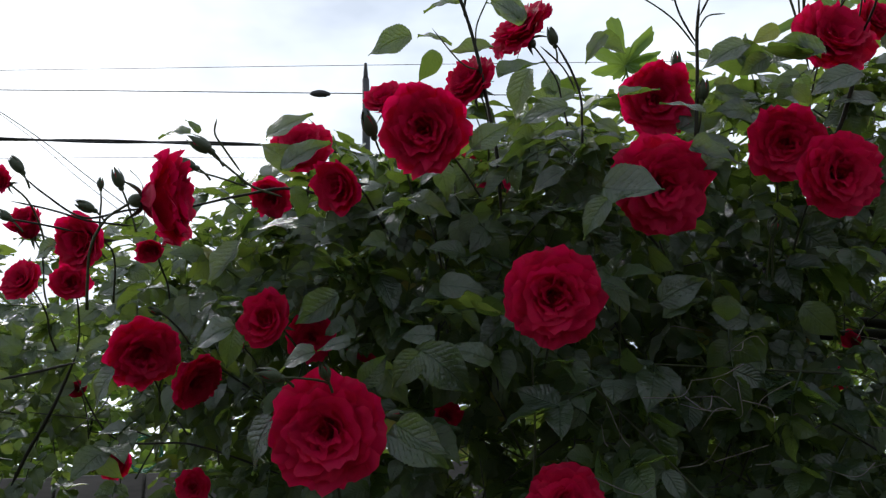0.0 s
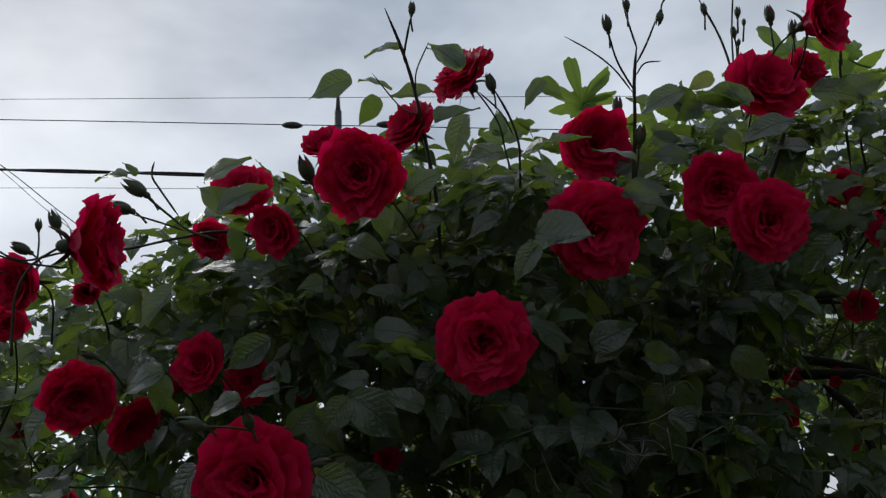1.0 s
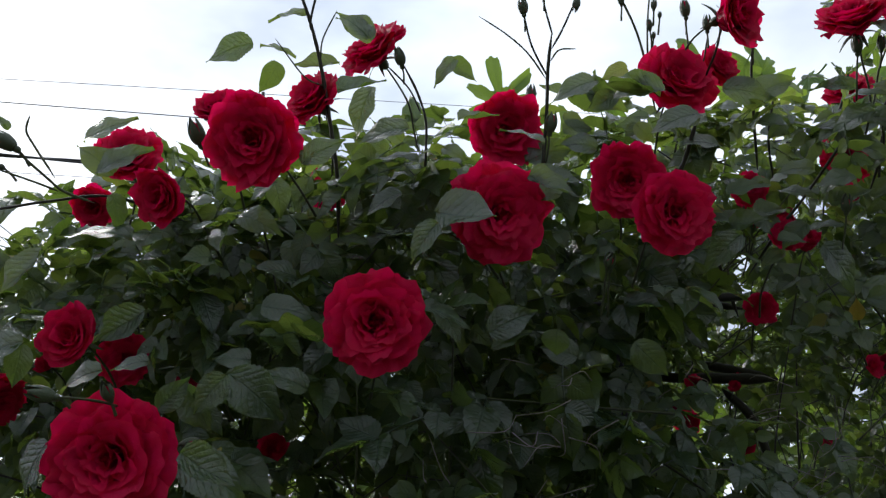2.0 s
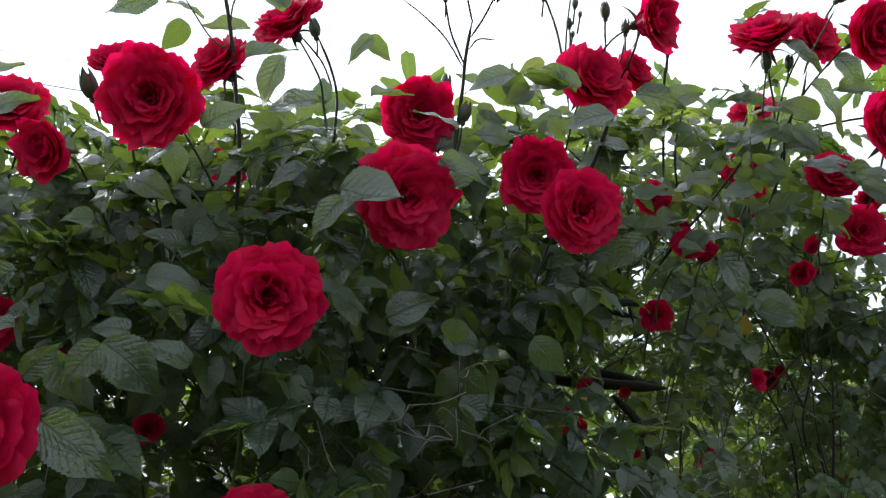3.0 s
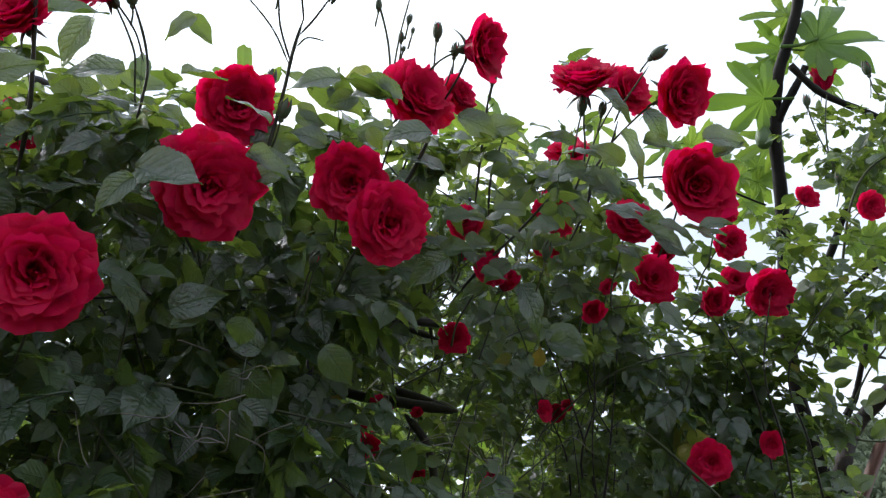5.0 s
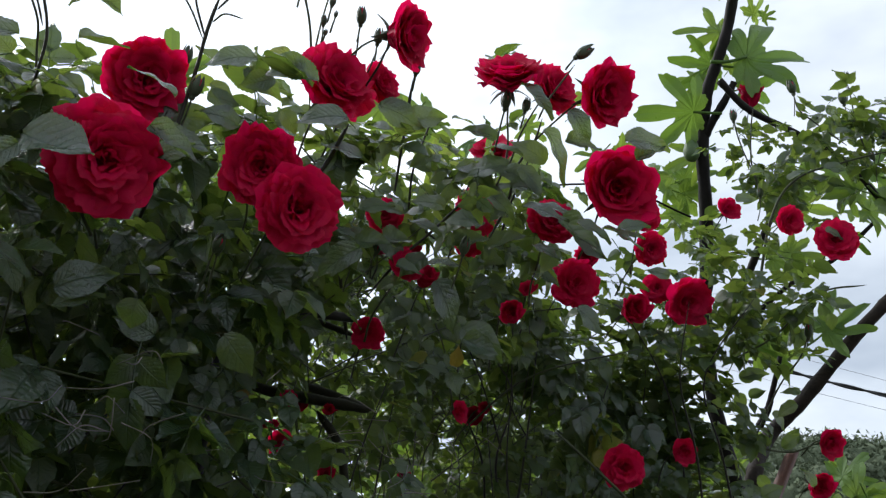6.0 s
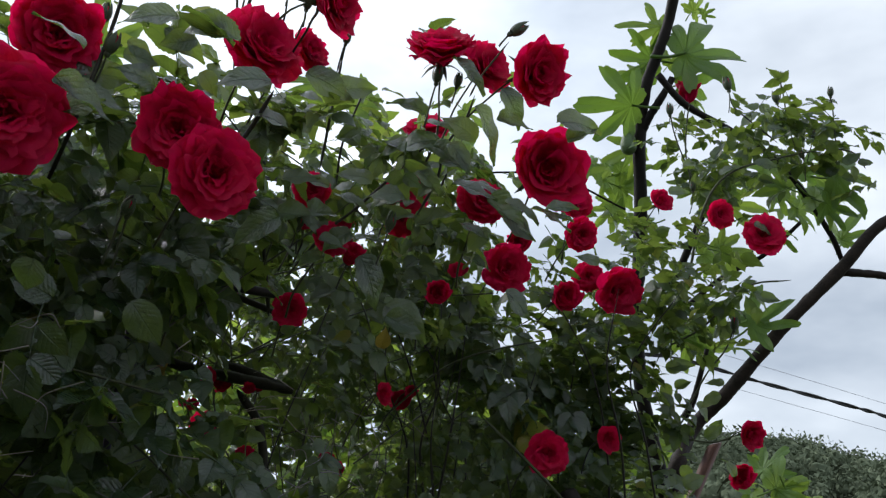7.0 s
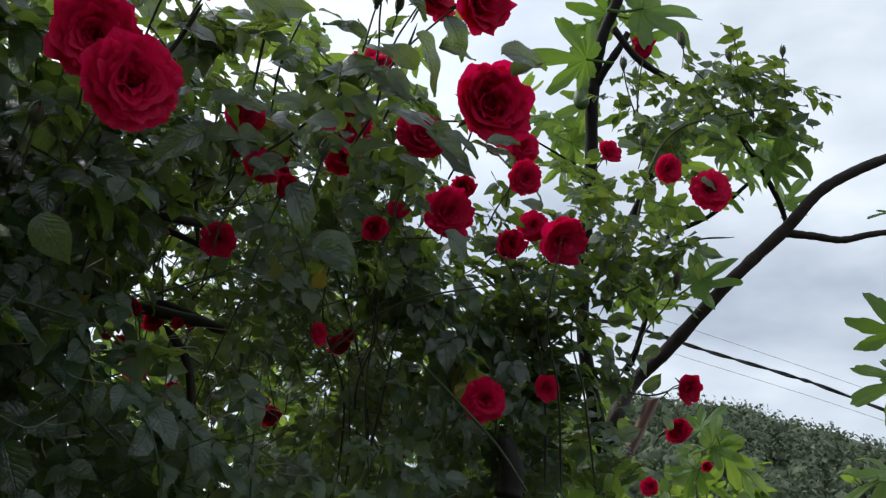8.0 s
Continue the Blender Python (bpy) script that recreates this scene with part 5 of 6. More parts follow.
leaf(3, (1.756, 0.969, 2.556), (1.787, 0.946, 2.553), (-0.498, -0.608, 0.618))
leaf(4, (1.786, 0.978, 2.629), (1.829, 0.947, 2.619), (-0.275, -0.836, 0.475))
leaf(0, (1.799, 0.986, 2.557), (1.799, 0.969, 2.594), (-0.407, -0.713, 0.571))
leaf(1, (1.722, 1.101, 2.466), (1.748, 1.071, 2.484), (-0.456, -0.890, 0.028))
leaf(2, (1.644, 1.063, 2.454), (1.614, 1.075, 2.483), (0.151, -0.981, 0.122))
leaf(3, (1.499, 1.149, 2.393), (1.531, 1.117, 2.405), (-0.471, -0.771, 0.428))
leaf(4, (1.730, 1.081, 2.482), (1.762, 1.059, 2.473), (-0.955, -0.207, 0.211))
leaf(0, (1.616, 1.017, 2.452), (1.656, 0.983, 2.454), (-0.495, -0.762, 0.418))
leaf(1, (1.743, 1.131, 2.495), (1.763, 1.102, 2.523), (-0.413, -0.589, 0.695))
leaf(2, (1.610, 1.166, 2.447), (1.605, 1.154, 2.482), (-0.510, -0.692, 0.511))
leaf(3, (1.587, 1.080, 2.441), (1.603, 1.054, 2.470), (-0.706, -0.317, 0.634))
leaf(4, (1.559, 1.077, 2.467), (1.569, 1.052, 2.501), (-0.841, -0.384, 0.383))
leaf(0, (1.743, 1.135, 2.537), (1.758, 1.141, 2.501), (-0.457, -0.695, 0.555))
leaf(1, (1.628, 1.180, 2.135), (1.593, 1.209, 2.135), (-0.595, -0.692, 0.410))
leaf(2, (1.554, 1.068, 2.249), (1.552, 1.088, 2.211), (-0.565, -0.748, 0.349))
leaf(3, (1.539, 1.059, 2.247), (1.567, 1.048, 2.221), (-0.976, -0.062, 0.210))
leaf(4, (1.531, 1.085, 2.291), (1.527, 1.104, 2.258), (-0.744, -0.657, 0.122))
leaf(0, (1.503, 1.201, 2.257), (1.514, 1.178, 2.286), (-0.157, -0.883, 0.443))
leaf(1, (1.558, 1.115, 2.167), (1.553, 1.138, 2.128), (-0.364, -0.848, 0.386))
leaf(2, (1.541, 1.065, 2.112), (1.511, 1.081, 2.130), (-0.599, -0.772, 0.215))
leaf(3, (1.581, 1.133, 2.291), (1.611, 1.114, 2.279), (-0.307, -0.616, 0.726))
leaf(4, (1.461, 1.103, 2.144), (1.448, 1.127, 2.114), (-0.797, -0.169, 0.580))
leaf(0, (1.431, 1.118, 2.122), (1.425, 1.136, 2.095), (0.055, -0.882, 0.467))
leaf(1, (1.540, 1.072, 2.110), (1.543, 1.051, 2.149), (-0.887, -0.365, 0.283))
leaf(2, (1.509, 1.100, 2.077), (1.500, 1.089, 2.118), (-0.912, -0.408, 0.049))
leaf(3, (1.640, 1.160, 2.198), (1.648, 1.140, 2.228), (-0.759, -0.322, 0.566))
leaf(4, (1.570, 1.079, 2.141), (1.567, 1.095, 2.113), (-0.917, 0.128, -0.377))
leaf(0, (1.582, 1.115, 1.974), (1.557, 1.147, 1.949), (-0.622, -0.593, 0.511))
leaf(1, (1.526, 1.188, 1.950), (1.504, 1.192, 1.982), (-0.159, -0.914, 0.372))
leaf(2, (1.567, 1.227, 2.042), (1.608, 1.188, 2.053), (-0.819, -0.472, 0.326))
leaf(3, (1.565, 1.237, 2.011), (1.585, 1.240, 1.970), (-0.593, -0.724, 0.353))
leaf(4, (1.571, 1.215, 2.002), (1.596, 1.190, 2.014), (-0.832, -0.546, 0.101))
leaf(0, (1.560, 1.088, 1.987), (1.532, 1.111, 1.989), (-0.327, -0.784, 0.528))
leaf(1, (1.560, 1.227, 2.041), (1.591, 1.200, 2.045), (-0.822, -0.561, -0.098))
leaf(2, (1.614, 1.179, 1.900), (1.634, 1.150, 1.929), (-0.844, -0.531, -0.077))
leaf(3, (1.576, 1.166, 1.963), (1.608, 1.154, 1.933), (-0.416, -0.725, 0.549))
leaf(4, (1.697, 1.089, 2.232), (1.675, 1.119, 2.207), (-0.633, -0.461, 0.622))
leaf(0, (1.637, 1.149, 2.252), (1.652, 1.128, 2.273), (-0.470, -0.659, 0.588))
leaf(1, (1.660, 1.073, 2.161), (1.673, 1.077, 2.128), (-0.674, -0.664, 0.324))
leaf(2, (1.718, 1.117, 2.169), (1.696, 1.117, 2.207), (-0.743, -0.261, 0.617))
leaf(3, (1.706, 1.105, 2.205), (1.740, 1.086, 2.185), (-0.601, -0.433, 0.672))
leaf(4, (1.634, 1.045, 2.170), (1.670, 1.018, 2.165), (-0.256, -0.957, 0.137))
leaf(0, (1.628, 1.170, 2.166), (1.599, 1.185, 2.187), (0.021, -0.998, 0.066))
leaf(1, (1.715, 1.188, 1.838), (1.692, 1.190, 1.873), (-0.301, -0.827, 0.475))
leaf(2, (1.648, 1.263, 1.826), (1.610, 1.295, 1.822), (-0.545, -0.574, 0.612))
leaf(3, (1.591, 1.219, 1.807), (1.618, 1.186, 1.831), (-0.025, -0.921, 0.389))
leaf(4, (1.668, 1.209, 1.916), (1.681, 1.183, 1.950), (-0.117, -0.861, 0.495))
leaf(0, (1.671, 1.288, 1.861), (1.700, 1.276, 1.835), (-0.627, -0.738, -0.248))
leaf(1, (1.635, 1.218, 1.862), (1.608, 1.233, 1.877), (-0.076, -0.915, 0.397))
leaf(2, (-0.341, 1.397, 1.839), (-0.334, 1.386, 1.872), (-0.071, -0.745, 0.663))
leaf(3, (-0.439, 1.487, 1.793), (-0.482, 1.484, 1.802), (0.180, -0.728, 0.662))
leaf(4, (-0.432, 1.335, 1.772), (-0.475, 1.330, 1.789), (0.544, -0.766, 0.343))
leaf(0, (-0.420, 1.394, 1.714), (-0.462, 1.397, 1.707), (-0.082, -0.756, 0.649))
leaf(1, (-0.577, 1.380, 1.836), (-0.621, 1.381, 1.834), (-0.197, -0.928, 0.316))
leaf(2, (-0.356, 1.341, 1.731), (-0.383, 1.351, 1.700), (0.559, -0.563, 0.609))
leaf(3, (-0.732, 1.469, 1.890), (-0.706, 1.463, 1.909), (-0.247, -0.852, 0.461))
leaf(4, (-0.619, 1.444, 1.722), (-0.653, 1.450, 1.706), (-0.035, -0.957, 0.288))
leaf(0, (-0.604, 1.279, 1.736), (-0.577, 1.283, 1.722), (0.397, -0.793, 0.463))
leaf(1, (-0.418, 1.391, 1.776), (-0.374, 1.389, 1.779), (0.013, -0.855, 0.518))
leaf(2, (-0.643, 1.610, 1.772), (-0.693, 1.605, 1.791), (-0.403, -0.699, 0.590))
leaf(3, (-0.500, 1.255, 1.832), (-0.530, 1.260, 1.816), (-0.017, -0.789, 0.614))
leaf(4, (-0.520, 1.388, 1.751), (-0.516, 1.375, 1.790), (-0.517, -0.839, -0.167))
leaf(0, (-0.622, 1.599, 1.743), (-0.569, 1.608, 1.713), (0.619, -0.701, 0.352))
cane([(1.597, 1.211, 2.654), (1.613, 1.216, 2.615), (1.638, 1.217, 2.567), (1.675, 1.214, 2.507)], 0.0016, 0.0016, M_STEM)
cane([(1.662, 1.204, 2.700), (1.669, 1.220, 2.656), (1.686, 1.240, 2.580), (1.719, 1.247, 2.506)], 0.0016, 0.0022, M_STEM)
bud((0.629, 0.776, 2.118), 0.020, (-0.206, -0.489, 0.848), 0.05)
bud((0.652, 0.768, 2.116), 0.016, (-0.114, -0.522, 0.845), 0.018)
leaf(1, (0.647, 0.795, 2.049), (0.602, 0.821, 2.036), (-0.372, -0.768, 0.521))
leaf(2, (0.624, 0.817, 2.021), (0.671, 0.807, 1.996), (-0.134, -0.926, 0.352))
leaf(3, (0.637, 0.826, 1.988), (0.594, 0.844, 1.991), (-0.546, -0.702, 0.457))
leaf(4, (0.620, 0.865, 1.970), (0.663, 0.842, 1.979), (-0.383, -0.794, 0.471))
leaf(0, (0.675, 0.801, 2.006), (0.727, 0.779, 2.004), (-0.328, -0.660, 0.677))
leaf(1, (0.656, 0.801, 2.025), (0.694, 0.781, 2.032), (-0.274, -0.771, 0.574))
leaf(2, (0.629, 0.792, 2.076), (0.586, 0.808, 2.083), (-0.392, -0.819, 0.419))
leaf(3, (0.698, 0.789, 2.066), (0.657, 0.796, 2.092), (-0.499, -0.835, 0.233))
leaf(4, (0.561, 0.883, 1.933), (0.592, 0.873, 1.925), (-0.274, -0.771, 0.574))
leaf(0, (0.509, 0.884, 1.986), (0.543, 0.864, 1.997), (-0.383, -0.794, 0.471))
leaf(1, (0.723, 0.765, 1.986), (0.766, 0.749, 1.979), (-0.270, -0.743, 0.612))
leaf(2, (0.767, 0.745, 1.985), (0.800, 0.726, 1.995), (-0.359, -0.736, 0.574))
leaf(3, (0.754, 0.834, 1.985), (0.737, 0.853, 1.959), (-0.584, -0.764, 0.274))
leaf(4, (0.822, 0.947, 2.074), (0.854, 0.911, 2.093), (-0.572, -0.611, 0.547))
leaf(0, (0.784, 0.832, 2.002), (0.817, 0.813, 1.986), (-0.465, -0.794, 0.391))
leaf(1, (0.753, 0.981, 2.122), (0.778, 0.953, 2.138), (-0.620, -0.683, 0.386))
leaf(2, (0.772, 1.054, 2.078), (0.740, 1.067, 2.105), (-0.589, -0.636, 0.498))
leaf(3, (1.561, 0.996, 2.291), (1.594, 0.974, 2.281), (-0.589, -0.636, 0.498))

leaf(0, (0.636, 0.830, 2.056), (0.602, 0.843, 2.036), (-0.40, -0.75, 0.50))
leaf(1, (0.633, 0.822, 2.075), (0.659, 0.785, 2.075), (-0.25, -0.60, 0.75))
leaf(2, (0.646, 0.813, 2.050), (0.679, 0.781, 2.030), (-0.55, -0.70, 0.40))
leaf(3, (0.661, 0.790, 2.049), (0.683, 0.771, 2.019), (-0.40, -0.75, 0.50))
leaf(4, (0.634, 0.825, 2.042), (0.639, 0.817, 2.012), (-0.25, -0.60, 0.75))
leaf(0, (0.612, 0.867, 2.013), (0.568, 0.876, 2.015), (-0.55, -0.70, 0.40))
leaf(1, (0.586, 0.921, 2.017), (0.552, 0.924, 2.019), (-0.40, -0.75, 0.50))
leaf(2, (0.584, 0.905, 1.999), (0.614, 0.874, 1.984), (-0.25, -0.60, 0.75))
leaf(3, (0.643, 0.869, 1.967), (0.622, 0.855, 1.983), (-0.55, -0.70, 0.40))
leaf(4, (0.679, 0.876, 1.984), (0.710, 0.831, 1.993), (-0.40, -0.75, 0.50))
leaf(0, (0.705, 0.824, 1.975), (0.728, 0.796, 1.959), (-0.25, -0.60, 0.75))
leaf(1, (0.603, 0.889, 1.954), (0.572, 0.903, 1.928), (-0.55, -0.70, 0.40))
leaf(2, (0.588, 0.923, 1.932), (0.560, 0.931, 1.913), (-0.40, -0.75, 0.50))
leaf(3, (0.609, 0.901, 1.949), (0.630, 0.864, 1.955), (-0.25, -0.60, 0.75))
leaf(4, (0.610, 0.883, 2.035), (0.614, 0.855, 2.047), (-0.55, -0.70, 0.40))
leaf(0, (0.671, 0.825, 2.018), (0.649, 0.832, 1.994), (-0.40, -0.75, 0.50))
leaf(1, (0.633, 0.859, 2.000), (0.609, 0.866, 1.979), (-0.25, -0.60, 0.75))
leaf(0, (0.011, 0.840, 1.966), (-0.017, 0.846, 1.947), (-0.10, -0.80, 0.60))
leaf(1, (0.006, 0.860, 1.978), (0.021, 0.860, 1.938), (0.10, -0.70, 0.70))
leaf(2, (-0.026, 0.864, 1.938), (0.019, 0.847, 1.914), (-0.20, -0.90, 0.35))
leaf(3, (-0.075, 0.926, 1.934), (-0.036, 0.898, 1.946), (-0.10, -0.80, 0.60))
leaf(4, (0.044, 0.887, 1.993), (0.028, 0.896, 1.955), (0.10, -0.70, 0.70))
leaf(0, (-0.097, 0.927, 1.949), (-0.062, 0.915, 1.923), (-0.20, -0.90, 0.35))
leaf(1, (0.067, 0.902, 1.933), (0.038, 0.910, 1.911), (-0.10, -0.80, 0.60))
leaf(2, (0.114, 0.915, 1.977), (0.077, 0.926, 1.951), (0.10, -0.70, 0.70))
leaf(3, (0.140, 0.887, 1.969), (0.168, 0.875, 1.949), (-0.20, -0.90, 0.35))
leaf(4, (0.090, 0.867, 2.004), (0.133, 0.846, 1.995), (-0.10, -0.80, 0.60))
leaf(0, (0.120, 0.883, 1.996), (0.155, 0.865, 1.985), (0.10, -0.70, 0.70))
leaf(1, (0.186, 0.873, 2.025), (0.208, 0.860, 2.009), (-0.20, -0.90, 0.35))


def withered(base, tip):
    """A yellowed leaf."""
    ob = leaf(1, base, tip, (-0.3, -0.9, 0.3), "yellowed withering leaf")
    ob.data = LEAF_YELLOW


LEAF_YELLOW = LEAFLETS[1].copy()
LEAF_YELLOW.materials[0] = M_YELLOW
withered((0.113, 1.085, 1.771), (0.131, 1.078, 1.745))
withered((0.521, 1.245, 1.818), (0.529, 1.219, 1.844))
withered((0.852, 1.202, 1.930), (0.846, 1.181, 1.956))


# ---------------------------------------------------------------- fig tree
def fig_leaf_arrays(seed):
    """A fig leaf one unit long: five oblong, wavy lobes with deep rounded gaps, creased along each rib, on a stalk."""
    rng = random.Random(seed)
    lobes = []
    for angle, reach, breadth in ((90, 1.0, 0.15), (90 - 46, 0.9, 0.135), (90 + 46, 0.9, 0.135), (90 - 94, 0.62, 0.105), (90 + 94, 0.62, 0.105)):
        lobes.append((angle + rng.uniform(-7, 7), reach * rng.uniform(0.8, 1.06), breadth * rng.uniform(0.8, 1.15)))
    n, rings = 160, 6
    verts, uvs, faces = [(0, 0, 0)], [(0.5, 0.1)], []
    droop, twist = rng.uniform(0.15, 0.6), rng.uniform(-0.4, 0.4)
    rim = []
    for k in range(n):
        a = -90 + 360 * k / n
        best, near = 0.33, 0.0
        for la, reach, b in lobes:
            d = radians((a - la + 180) % 360 - 180)
            if abs(d) > 1.2:
                continue
            c, h = 0.64 * reach, 0.37 * reach
            p = (math.cos(d) / h) ** 2 + (math.sin(d) / b) ** 2
            q = c * math.cos(d) / h ** 2
            root = q * q - p * ((c / h) ** 2 - 1)
            if root > 0 and (q + math.sqrt(root)) / p > best:
                best, near = (q + math.sqrt(root)) / p, d * reach / b
        back = abs((a + 90 + 180) % 360 - 180)
        if back < 50:
            best *= 0.25 + 0.75 * back / 50
        best *= 1 + 0.03 * math.sin(k * 1.7 + seed) * min(1.0, best * 1.4) + 0.055 * math.sin(k * 0.75 + 2 * seed)
        rim.append((a, best, max(-1.0, min(1.0, near * 0.7))))
    for ring in range(1, rings + 1):
        for a, best, near in rim:
            r = best * ring / rings * 0.72
            x, y = r * math.cos(radians(a)), r * math.sin(radians(a))
            z = 0.07 * abs(near) * r + 0.05 * math.sin(9 * x + 4 * y + seed) - droop * (x * x + y * y) + twist * x * y + 0.04 * math.sin(radians(a) * 5 + seed) * r
            verts.append((x, y, z))
            uvs.append((0.5 + 0.5 * near, 0.15 + 0.85 * ring / rings))
    for k in range(n):
        faces.append((0, 1 + k, 1 + (k + 1) % n))
    for ring in range(rings - 1):
        b = 1 + ring * n
        for k in range(n):
            faces.append((b + k, b + n + k, b + n + (k + 1) % n, b + (k + 1) % n))
    stem = [Vector((0, 0, 0)), Vector((0, -0.16, -0.02)), Vector((0.0, -0.34, 0.03))]
    tv, tf = tube_arrays(smooth_path(stem, 3), 0.014, 0.018, 5)
    base = len(verts)
    verts += [tuple(v) for v in tv]
    uvs += [(0.5, 0.1)] * len(tv)
    faces += [tuple(base + i for i in f) for f in tf]
    return mesh_of("leaf", verts, faces, M_FIG_LEAF, uvs)


FIG_LEAVES = [fig_leaf_arrays(s) for s in range(6)]
fig = tagged(new("fig_tree"), "fig tree with dark wet trunk, bare limb and pale lobed leaves", "tree")
fig.location = (1.75, 1.45, 0.0)
FIG_ROOT = Matrix.Translation(fig.location).inverted()


def fig_leaf(kind, base, tip, normal):
    base, tip, normal = Vector(base), Vector(tip), Vector(normal)
    y = (tip - base).normalized()
    x = y.cross(normal).normalized()
    m = Matrix((x, y, x.cross(y))).transposed().to_4x4() @ Matrix.Rotation(0.6 * math.sin(37.0 * base.x + 53.0 * base.z), 4, "Y")
    ob = new("leaf", FIG_LEAVES[kind % len(FIG_LEAVES)])
    ob.parent = fig
    ob.matrix_basis = FIG_ROOT @ Matrix.Translation(base) @ m @ Matrix.Scale((tip - base).length / 0.72, 4)
    return ob


def fig_limb(name, points, r0, r1, mat, label=""):
    verts, faces = tube_arrays(smooth_path(points, 8), r0, r1, 12, 0.07, int(1e4 * abs(points[0][0])))
    ob = new(name, mesh_of(name, verts, faces, mat))
    ob.parent = fig
    ob.matrix_basis = FIG_ROOT
    return tagged(ob, label)


def fig_fruit(place, size):
    bm = bmesh.new()
    bmesh.ops.create_uvsphere(bm, u_segments=14, v_segments=10, radius=0.5)
    for v in bm.verts:
        t = v.co.z + 0.5
        v.co = Vector((v.co.x * (1.1 - 0.55 * t), v.co.y * (1.1 - 0.55 * t), v.co.z * 1.5))
    ob = part("fruit", bm, M_FIG, fig, "unripe green fig")
    ob.matrix_basis = FIG_ROOT @ Matrix.Translation(place) @ Matrix.Scale(size, 4)
    return ob


fig_limb("trunk", [(1.725, 1.193, 3.356), (1.738, 1.269, 3.169), (1.749, 1.320, 3.041), (1.746, 1.361, 2.954), (1.744, 1.403, 2.867), (1.768, 1.449, 2.725), (1.806, 1.483, 2.584), (1.839, 1.522, 2.443), (1.868, 1.564, 2.301), (1.929, 1.604, 2.105), (2.013, 1.625, 1.910), (2.073, 1.655, 1.740), (1.72, 1.47, 1.0), (1.74, 1.46, 0.0)], 0.0135, 0.0215, M_BARK, "dark wet upright stem")
fig_limb("limb", [(1.835, 1.459, 1.694), (1.761, 1.375, 1.859), (1.848, 1.386, 1.978), (1.888, 1.316, 2.058), (1.956, 1.186, 2.218), (2.024, 1.072, 2.346), (2.061, 1.001, 2.433), (2.118, 0.929, 2.489), (2.196, 0.841, 2.541)], 0.0190, 0.0115, M_LIMB, "thick bare brown limb")
fig_limb("limb", [(2.048, 1.093, 2.348), (2.106, 1.046, 2.345), (2.160, 1.004, 2.341), (2.208, 0.957, 2.358), (2.267, 0.902, 2.372)], 0.0105, 0.0068, M_LIMB)
fig_limb("branch", [(2.111, 1.114, 2.398), (2.067, 1.117, 2.468), (1.966, 1.142, 2.594), (1.894, 1.172, 2.655), (1.816, 1.215, 2.702), (1.725, 1.265, 2.755), (1.657, 1.289, 2.823)], 0.0063, 0.0091, M_BARK)
fig_limb("branch", [(1.763, 1.446, 2.749), (1.761, 1.404, 2.796), (1.768, 1.360, 2.848), (1.775, 1.335, 2.888)], 0.0130, 0.0085, M_BARK)
fig_limb("branch", [(1.971, 1.593, 2.351), (2.001, 1.518, 2.459), (2.019, 1.434, 2.611), (2.076, 1.312, 2.774)], 0.0125, 0.0070, M_BARK)
fig_limb("branch", [(1.932, 1.521, 2.278), (2.014, 1.398, 2.400), (2.088, 1.307, 2.465), (2.144, 1.220, 2.556)], 0.0075, 0.0052, M_BARK)
fig_limb("branch", [(1.787, 1.362, 1.991), (1.793, 1.339, 2.029), (1.792, 1.322, 2.066), (1.789, 1.290, 2.141)], 0.0091, 0.0052, M_BARK)
fig_limb("branch", [(1.912, 0.730, 2.094), (1.886, 0.791, 2.009), (1.931, 0.800, 1.910), (2.001, 0.788, 1.812)], 0.0075, 0.0075, M_BARK)
fig_limb("branch", [(1.223, 1.153, 1.658), (1.229, 1.154, 1.705), (1.227, 1.175, 1.752)], 0.0231, 0.0176, M_BARK)
fig_fruit((1.731, 1.454, 2.727), 0.05)
fig_leaf(1, (1.799, 1.481, 2.750), (1.747, 1.546, 2.702), (-0.350, -0.857, 0.379))
fig_leaf(2, (1.919, 1.008, 2.522), (2.009, 0.933, 2.524), (-0.910, -0.371, -0.186))
fig_leaf(3, (1.919, 1.033, 2.466), (1.986, 0.988, 2.446), (-0.790, -0.584, 0.188))
fig_leaf(4, (1.939, 1.071, 2.499), (2.027, 1.024, 2.443), (-0.524, -0.611, 0.594))
fig_leaf(5, (2.004, 1.181, 2.590), (1.927, 1.228, 2.625), (0.238, -0.971, 0.003))
fig_leaf(0, (1.895, 1.274, 2.581), (1.957, 1.215, 2.600), (-0.524, -0.412, 0.746))
fig_leaf(1, (1.808, 1.330, 2.615), (1.851, 1.274, 2.660), (-0.774, -0.219, 0.594))
fig_leaf(2, (1.841, 1.321, 2.576), (1.786, 1.349, 2.613), (-0.383, -0.857, 0.344))
fig_leaf(3, (1.854, 1.211, 2.197), (1.904, 1.136, 2.270), (-0.818, -0.436, 0.376))
fig_leaf(4, (1.868, 1.250, 2.236), (1.953, 1.183, 2.231), (-0.655, -0.525, 0.543))
fig_leaf(5, (1.829, 1.256, 2.145), (1.878, 1.214, 2.149), (-0.528, -0.506, 0.682))
fig_leaf(0, (1.858, 1.358, 2.169), (1.888, 1.295, 2.251), (-0.394, -0.774, 0.495))
fig_leaf(1, (1.820, 1.378, 2.192), (1.897, 1.337, 2.146), (-0.594, -0.666, 0.451))
fig_leaf(2, (1.909, 1.542, 2.572), (1.842, 1.607, 2.551), (-0.334, -0.770, 0.543))
fig_leaf(3, (1.998, 1.231, 2.493), (2.068, 1.197, 2.444), (-0.342, -0.703, 0.624))
fig_leaf(4, (2.041, 1.175, 2.538), (2.110, 1.141, 2.489), (-0.001, -0.939, 0.343))
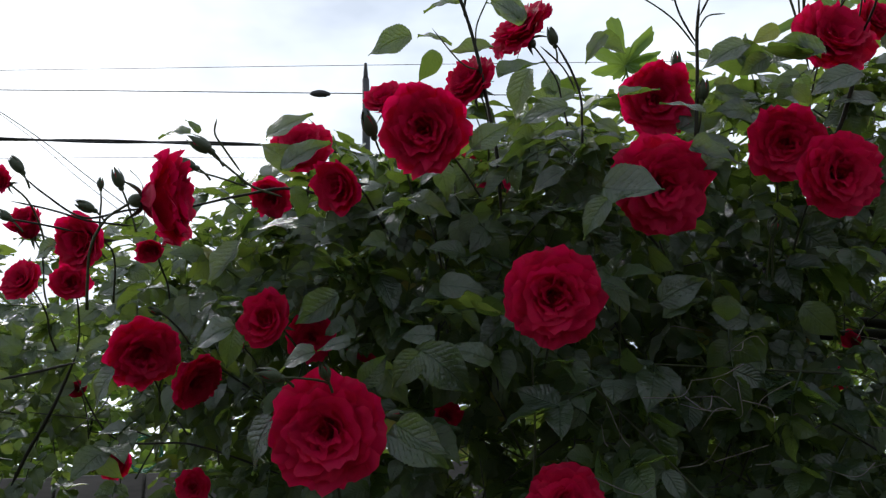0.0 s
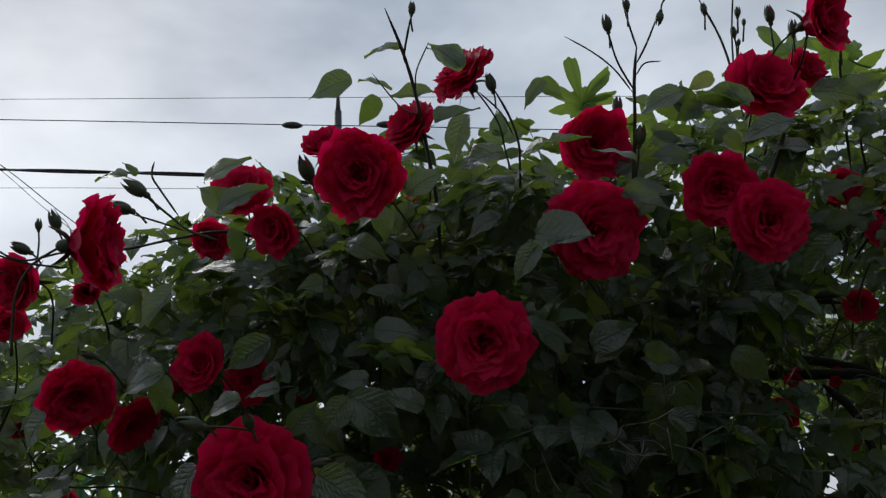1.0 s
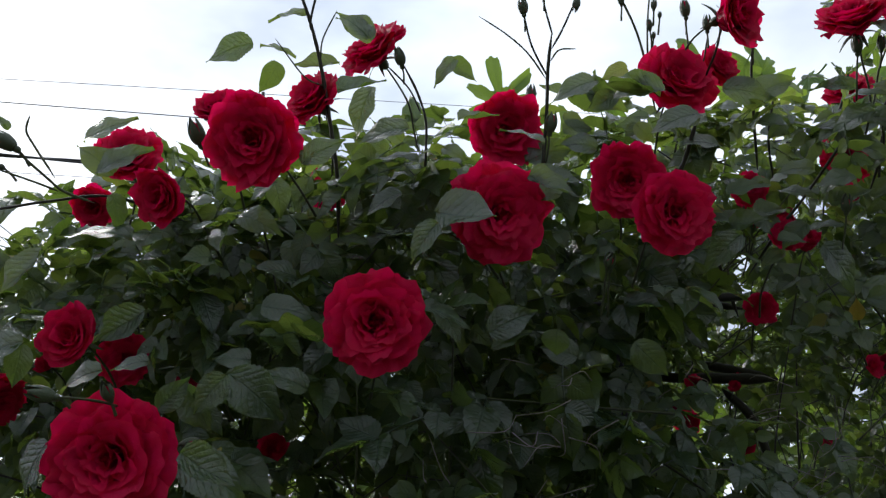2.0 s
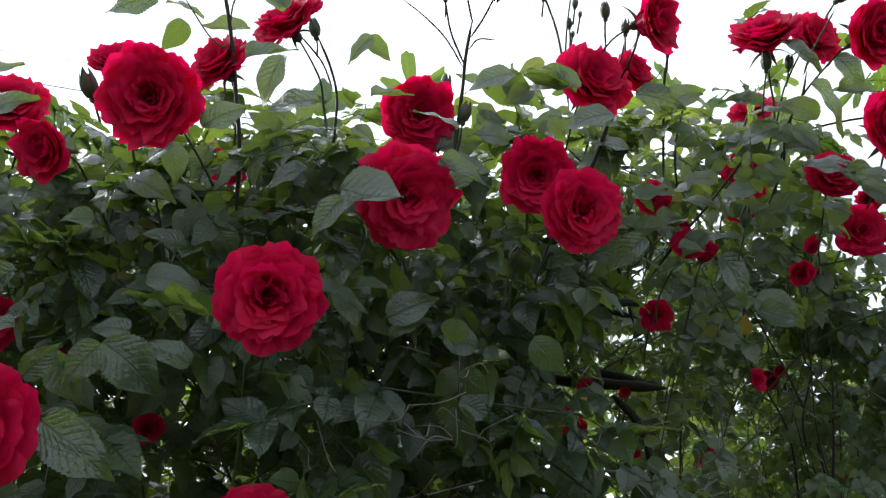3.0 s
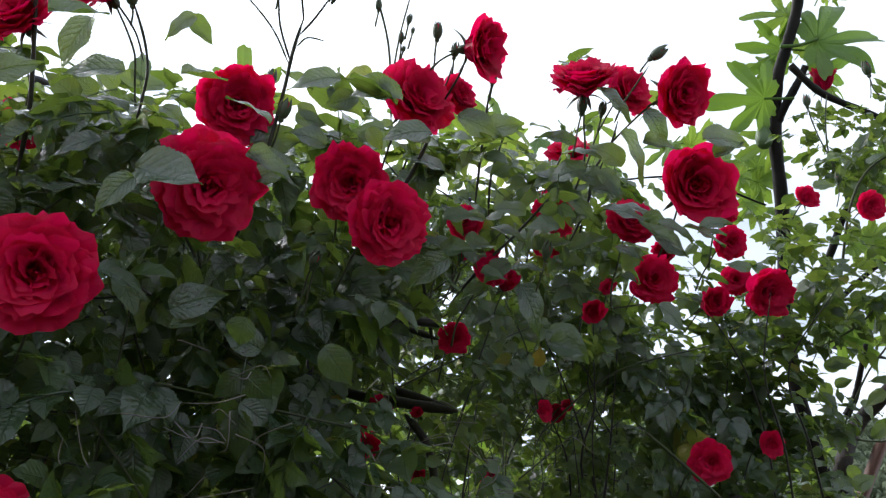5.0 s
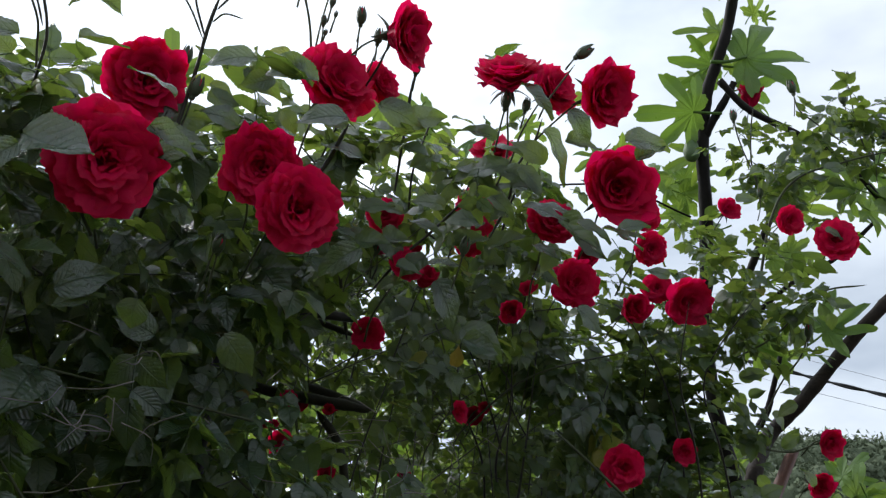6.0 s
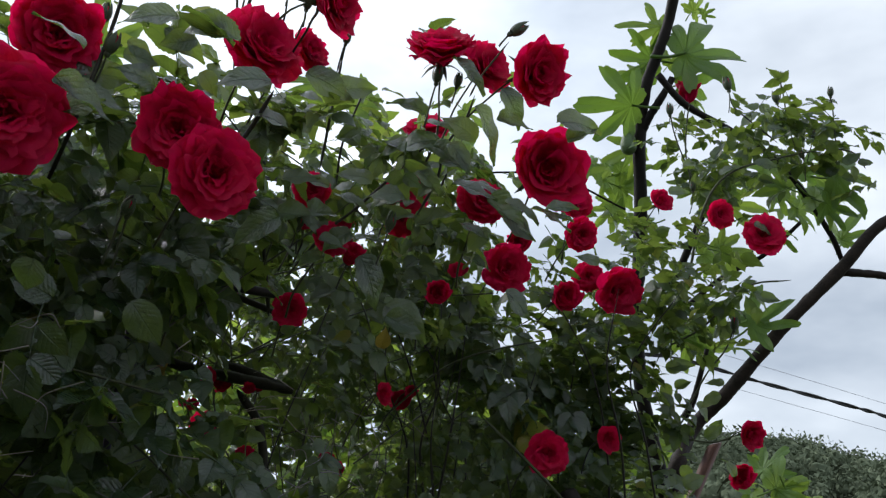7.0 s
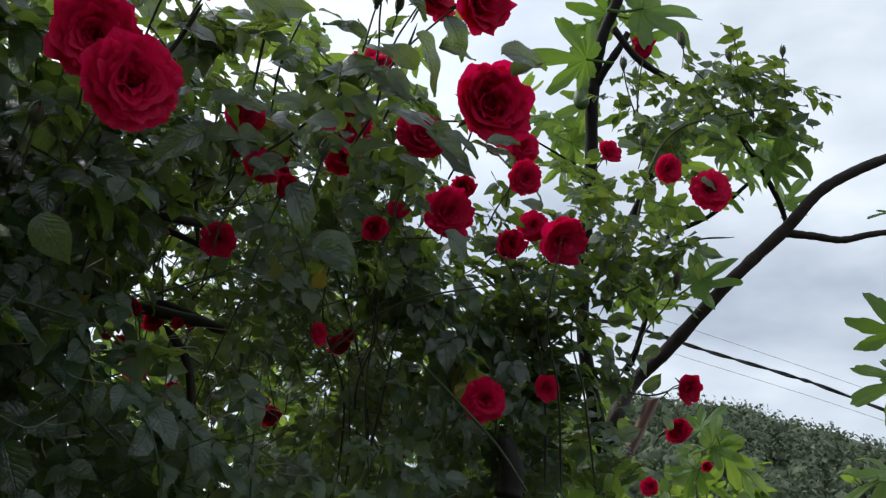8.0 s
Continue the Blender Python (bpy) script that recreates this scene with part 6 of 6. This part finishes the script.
fig_leaf(5, (1.834, 0.767, 2.006), (1.760, 0.821, 2.019), (-0.577, -0.817, -0.001))
fig_leaf(0, (1.859, 0.787, 1.919), (1.793, 0.855, 1.888), (-0.577, -0.817, -0.001))
fig_leaf(1, (1.881, 0.752, 2.253), (1.833, 0.789, 2.257), (-0.169, -0.931, 0.324))
fig_leaf(2, (2.205, 0.976, 1.786), (2.124, 1.051, 1.767), (-0.304, -0.695, 0.651))
fig_leaf(3, (2.227, 0.947, 1.811), (2.143, 1.019, 1.804), (-0.900, 0.123, 0.417))
fig_leaf(4, (2.520, 1.613, 1.931), (2.596, 1.525, 1.986), (-0.404, -0.627, 0.666))
fig_leaf(5, (2.550, 1.594, 1.917), (2.620, 1.587, 1.809), (-0.482, -0.746, 0.459))
fig_leaf(0, (2.568, 1.682, 1.992), (2.616, 1.610, 2.064), (-0.241, -0.826, 0.509))
fig_leaf(1, (2.681, 1.640, 1.884), (2.783, 1.567, 1.859), (-0.957, -0.123, 0.263))
fig_leaf(2, (2.499, 1.660, 1.864), (2.484, 1.712, 1.778), (-0.448, -0.733, 0.511))
fig_leaf(3, (1.743, 1.352, 1.793), (1.703, 1.413, 1.730), (-0.444, -0.789, 0.425))
fig_leaf(4, (1.740, 1.365, 1.769), (1.791, 1.360, 1.690), (-0.605, -0.617, 0.503))
fig_leaf(5, (1.731, 1.389, 1.733), (1.685, 1.445, 1.693), (-0.590, -0.710, 0.384))
fig_leaf(0, (0.494, 1.921, 2.691), (0.472, 1.878, 2.813), (0.060, -0.967, -0.249))
fig_leaf(1, (0.501, 1.921, 2.690), (0.532, 1.891, 2.770), (-0.233, -0.944, -0.233))
fig_leaf(2, (0.799, 1.958, 2.715), (0.759, 1.991, 2.669), (-0.651, -0.757, -0.047))
fig_leaf(3, (1.632, 1.605, 2.753), (1.675, 1.620, 2.677), (-0.579, -0.353, -0.735))
fig_leaf(4, (0.642, 2.008, 2.522), (0.592, 1.986, 2.623), (-0.155, -0.934, 0.321))
fig_leaf(5, (0.637, 1.725, 2.477), (0.535, 1.749, 2.513), (-0.305, -0.716, -0.628))
fig_leaf(0, (1.152, 1.414, 2.568), (1.202, 1.406, 2.540), (-0.589, -0.804, 0.077))
fig_leaf(1, (1.242, 1.766, 2.712), (1.166, 1.814, 2.664), (-0.224, -0.872, 0.435))
fig_leaf(2, (1.577, 1.564, 2.710), (1.666, 1.526, 2.721), (-0.334, -0.563, -0.756))
fig_leaf(3, (0.958, 1.569, 2.607), (0.929, 1.603, 2.552), (-0.129, -0.905, 0.405))
fig_leaf(4, (0.846, 1.444, 2.459), (0.779, 1.470, 2.457), (-0.146, -0.857, -0.494))
fig_leaf(5, (1.003, 1.816, 2.735), (0.979, 1.849, 2.677), (-0.918, -0.348, 0.191))
fig_leaf(0, (1.043, 1.652, 2.643), (0.950, 1.660, 2.712), (-0.376, -0.919, 0.117))
fig_leaf(1, (0.870, 1.541, 2.435), (0.918, 1.530, 2.415), (-0.398, -0.788, 0.469))
fig_leaf(2, (0.869, 1.812, 2.533), (0.922, 1.807, 2.493), (-0.942, -0.329, -0.072))
fig_leaf(3, (1.427, 1.479, 2.623), (1.381, 1.516, 2.577), (-0.630, -0.592, 0.503))
fig_leaf(4, (0.732, 1.811, 2.538), (0.831, 1.790, 2.498), (-0.134, -0.974, 0.180))
fig_leaf(5, (1.320, 1.717, 2.650), (1.446, 1.672, 2.644), (0.248, -0.873, 0.420))
fig_leaf(0, (1.129, 1.362, 2.437), (1.049, 1.381, 2.466), (-0.850, -0.477, 0.222))
fig_leaf(1, (0.810, 1.973, 2.629), (0.795, 2.006, 2.563), (-0.083, -0.997, -0.011))
fig_leaf(2, (0.986, 1.789, 2.741), (0.851, 1.827, 2.776), (-0.007, -0.945, 0.326))
fig_leaf(3, (0.653, 1.971, 2.607), (0.728, 1.919, 2.664), (0.318, -0.948, 0.005))
fig_leaf(4, (0.642, 1.562, 2.329), (0.733, 1.505, 2.383), (-0.030, -0.980, 0.197))
fig_leaf(5, (1.058, 1.699, 2.622), (1.157, 1.670, 2.599), (-0.675, -0.718, -0.168))
fig_leaf(0, (0.953, 1.477, 2.441), (1.035, 1.448, 2.435), (0.079, -0.896, 0.437))
fig_leaf(1, (0.754, 1.542, 2.439), (0.746, 1.566, 2.389), (-0.461, -0.884, 0.081))
fig_limb("branch", [(1.722, 1.463, 2.530), (1.510, 1.525, 2.577), (1.261, 1.637, 2.534), (1.014, 1.754, 2.478), (0.632, 1.902, 2.471)], 0.0027, 0.0021, M_BARK)
fig_leaf(2, (2.186, 1.260, 2.610), (2.146, 1.259, 2.683), (-0.979, 0.079, -0.186))
fig_leaf(3, (2.052, 1.383, 2.629), (2.144, 1.312, 2.620), (-0.793, -0.551, 0.261))
fig_leaf(4, (1.981, 1.386, 2.564), (2.017, 1.336, 2.608), (-0.857, -0.084, 0.508))
fig_leaf(5, (2.067, 1.482, 2.509), (2.152, 1.412, 2.511), (-0.914, -0.069, 0.400))
fig_leaf(0, (2.057, 1.387, 2.690), (2.028, 1.432, 2.643), (-0.977, -0.097, 0.191))
fig_leaf(1, (2.390, 1.254, 2.577), (2.392, 1.214, 2.660), (-0.678, -0.719, 0.156))
fig_leaf(2, (2.183, 1.361, 2.545), (2.182, 1.326, 2.624), (-0.806, -0.536, 0.252))
fig_leaf(3, (2.002, 1.190, 2.590), (1.958, 1.210, 2.625), (0.202, -0.947, 0.250))
fig_leaf(4, (1.928, 1.287, 2.634), (1.944, 1.244, 2.700), (-0.088, -0.966, -0.242))
fig_leaf(5, (2.097, 1.270, 2.627), (2.153, 1.230, 2.615), (-0.781, -0.611, -0.127))
fig_leaf(0, (1.958, 1.352, 2.458), (2.033, 1.299, 2.439), (-0.303, -0.816, 0.493))
fig_leaf(1, (2.141, 1.192, 2.633), (2.213, 1.134, 2.634), (-0.965, -0.163, 0.205))
fig_leaf(2, (1.786, 1.378, 3.074), (1.696, 1.422, 3.107), (-0.633, -0.749, -0.194))
fig_leaf(3, (1.795, 1.413, 2.991), (1.690, 1.481, 2.995), (-0.568, -0.817, -0.097))
fig_leaf(4, (1.792, 1.301, 2.957), (1.948, 1.175, 3.001), (-0.489, -0.860, 0.146))
fig_leaf(5, (1.844, 1.356, 2.908), (1.913, 1.296, 2.934), (-0.401, -0.915, 0.039))
fig_leaf(0, (1.699, 1.412, 2.807), (1.569, 1.498, 2.810), (-0.657, -0.748, 0.092))
fig_leaf(1, (1.847, 1.311, 3.125), (1.868, 1.270, 3.182), (-0.568, -0.817, -0.097))
fig_leaf(2, (1.770, 1.445, 2.958), (1.739, 1.492, 2.905), (-0.474, -0.861, -0.184))
fig_leaf(3, (1.803, 1.246, 3.055), (1.825, 1.221, 3.075), (-0.574, -0.819, -0.009))
fig_leaf(4, (1.834, 1.389, 2.985), (1.850, 1.356, 3.030), (-0.568, -0.817, -0.097))
fig_leaf(5, (1.704, 1.270, 3.141), (1.615, 1.304, 3.191), (-0.568, -0.817, -0.097))
fig_leaf(0, (1.685, 1.213, 3.149), (1.752, 1.139, 3.208), (-0.568, -0.817, -0.097))
fig_leaf(1, (1.662, 1.202, 3.203), (1.565, 1.236, 3.265), (-0.568, -0.817, -0.097))
fig_leaf(2, (1.918, 1.378, 2.894), (1.969, 1.353, 2.875), (-0.404, -0.911, -0.086))
fig_leaf(3, (1.840, 1.611, 2.622), (1.812, 1.659, 2.563), (-0.565, -0.777, 0.277))
fig_leaf(4, (1.886, 1.624, 2.744), (1.842, 1.618, 2.816), (-0.492, -0.802, 0.338))
fig_leaf(5, (1.905, 1.698, 2.769), (2.002, 1.646, 2.742), (0.005, -0.978, -0.206))
fig_leaf(0, (1.984, 1.736, 2.726), (1.944, 1.733, 2.786), (-0.420, -0.901, 0.111))
fig_leaf(1, (1.840, 1.690, 2.785), (1.753, 1.761, 2.758), (-0.332, -0.942, -0.043))
fig_leaf(2, (1.777, 1.569, 2.703), (1.722, 1.587, 2.742), (-0.809, -0.504, 0.302))
fig_leaf(3, (1.838, 1.579, 2.720), (1.910, 1.512, 2.757), (-0.270, -0.783, -0.561))
fig_leaf(4, (1.966, 1.682, 2.726), (1.913, 1.741, 2.679), (-0.740, -0.672, 0.035))
fig_leaf(5, (1.833, 1.576, 2.672), (1.903, 1.539, 2.652), (-0.707, -0.683, 0.184))
fig_leaf(0, (2.178, 1.237, 2.709), (2.203, 1.189, 2.775), (-0.340, -0.918, -0.204))
fig_leaf(1, (2.261, 1.364, 2.666), (2.340, 1.310, 2.669), (-0.363, -0.848, 0.386))
fig_leaf(2, (2.459, 1.304, 2.816), (2.425, 1.300, 2.870), (-0.356, -0.924, 0.140))
fig_leaf(3, (2.368, 1.286, 2.781), (2.440, 1.241, 2.775), (-0.868, -0.459, 0.190))
fig_leaf(4, (2.256, 1.381, 2.812), (2.214, 1.437, 2.758), (-0.802, -0.560, 0.209))
fig_leaf(5, (2.348, 1.247, 2.693), (2.330, 1.222, 2.769), (-0.572, -0.769, 0.285))
fig_leaf(0, (2.306, 1.288, 2.684), (2.375, 1.216, 2.735), (-0.986, -0.126, 0.110))
fig_leaf(1, (2.204, 1.365, 2.750), (2.115, 1.418, 2.764), (-0.350, -0.853, 0.387))


# ---------------------------------------------------------------- random growth of the rose
def hedge_top(x):
    return np.interp(x, [-0.66, -0.50, -0.40, -0.30, -0.20, -0.11, -0.01, 0.09, 0.22, 0.35, 0.54, 0.67, 0.81, 0.95, 1.08, 1.23, 1.40, 1.54, 1.69, 1.91], [1.91, 1.92, 1.94, 1.95, 1.97, 1.99, 2.02, 2.04, 2.05, 2.06, 2.16, 2.20, 2.21, 2.23, 2.18, 2.17, 2.12, 1.99, 1.77, 1.59])


def hedge_front(x):
    return np.interp(x, [-1.0, -0.4, -0.15, 0.05, 0.3, 0.6, 0.9, 1.2, 1.6, 2.0], [1.1, 0.95, 0.8, 0.74, 0.84, 0.93, 1.05, 1.2, 1.3, 1.4])


PATH_SIDE = Vector((0.1, 0.05, 1.6))


def is_clear(p, margin):
    """True where no bloom stands, nor opens towards, nor shows to the path in front of the bush."""
    for c, axis, r in KEPT_CLEAR:
        off = p - c
        if off.length > 0.7:
            continue
        if off.length < r * 0.9 + margin * 0.5:
            return False
        for way in (axis, (PATH_SIDE - c).normalized()):
            s = off.dot(way)
            if -0.3 * r < s < 0.45 and (off - way * s).length < r * 0.85 + margin:
                return False
    return True


def spray_pose(p, rng, size, outward=0.0):
    """A leaf that grows from p; outward: how far its upper side turns from the sky to the path in front."""
    out = Vector((rng.uniform(-1, 1), rng.uniform(-1.0, 0.45), rng.uniform(-0.75, 0.55) - 0.5 * outward)).normalized()
    up = Vector((rng.gauss(0, 0.35 + 0.2 * outward), -0.3 - 0.4 * outward + rng.gauss(0, 0.35), 1.0 - 0.1 * outward))
    x = out.cross(up).normalized()
    z = x.cross(out)
    return Matrix.Translation(p) @ Matrix((x, out, z)).transposed().to_4x4() @ Matrix.Scale(size, 4)


SHOOTS = [
    (22, (-0.058, 0.974, 1.970), (0.090, 0.050, 0.040)),
    (20, (0.048, 1.001, 1.985), (0.090, 0.060, 0.045)),
    (12, (0.169, 0.980, 1.994), (0.070, 0.060, 0.050)),
    (26, (-0.202, 0.932, 1.911), (0.100, 0.060, 0.050)),
    (26, (-0.090, 0.890, 1.843), (0.100, 0.050, 0.050)),
    (20, (0.513, 0.928, 2.075), (0.090, 0.080, 0.050)),
    (8, (0.636, 0.965, 2.098), (0.100, 0.080, 0.060)),
    (26, (1.789, 1.276, 2.616), (0.110, 0.090, 0.100)),
    (18, (1.842, 1.147, 2.675), (0.100, 0.080, 0.060)),
    (30, (0.152, 0.894, 2.014), (0.090, 0.080, 0.050)),
    (24, (1.456, 1.304, 2.087), (0.100, 0.100, 0.100)),
    (24, (1.364, 1.324, 1.985), (0.110, 0.100, 0.100)),
    (30, (1.119, 1.282, 2.038), (0.110, 0.100, 0.070)),
    (26, (1.455, 1.217, 2.181), (0.11, 0.127, 0.146)),
    (14, (1.573, 1.157, 2.201), (0.122, 0.097, 0.073)),
    (56, (1.480, 1.279, 1.926), (0.10, 0.117, 0.136)),
    (38, (1.510, 1.302, 1.760), (0.12, 0.134, 0.110)),
    (26, (1.675, 1.152, 2.493), (0.134, 0.105, 0.087)),
    (20, (1.786, 0.947, 2.518), (0.101, 0.069, 0.093)),
    (16, (1.745, 1.013, 2.597), (0.105, 0.076, 0.088)),
    (22, (1.292, 1.133, 2.174), (0.090, 0.081, 0.091)),
    (65, (0.751, 0.975, 2.105), (0.241, 0.196, 0.134)),
    (60, (0.982, 1.000, 2.114), (0.191, 0.160, 0.129)),
    (70, (1.410, 1.162, 2.112), (0.205, 0.167, 0.173)),
    (40, (0.922, 1.094, 2.098), (0.142, 0.149, 0.099)),
    (60, (1.194, 1.114, 2.243), (0.189, 0.147, 0.129)),
    (26, (1.307, 1.195, 2.087), (0.130, 0.119, 0.108)),
]


def grow():
    rng = random.Random(21)
    hero, light = 0, []
    while hero < 165:
        x = rng.uniform(-0.62, 1.55)
        top = float(hedge_top(x)) + (0.04 if x < 0.45 else -0.1)
        z = top - abs(rng.gauss(0, 0.22))
        p = Vector((x, float(hedge_front(x)) + rng.uniform(0.02, 0.18), z))
        if z < 1.55 or (x < -0.1 and z < 1.79) or (x < -0.42 and rng.random() < 0.6) or not is_clear(p, 0.10):
            continue
        ob = hang(new("leaf", SPRAYS[rng.randrange(len(SPRAYS))]), spray_pose(p, rng, rng.uniform(0.085, 0.125), min(1.0, max(0.0, (top - z) / 0.1))))
        hero += 1
    count = 0
    while count < 4700:
        x = rng.uniform(-1.0, 1.8)
        deep = rng.random()
        y = float(hedge_front(x)) + 0.08 + 0.75 * deep
        top = float(hedge_top(x)) + 0.04 + (0.3 if x < 0.5 else 0.16) * deep
        drop = rng.random() * 0.75
        z = top - drop
        if z < 1.45 or rng.random() > 0.4 + drop * 4 or rng.random() < 0.7 * max(0.0, drop - 0.35):
            continue
        if x < -0.13 and z < 1.66 + 0.05 * (y - 1.0):
            continue
        if (x < -0.22 * y and z < 1.60 + 0.16 * y and rng.random() < 0.7) or (x < -0.42 and rng.random() < 0.45):
            continue
        p = Vector((x, y, z))
        if x > 0.16 + 1.25 * (y - 0.115) + rng.uniform(-0.04, 0.04) * (1 + x):
            continue
        if not is_clear(p, 0.06):
            continue
        light.append(placed(SPRAYS_LIGHT[rng.randrange(len(SPRAYS_LIGHT))], spray_pose(p, rng, rng.uniform(0.07, 0.11) * (1.0 if x < 0.6 else 0.8), (1 - deep) * min(1.0, drop / 0.12))))
        count += 1
    for many, c, h in SHOOTS:
        for k in range(many):
            p = Vector(c) + Vector([max(-1.0, min(1.0, rng.gauss(0, 0.55))) * a for a in h])
            if is_clear(p, 0.04) and (p.x > 1.3 or p.z < float(hedge_top(p.x)) + 0.05):
                light.append(placed(SPRAYS_LIGHT[rng.randrange(len(SPRAYS_LIGHT))], spray_pose(p, rng, rng.uniform(0.06, 0.095), 0.6 if p.x < 1.2 else 0.1)))
    count = 0
    while count < 260:
        x = rng.uniform(-0.95, 1.7)
        p = Vector((x, float(hedge_front(x)) + rng.uniform(0.05, 0.9), rng.uniform(0.35, 1.45)))
        light.append(placed(SPRAYS_LIGHT[rng.randrange(len(SPRAYS_LIGHT))], spray_pose(p, rng, 0.12)))
        count += 1
    v, f, uv = joined(light)
    ob = new("foliage", mesh_of("foliage", v, f, M_LEAF_STUFF, uv))
    hang(ob, Matrix.Identity(4))
    tagged(ob, "dense dark green leaves inside the bush", kind="stuff")
    for k in range(20):
        x = rng.uniform(-0.05, 1.6)
        front = float(hedge_front(x))
        foot = Vector((x * 0.7 + 0.2 + rng.uniform(-0.1, 0.1), front + rng.uniform(0.2, 0.6), 0.0))
        head = Vector((x + rng.uniform(-0.2, 0.2), front + rng.uniform(0.12, 0.6), float(hedge_top(x)) - rng.uniform(0.1, 0.4)))
        mid = foot.lerp(head, 0.5) + Vector((rng.uniform(-0.15, 0.15), rng.uniform(-0.05, 0.1), 0))
        mid2 = foot.lerp(head, 0.8) + Vector((rng.uniform(-0.08, 0.08), rng.uniform(-0.05, 0.05), 0.03))
        cane([foot, mid, mid2, head], rng.uniform(0.003, 0.007), 0.0006)
    verts, faces = [], []
    for k in range(520):
        x = rng.uniform(-0.85, 1.65)
        p = Vector((x, float(hedge_front(x)) + rng.uniform(0.08, 0.7), float(hedge_top(x)) - 0.04 - rng.random() * 0.6))
        way = Vector((rng.uniform(-1, 1), rng.uniform(-0.6, 0.3), rng.uniform(-0.4, 1))).normalized()
        if (x < -0.12 and p.z < 1.76) or not is_clear(p, 0.03) or not is_clear(p + way * 0.12, 0.03):
            continue
        bend = Vector((rng.uniform(-1, 1), rng.uniform(-1, 1), rng.uniform(-1, 0.3))) * 0.05
        v, f = tube_arrays(smooth_path([p - way * 0.1, p + bend * 0.3, p + way * 0.1 + bend], 4), 0.0016, 0.0009, 5)
        faces += [tuple(len(verts) + i for i in q) for q in f]
        verts += v
    ob = hang(new("twig_tangle", mesh_of("twig_tangle", verts, faces, M_STEM)), Matrix.Identity(4))
    tagged(ob, "thin green and brown twigs", kind="stuff")
    verts, faces = [], []
    for k in range(60):
        x = rng.uniform(0.15, 0.75)
        p = Vector((x, float(hedge_front(x)) + rng.uniform(-0.05, 0.06), rng.uniform(1.63, 1.78)))
        way = Vector((rng.uniform(-1, 1), rng.uniform(-0.3, 0.3), rng.uniform(-0.5, 0.5))).normalized() * rng.uniform(0.008, 0.028)
        bend = Vector((rng.uniform(-1, 1), rng.uniform(-1, 1), rng.uniform(-1, 1))) * 0.012
        v, f = tube_arrays(smooth_path([p - way, p + bend, p + way], 4), 0.0006, 0.0003, 4)
        faces += [tuple(len(verts) + i for i in q) for q in f]
        verts += v
    ob = hang(new("dry_twig_tangle", mesh_of("dry_twig_tangle", verts, faces, M_TWIG)), Matrix.Identity(4))
    tagged(ob, "pale dry twigs tangled inside the bush", kind="stuff")


grow()


def garden_shrub(place, top, spread, count, label):
    """A loose leafy shrub on a few stems."""
    rng = random.Random(int(1000 * (place[0] + 3 * place[1])))
    root = tagged(new("garden_shrub"), label, "shrub", "shrubs behind the rose")
    root.location = (*place, 0)
    for k in range(5):
        end = Vector((rng.uniform(-0.6, 0.6) * spread, rng.uniform(-0.5, 0.5) * spread, top * rng.uniform(0.8, 0.95)))
        tube("stem", root, M_CANE, [(0.04 * k - 0.08, 0, 0), (end.x * 0.4, end.y * 0.4, top * 0.45), end], 0.012, 0.003, 4, 6, 0.05)
    pieces = []
    for k in range(count):
        way = Vector((rng.gauss(0, 1), rng.gauss(0, 1), rng.gauss(0, 1))).normalized()
        r = rng.uniform(0.45, 1.0) ** 0.5 * rng.uniform(0.8, 1.1)
        p = Vector((way.x * spread * r, way.y * spread * r, top * 0.62 + way.z * r * top * 0.38))
        pieces.append(placed(SPRAYS_LIGHT[rng.randrange(len(SPRAYS_LIGHT))], spray_pose(p, rng, rng.uniform(0.18, 0.28))))
    v, f, uv = joined(pieces)
    crown = new("crown", mesh_of("crown", v, f, M_SHRUB, uv))
    crown.parent = root
    return root


garden_shrub((-1.55, 3.54), 2.41, 0.75, 760, "light green leafy shrub behind the board wall")
garden_shrub((-0.74, 3.86), 2.15, 0.60, 520, "light green leafy shrub behind the board wall")
garden_shrub((0.64, 3.78), 2.25, 0.60, 300, "yellow-green leafy shrub behind the rose")
garden_shrub((1.56, 3.22), 2.57, 0.75, 400, "yellow-green leafy shrub behind the rose")
garden_shrub((2.46, 3.11), 2.56, 0.70, 340, "yellow-green leafy shrub behind the rose")
garden_shrub((2.83, 2.89), 2.48, 0.65, 320, "yellow-green leafy shrub behind the rose")
garden_shrub((3.96, 2.51), 2.20, 0.45, 260, "bright green leafy shrub below the wooded hill")
garden_shrub((4.48, 1.88), 2.04, 0.50, 240, "bright green leafy shrub below the wooded hill")
garden_shrub((0.26, 3.85), 2.52, 0.75, 380, "yellow-green leafy shrub behind the rose")
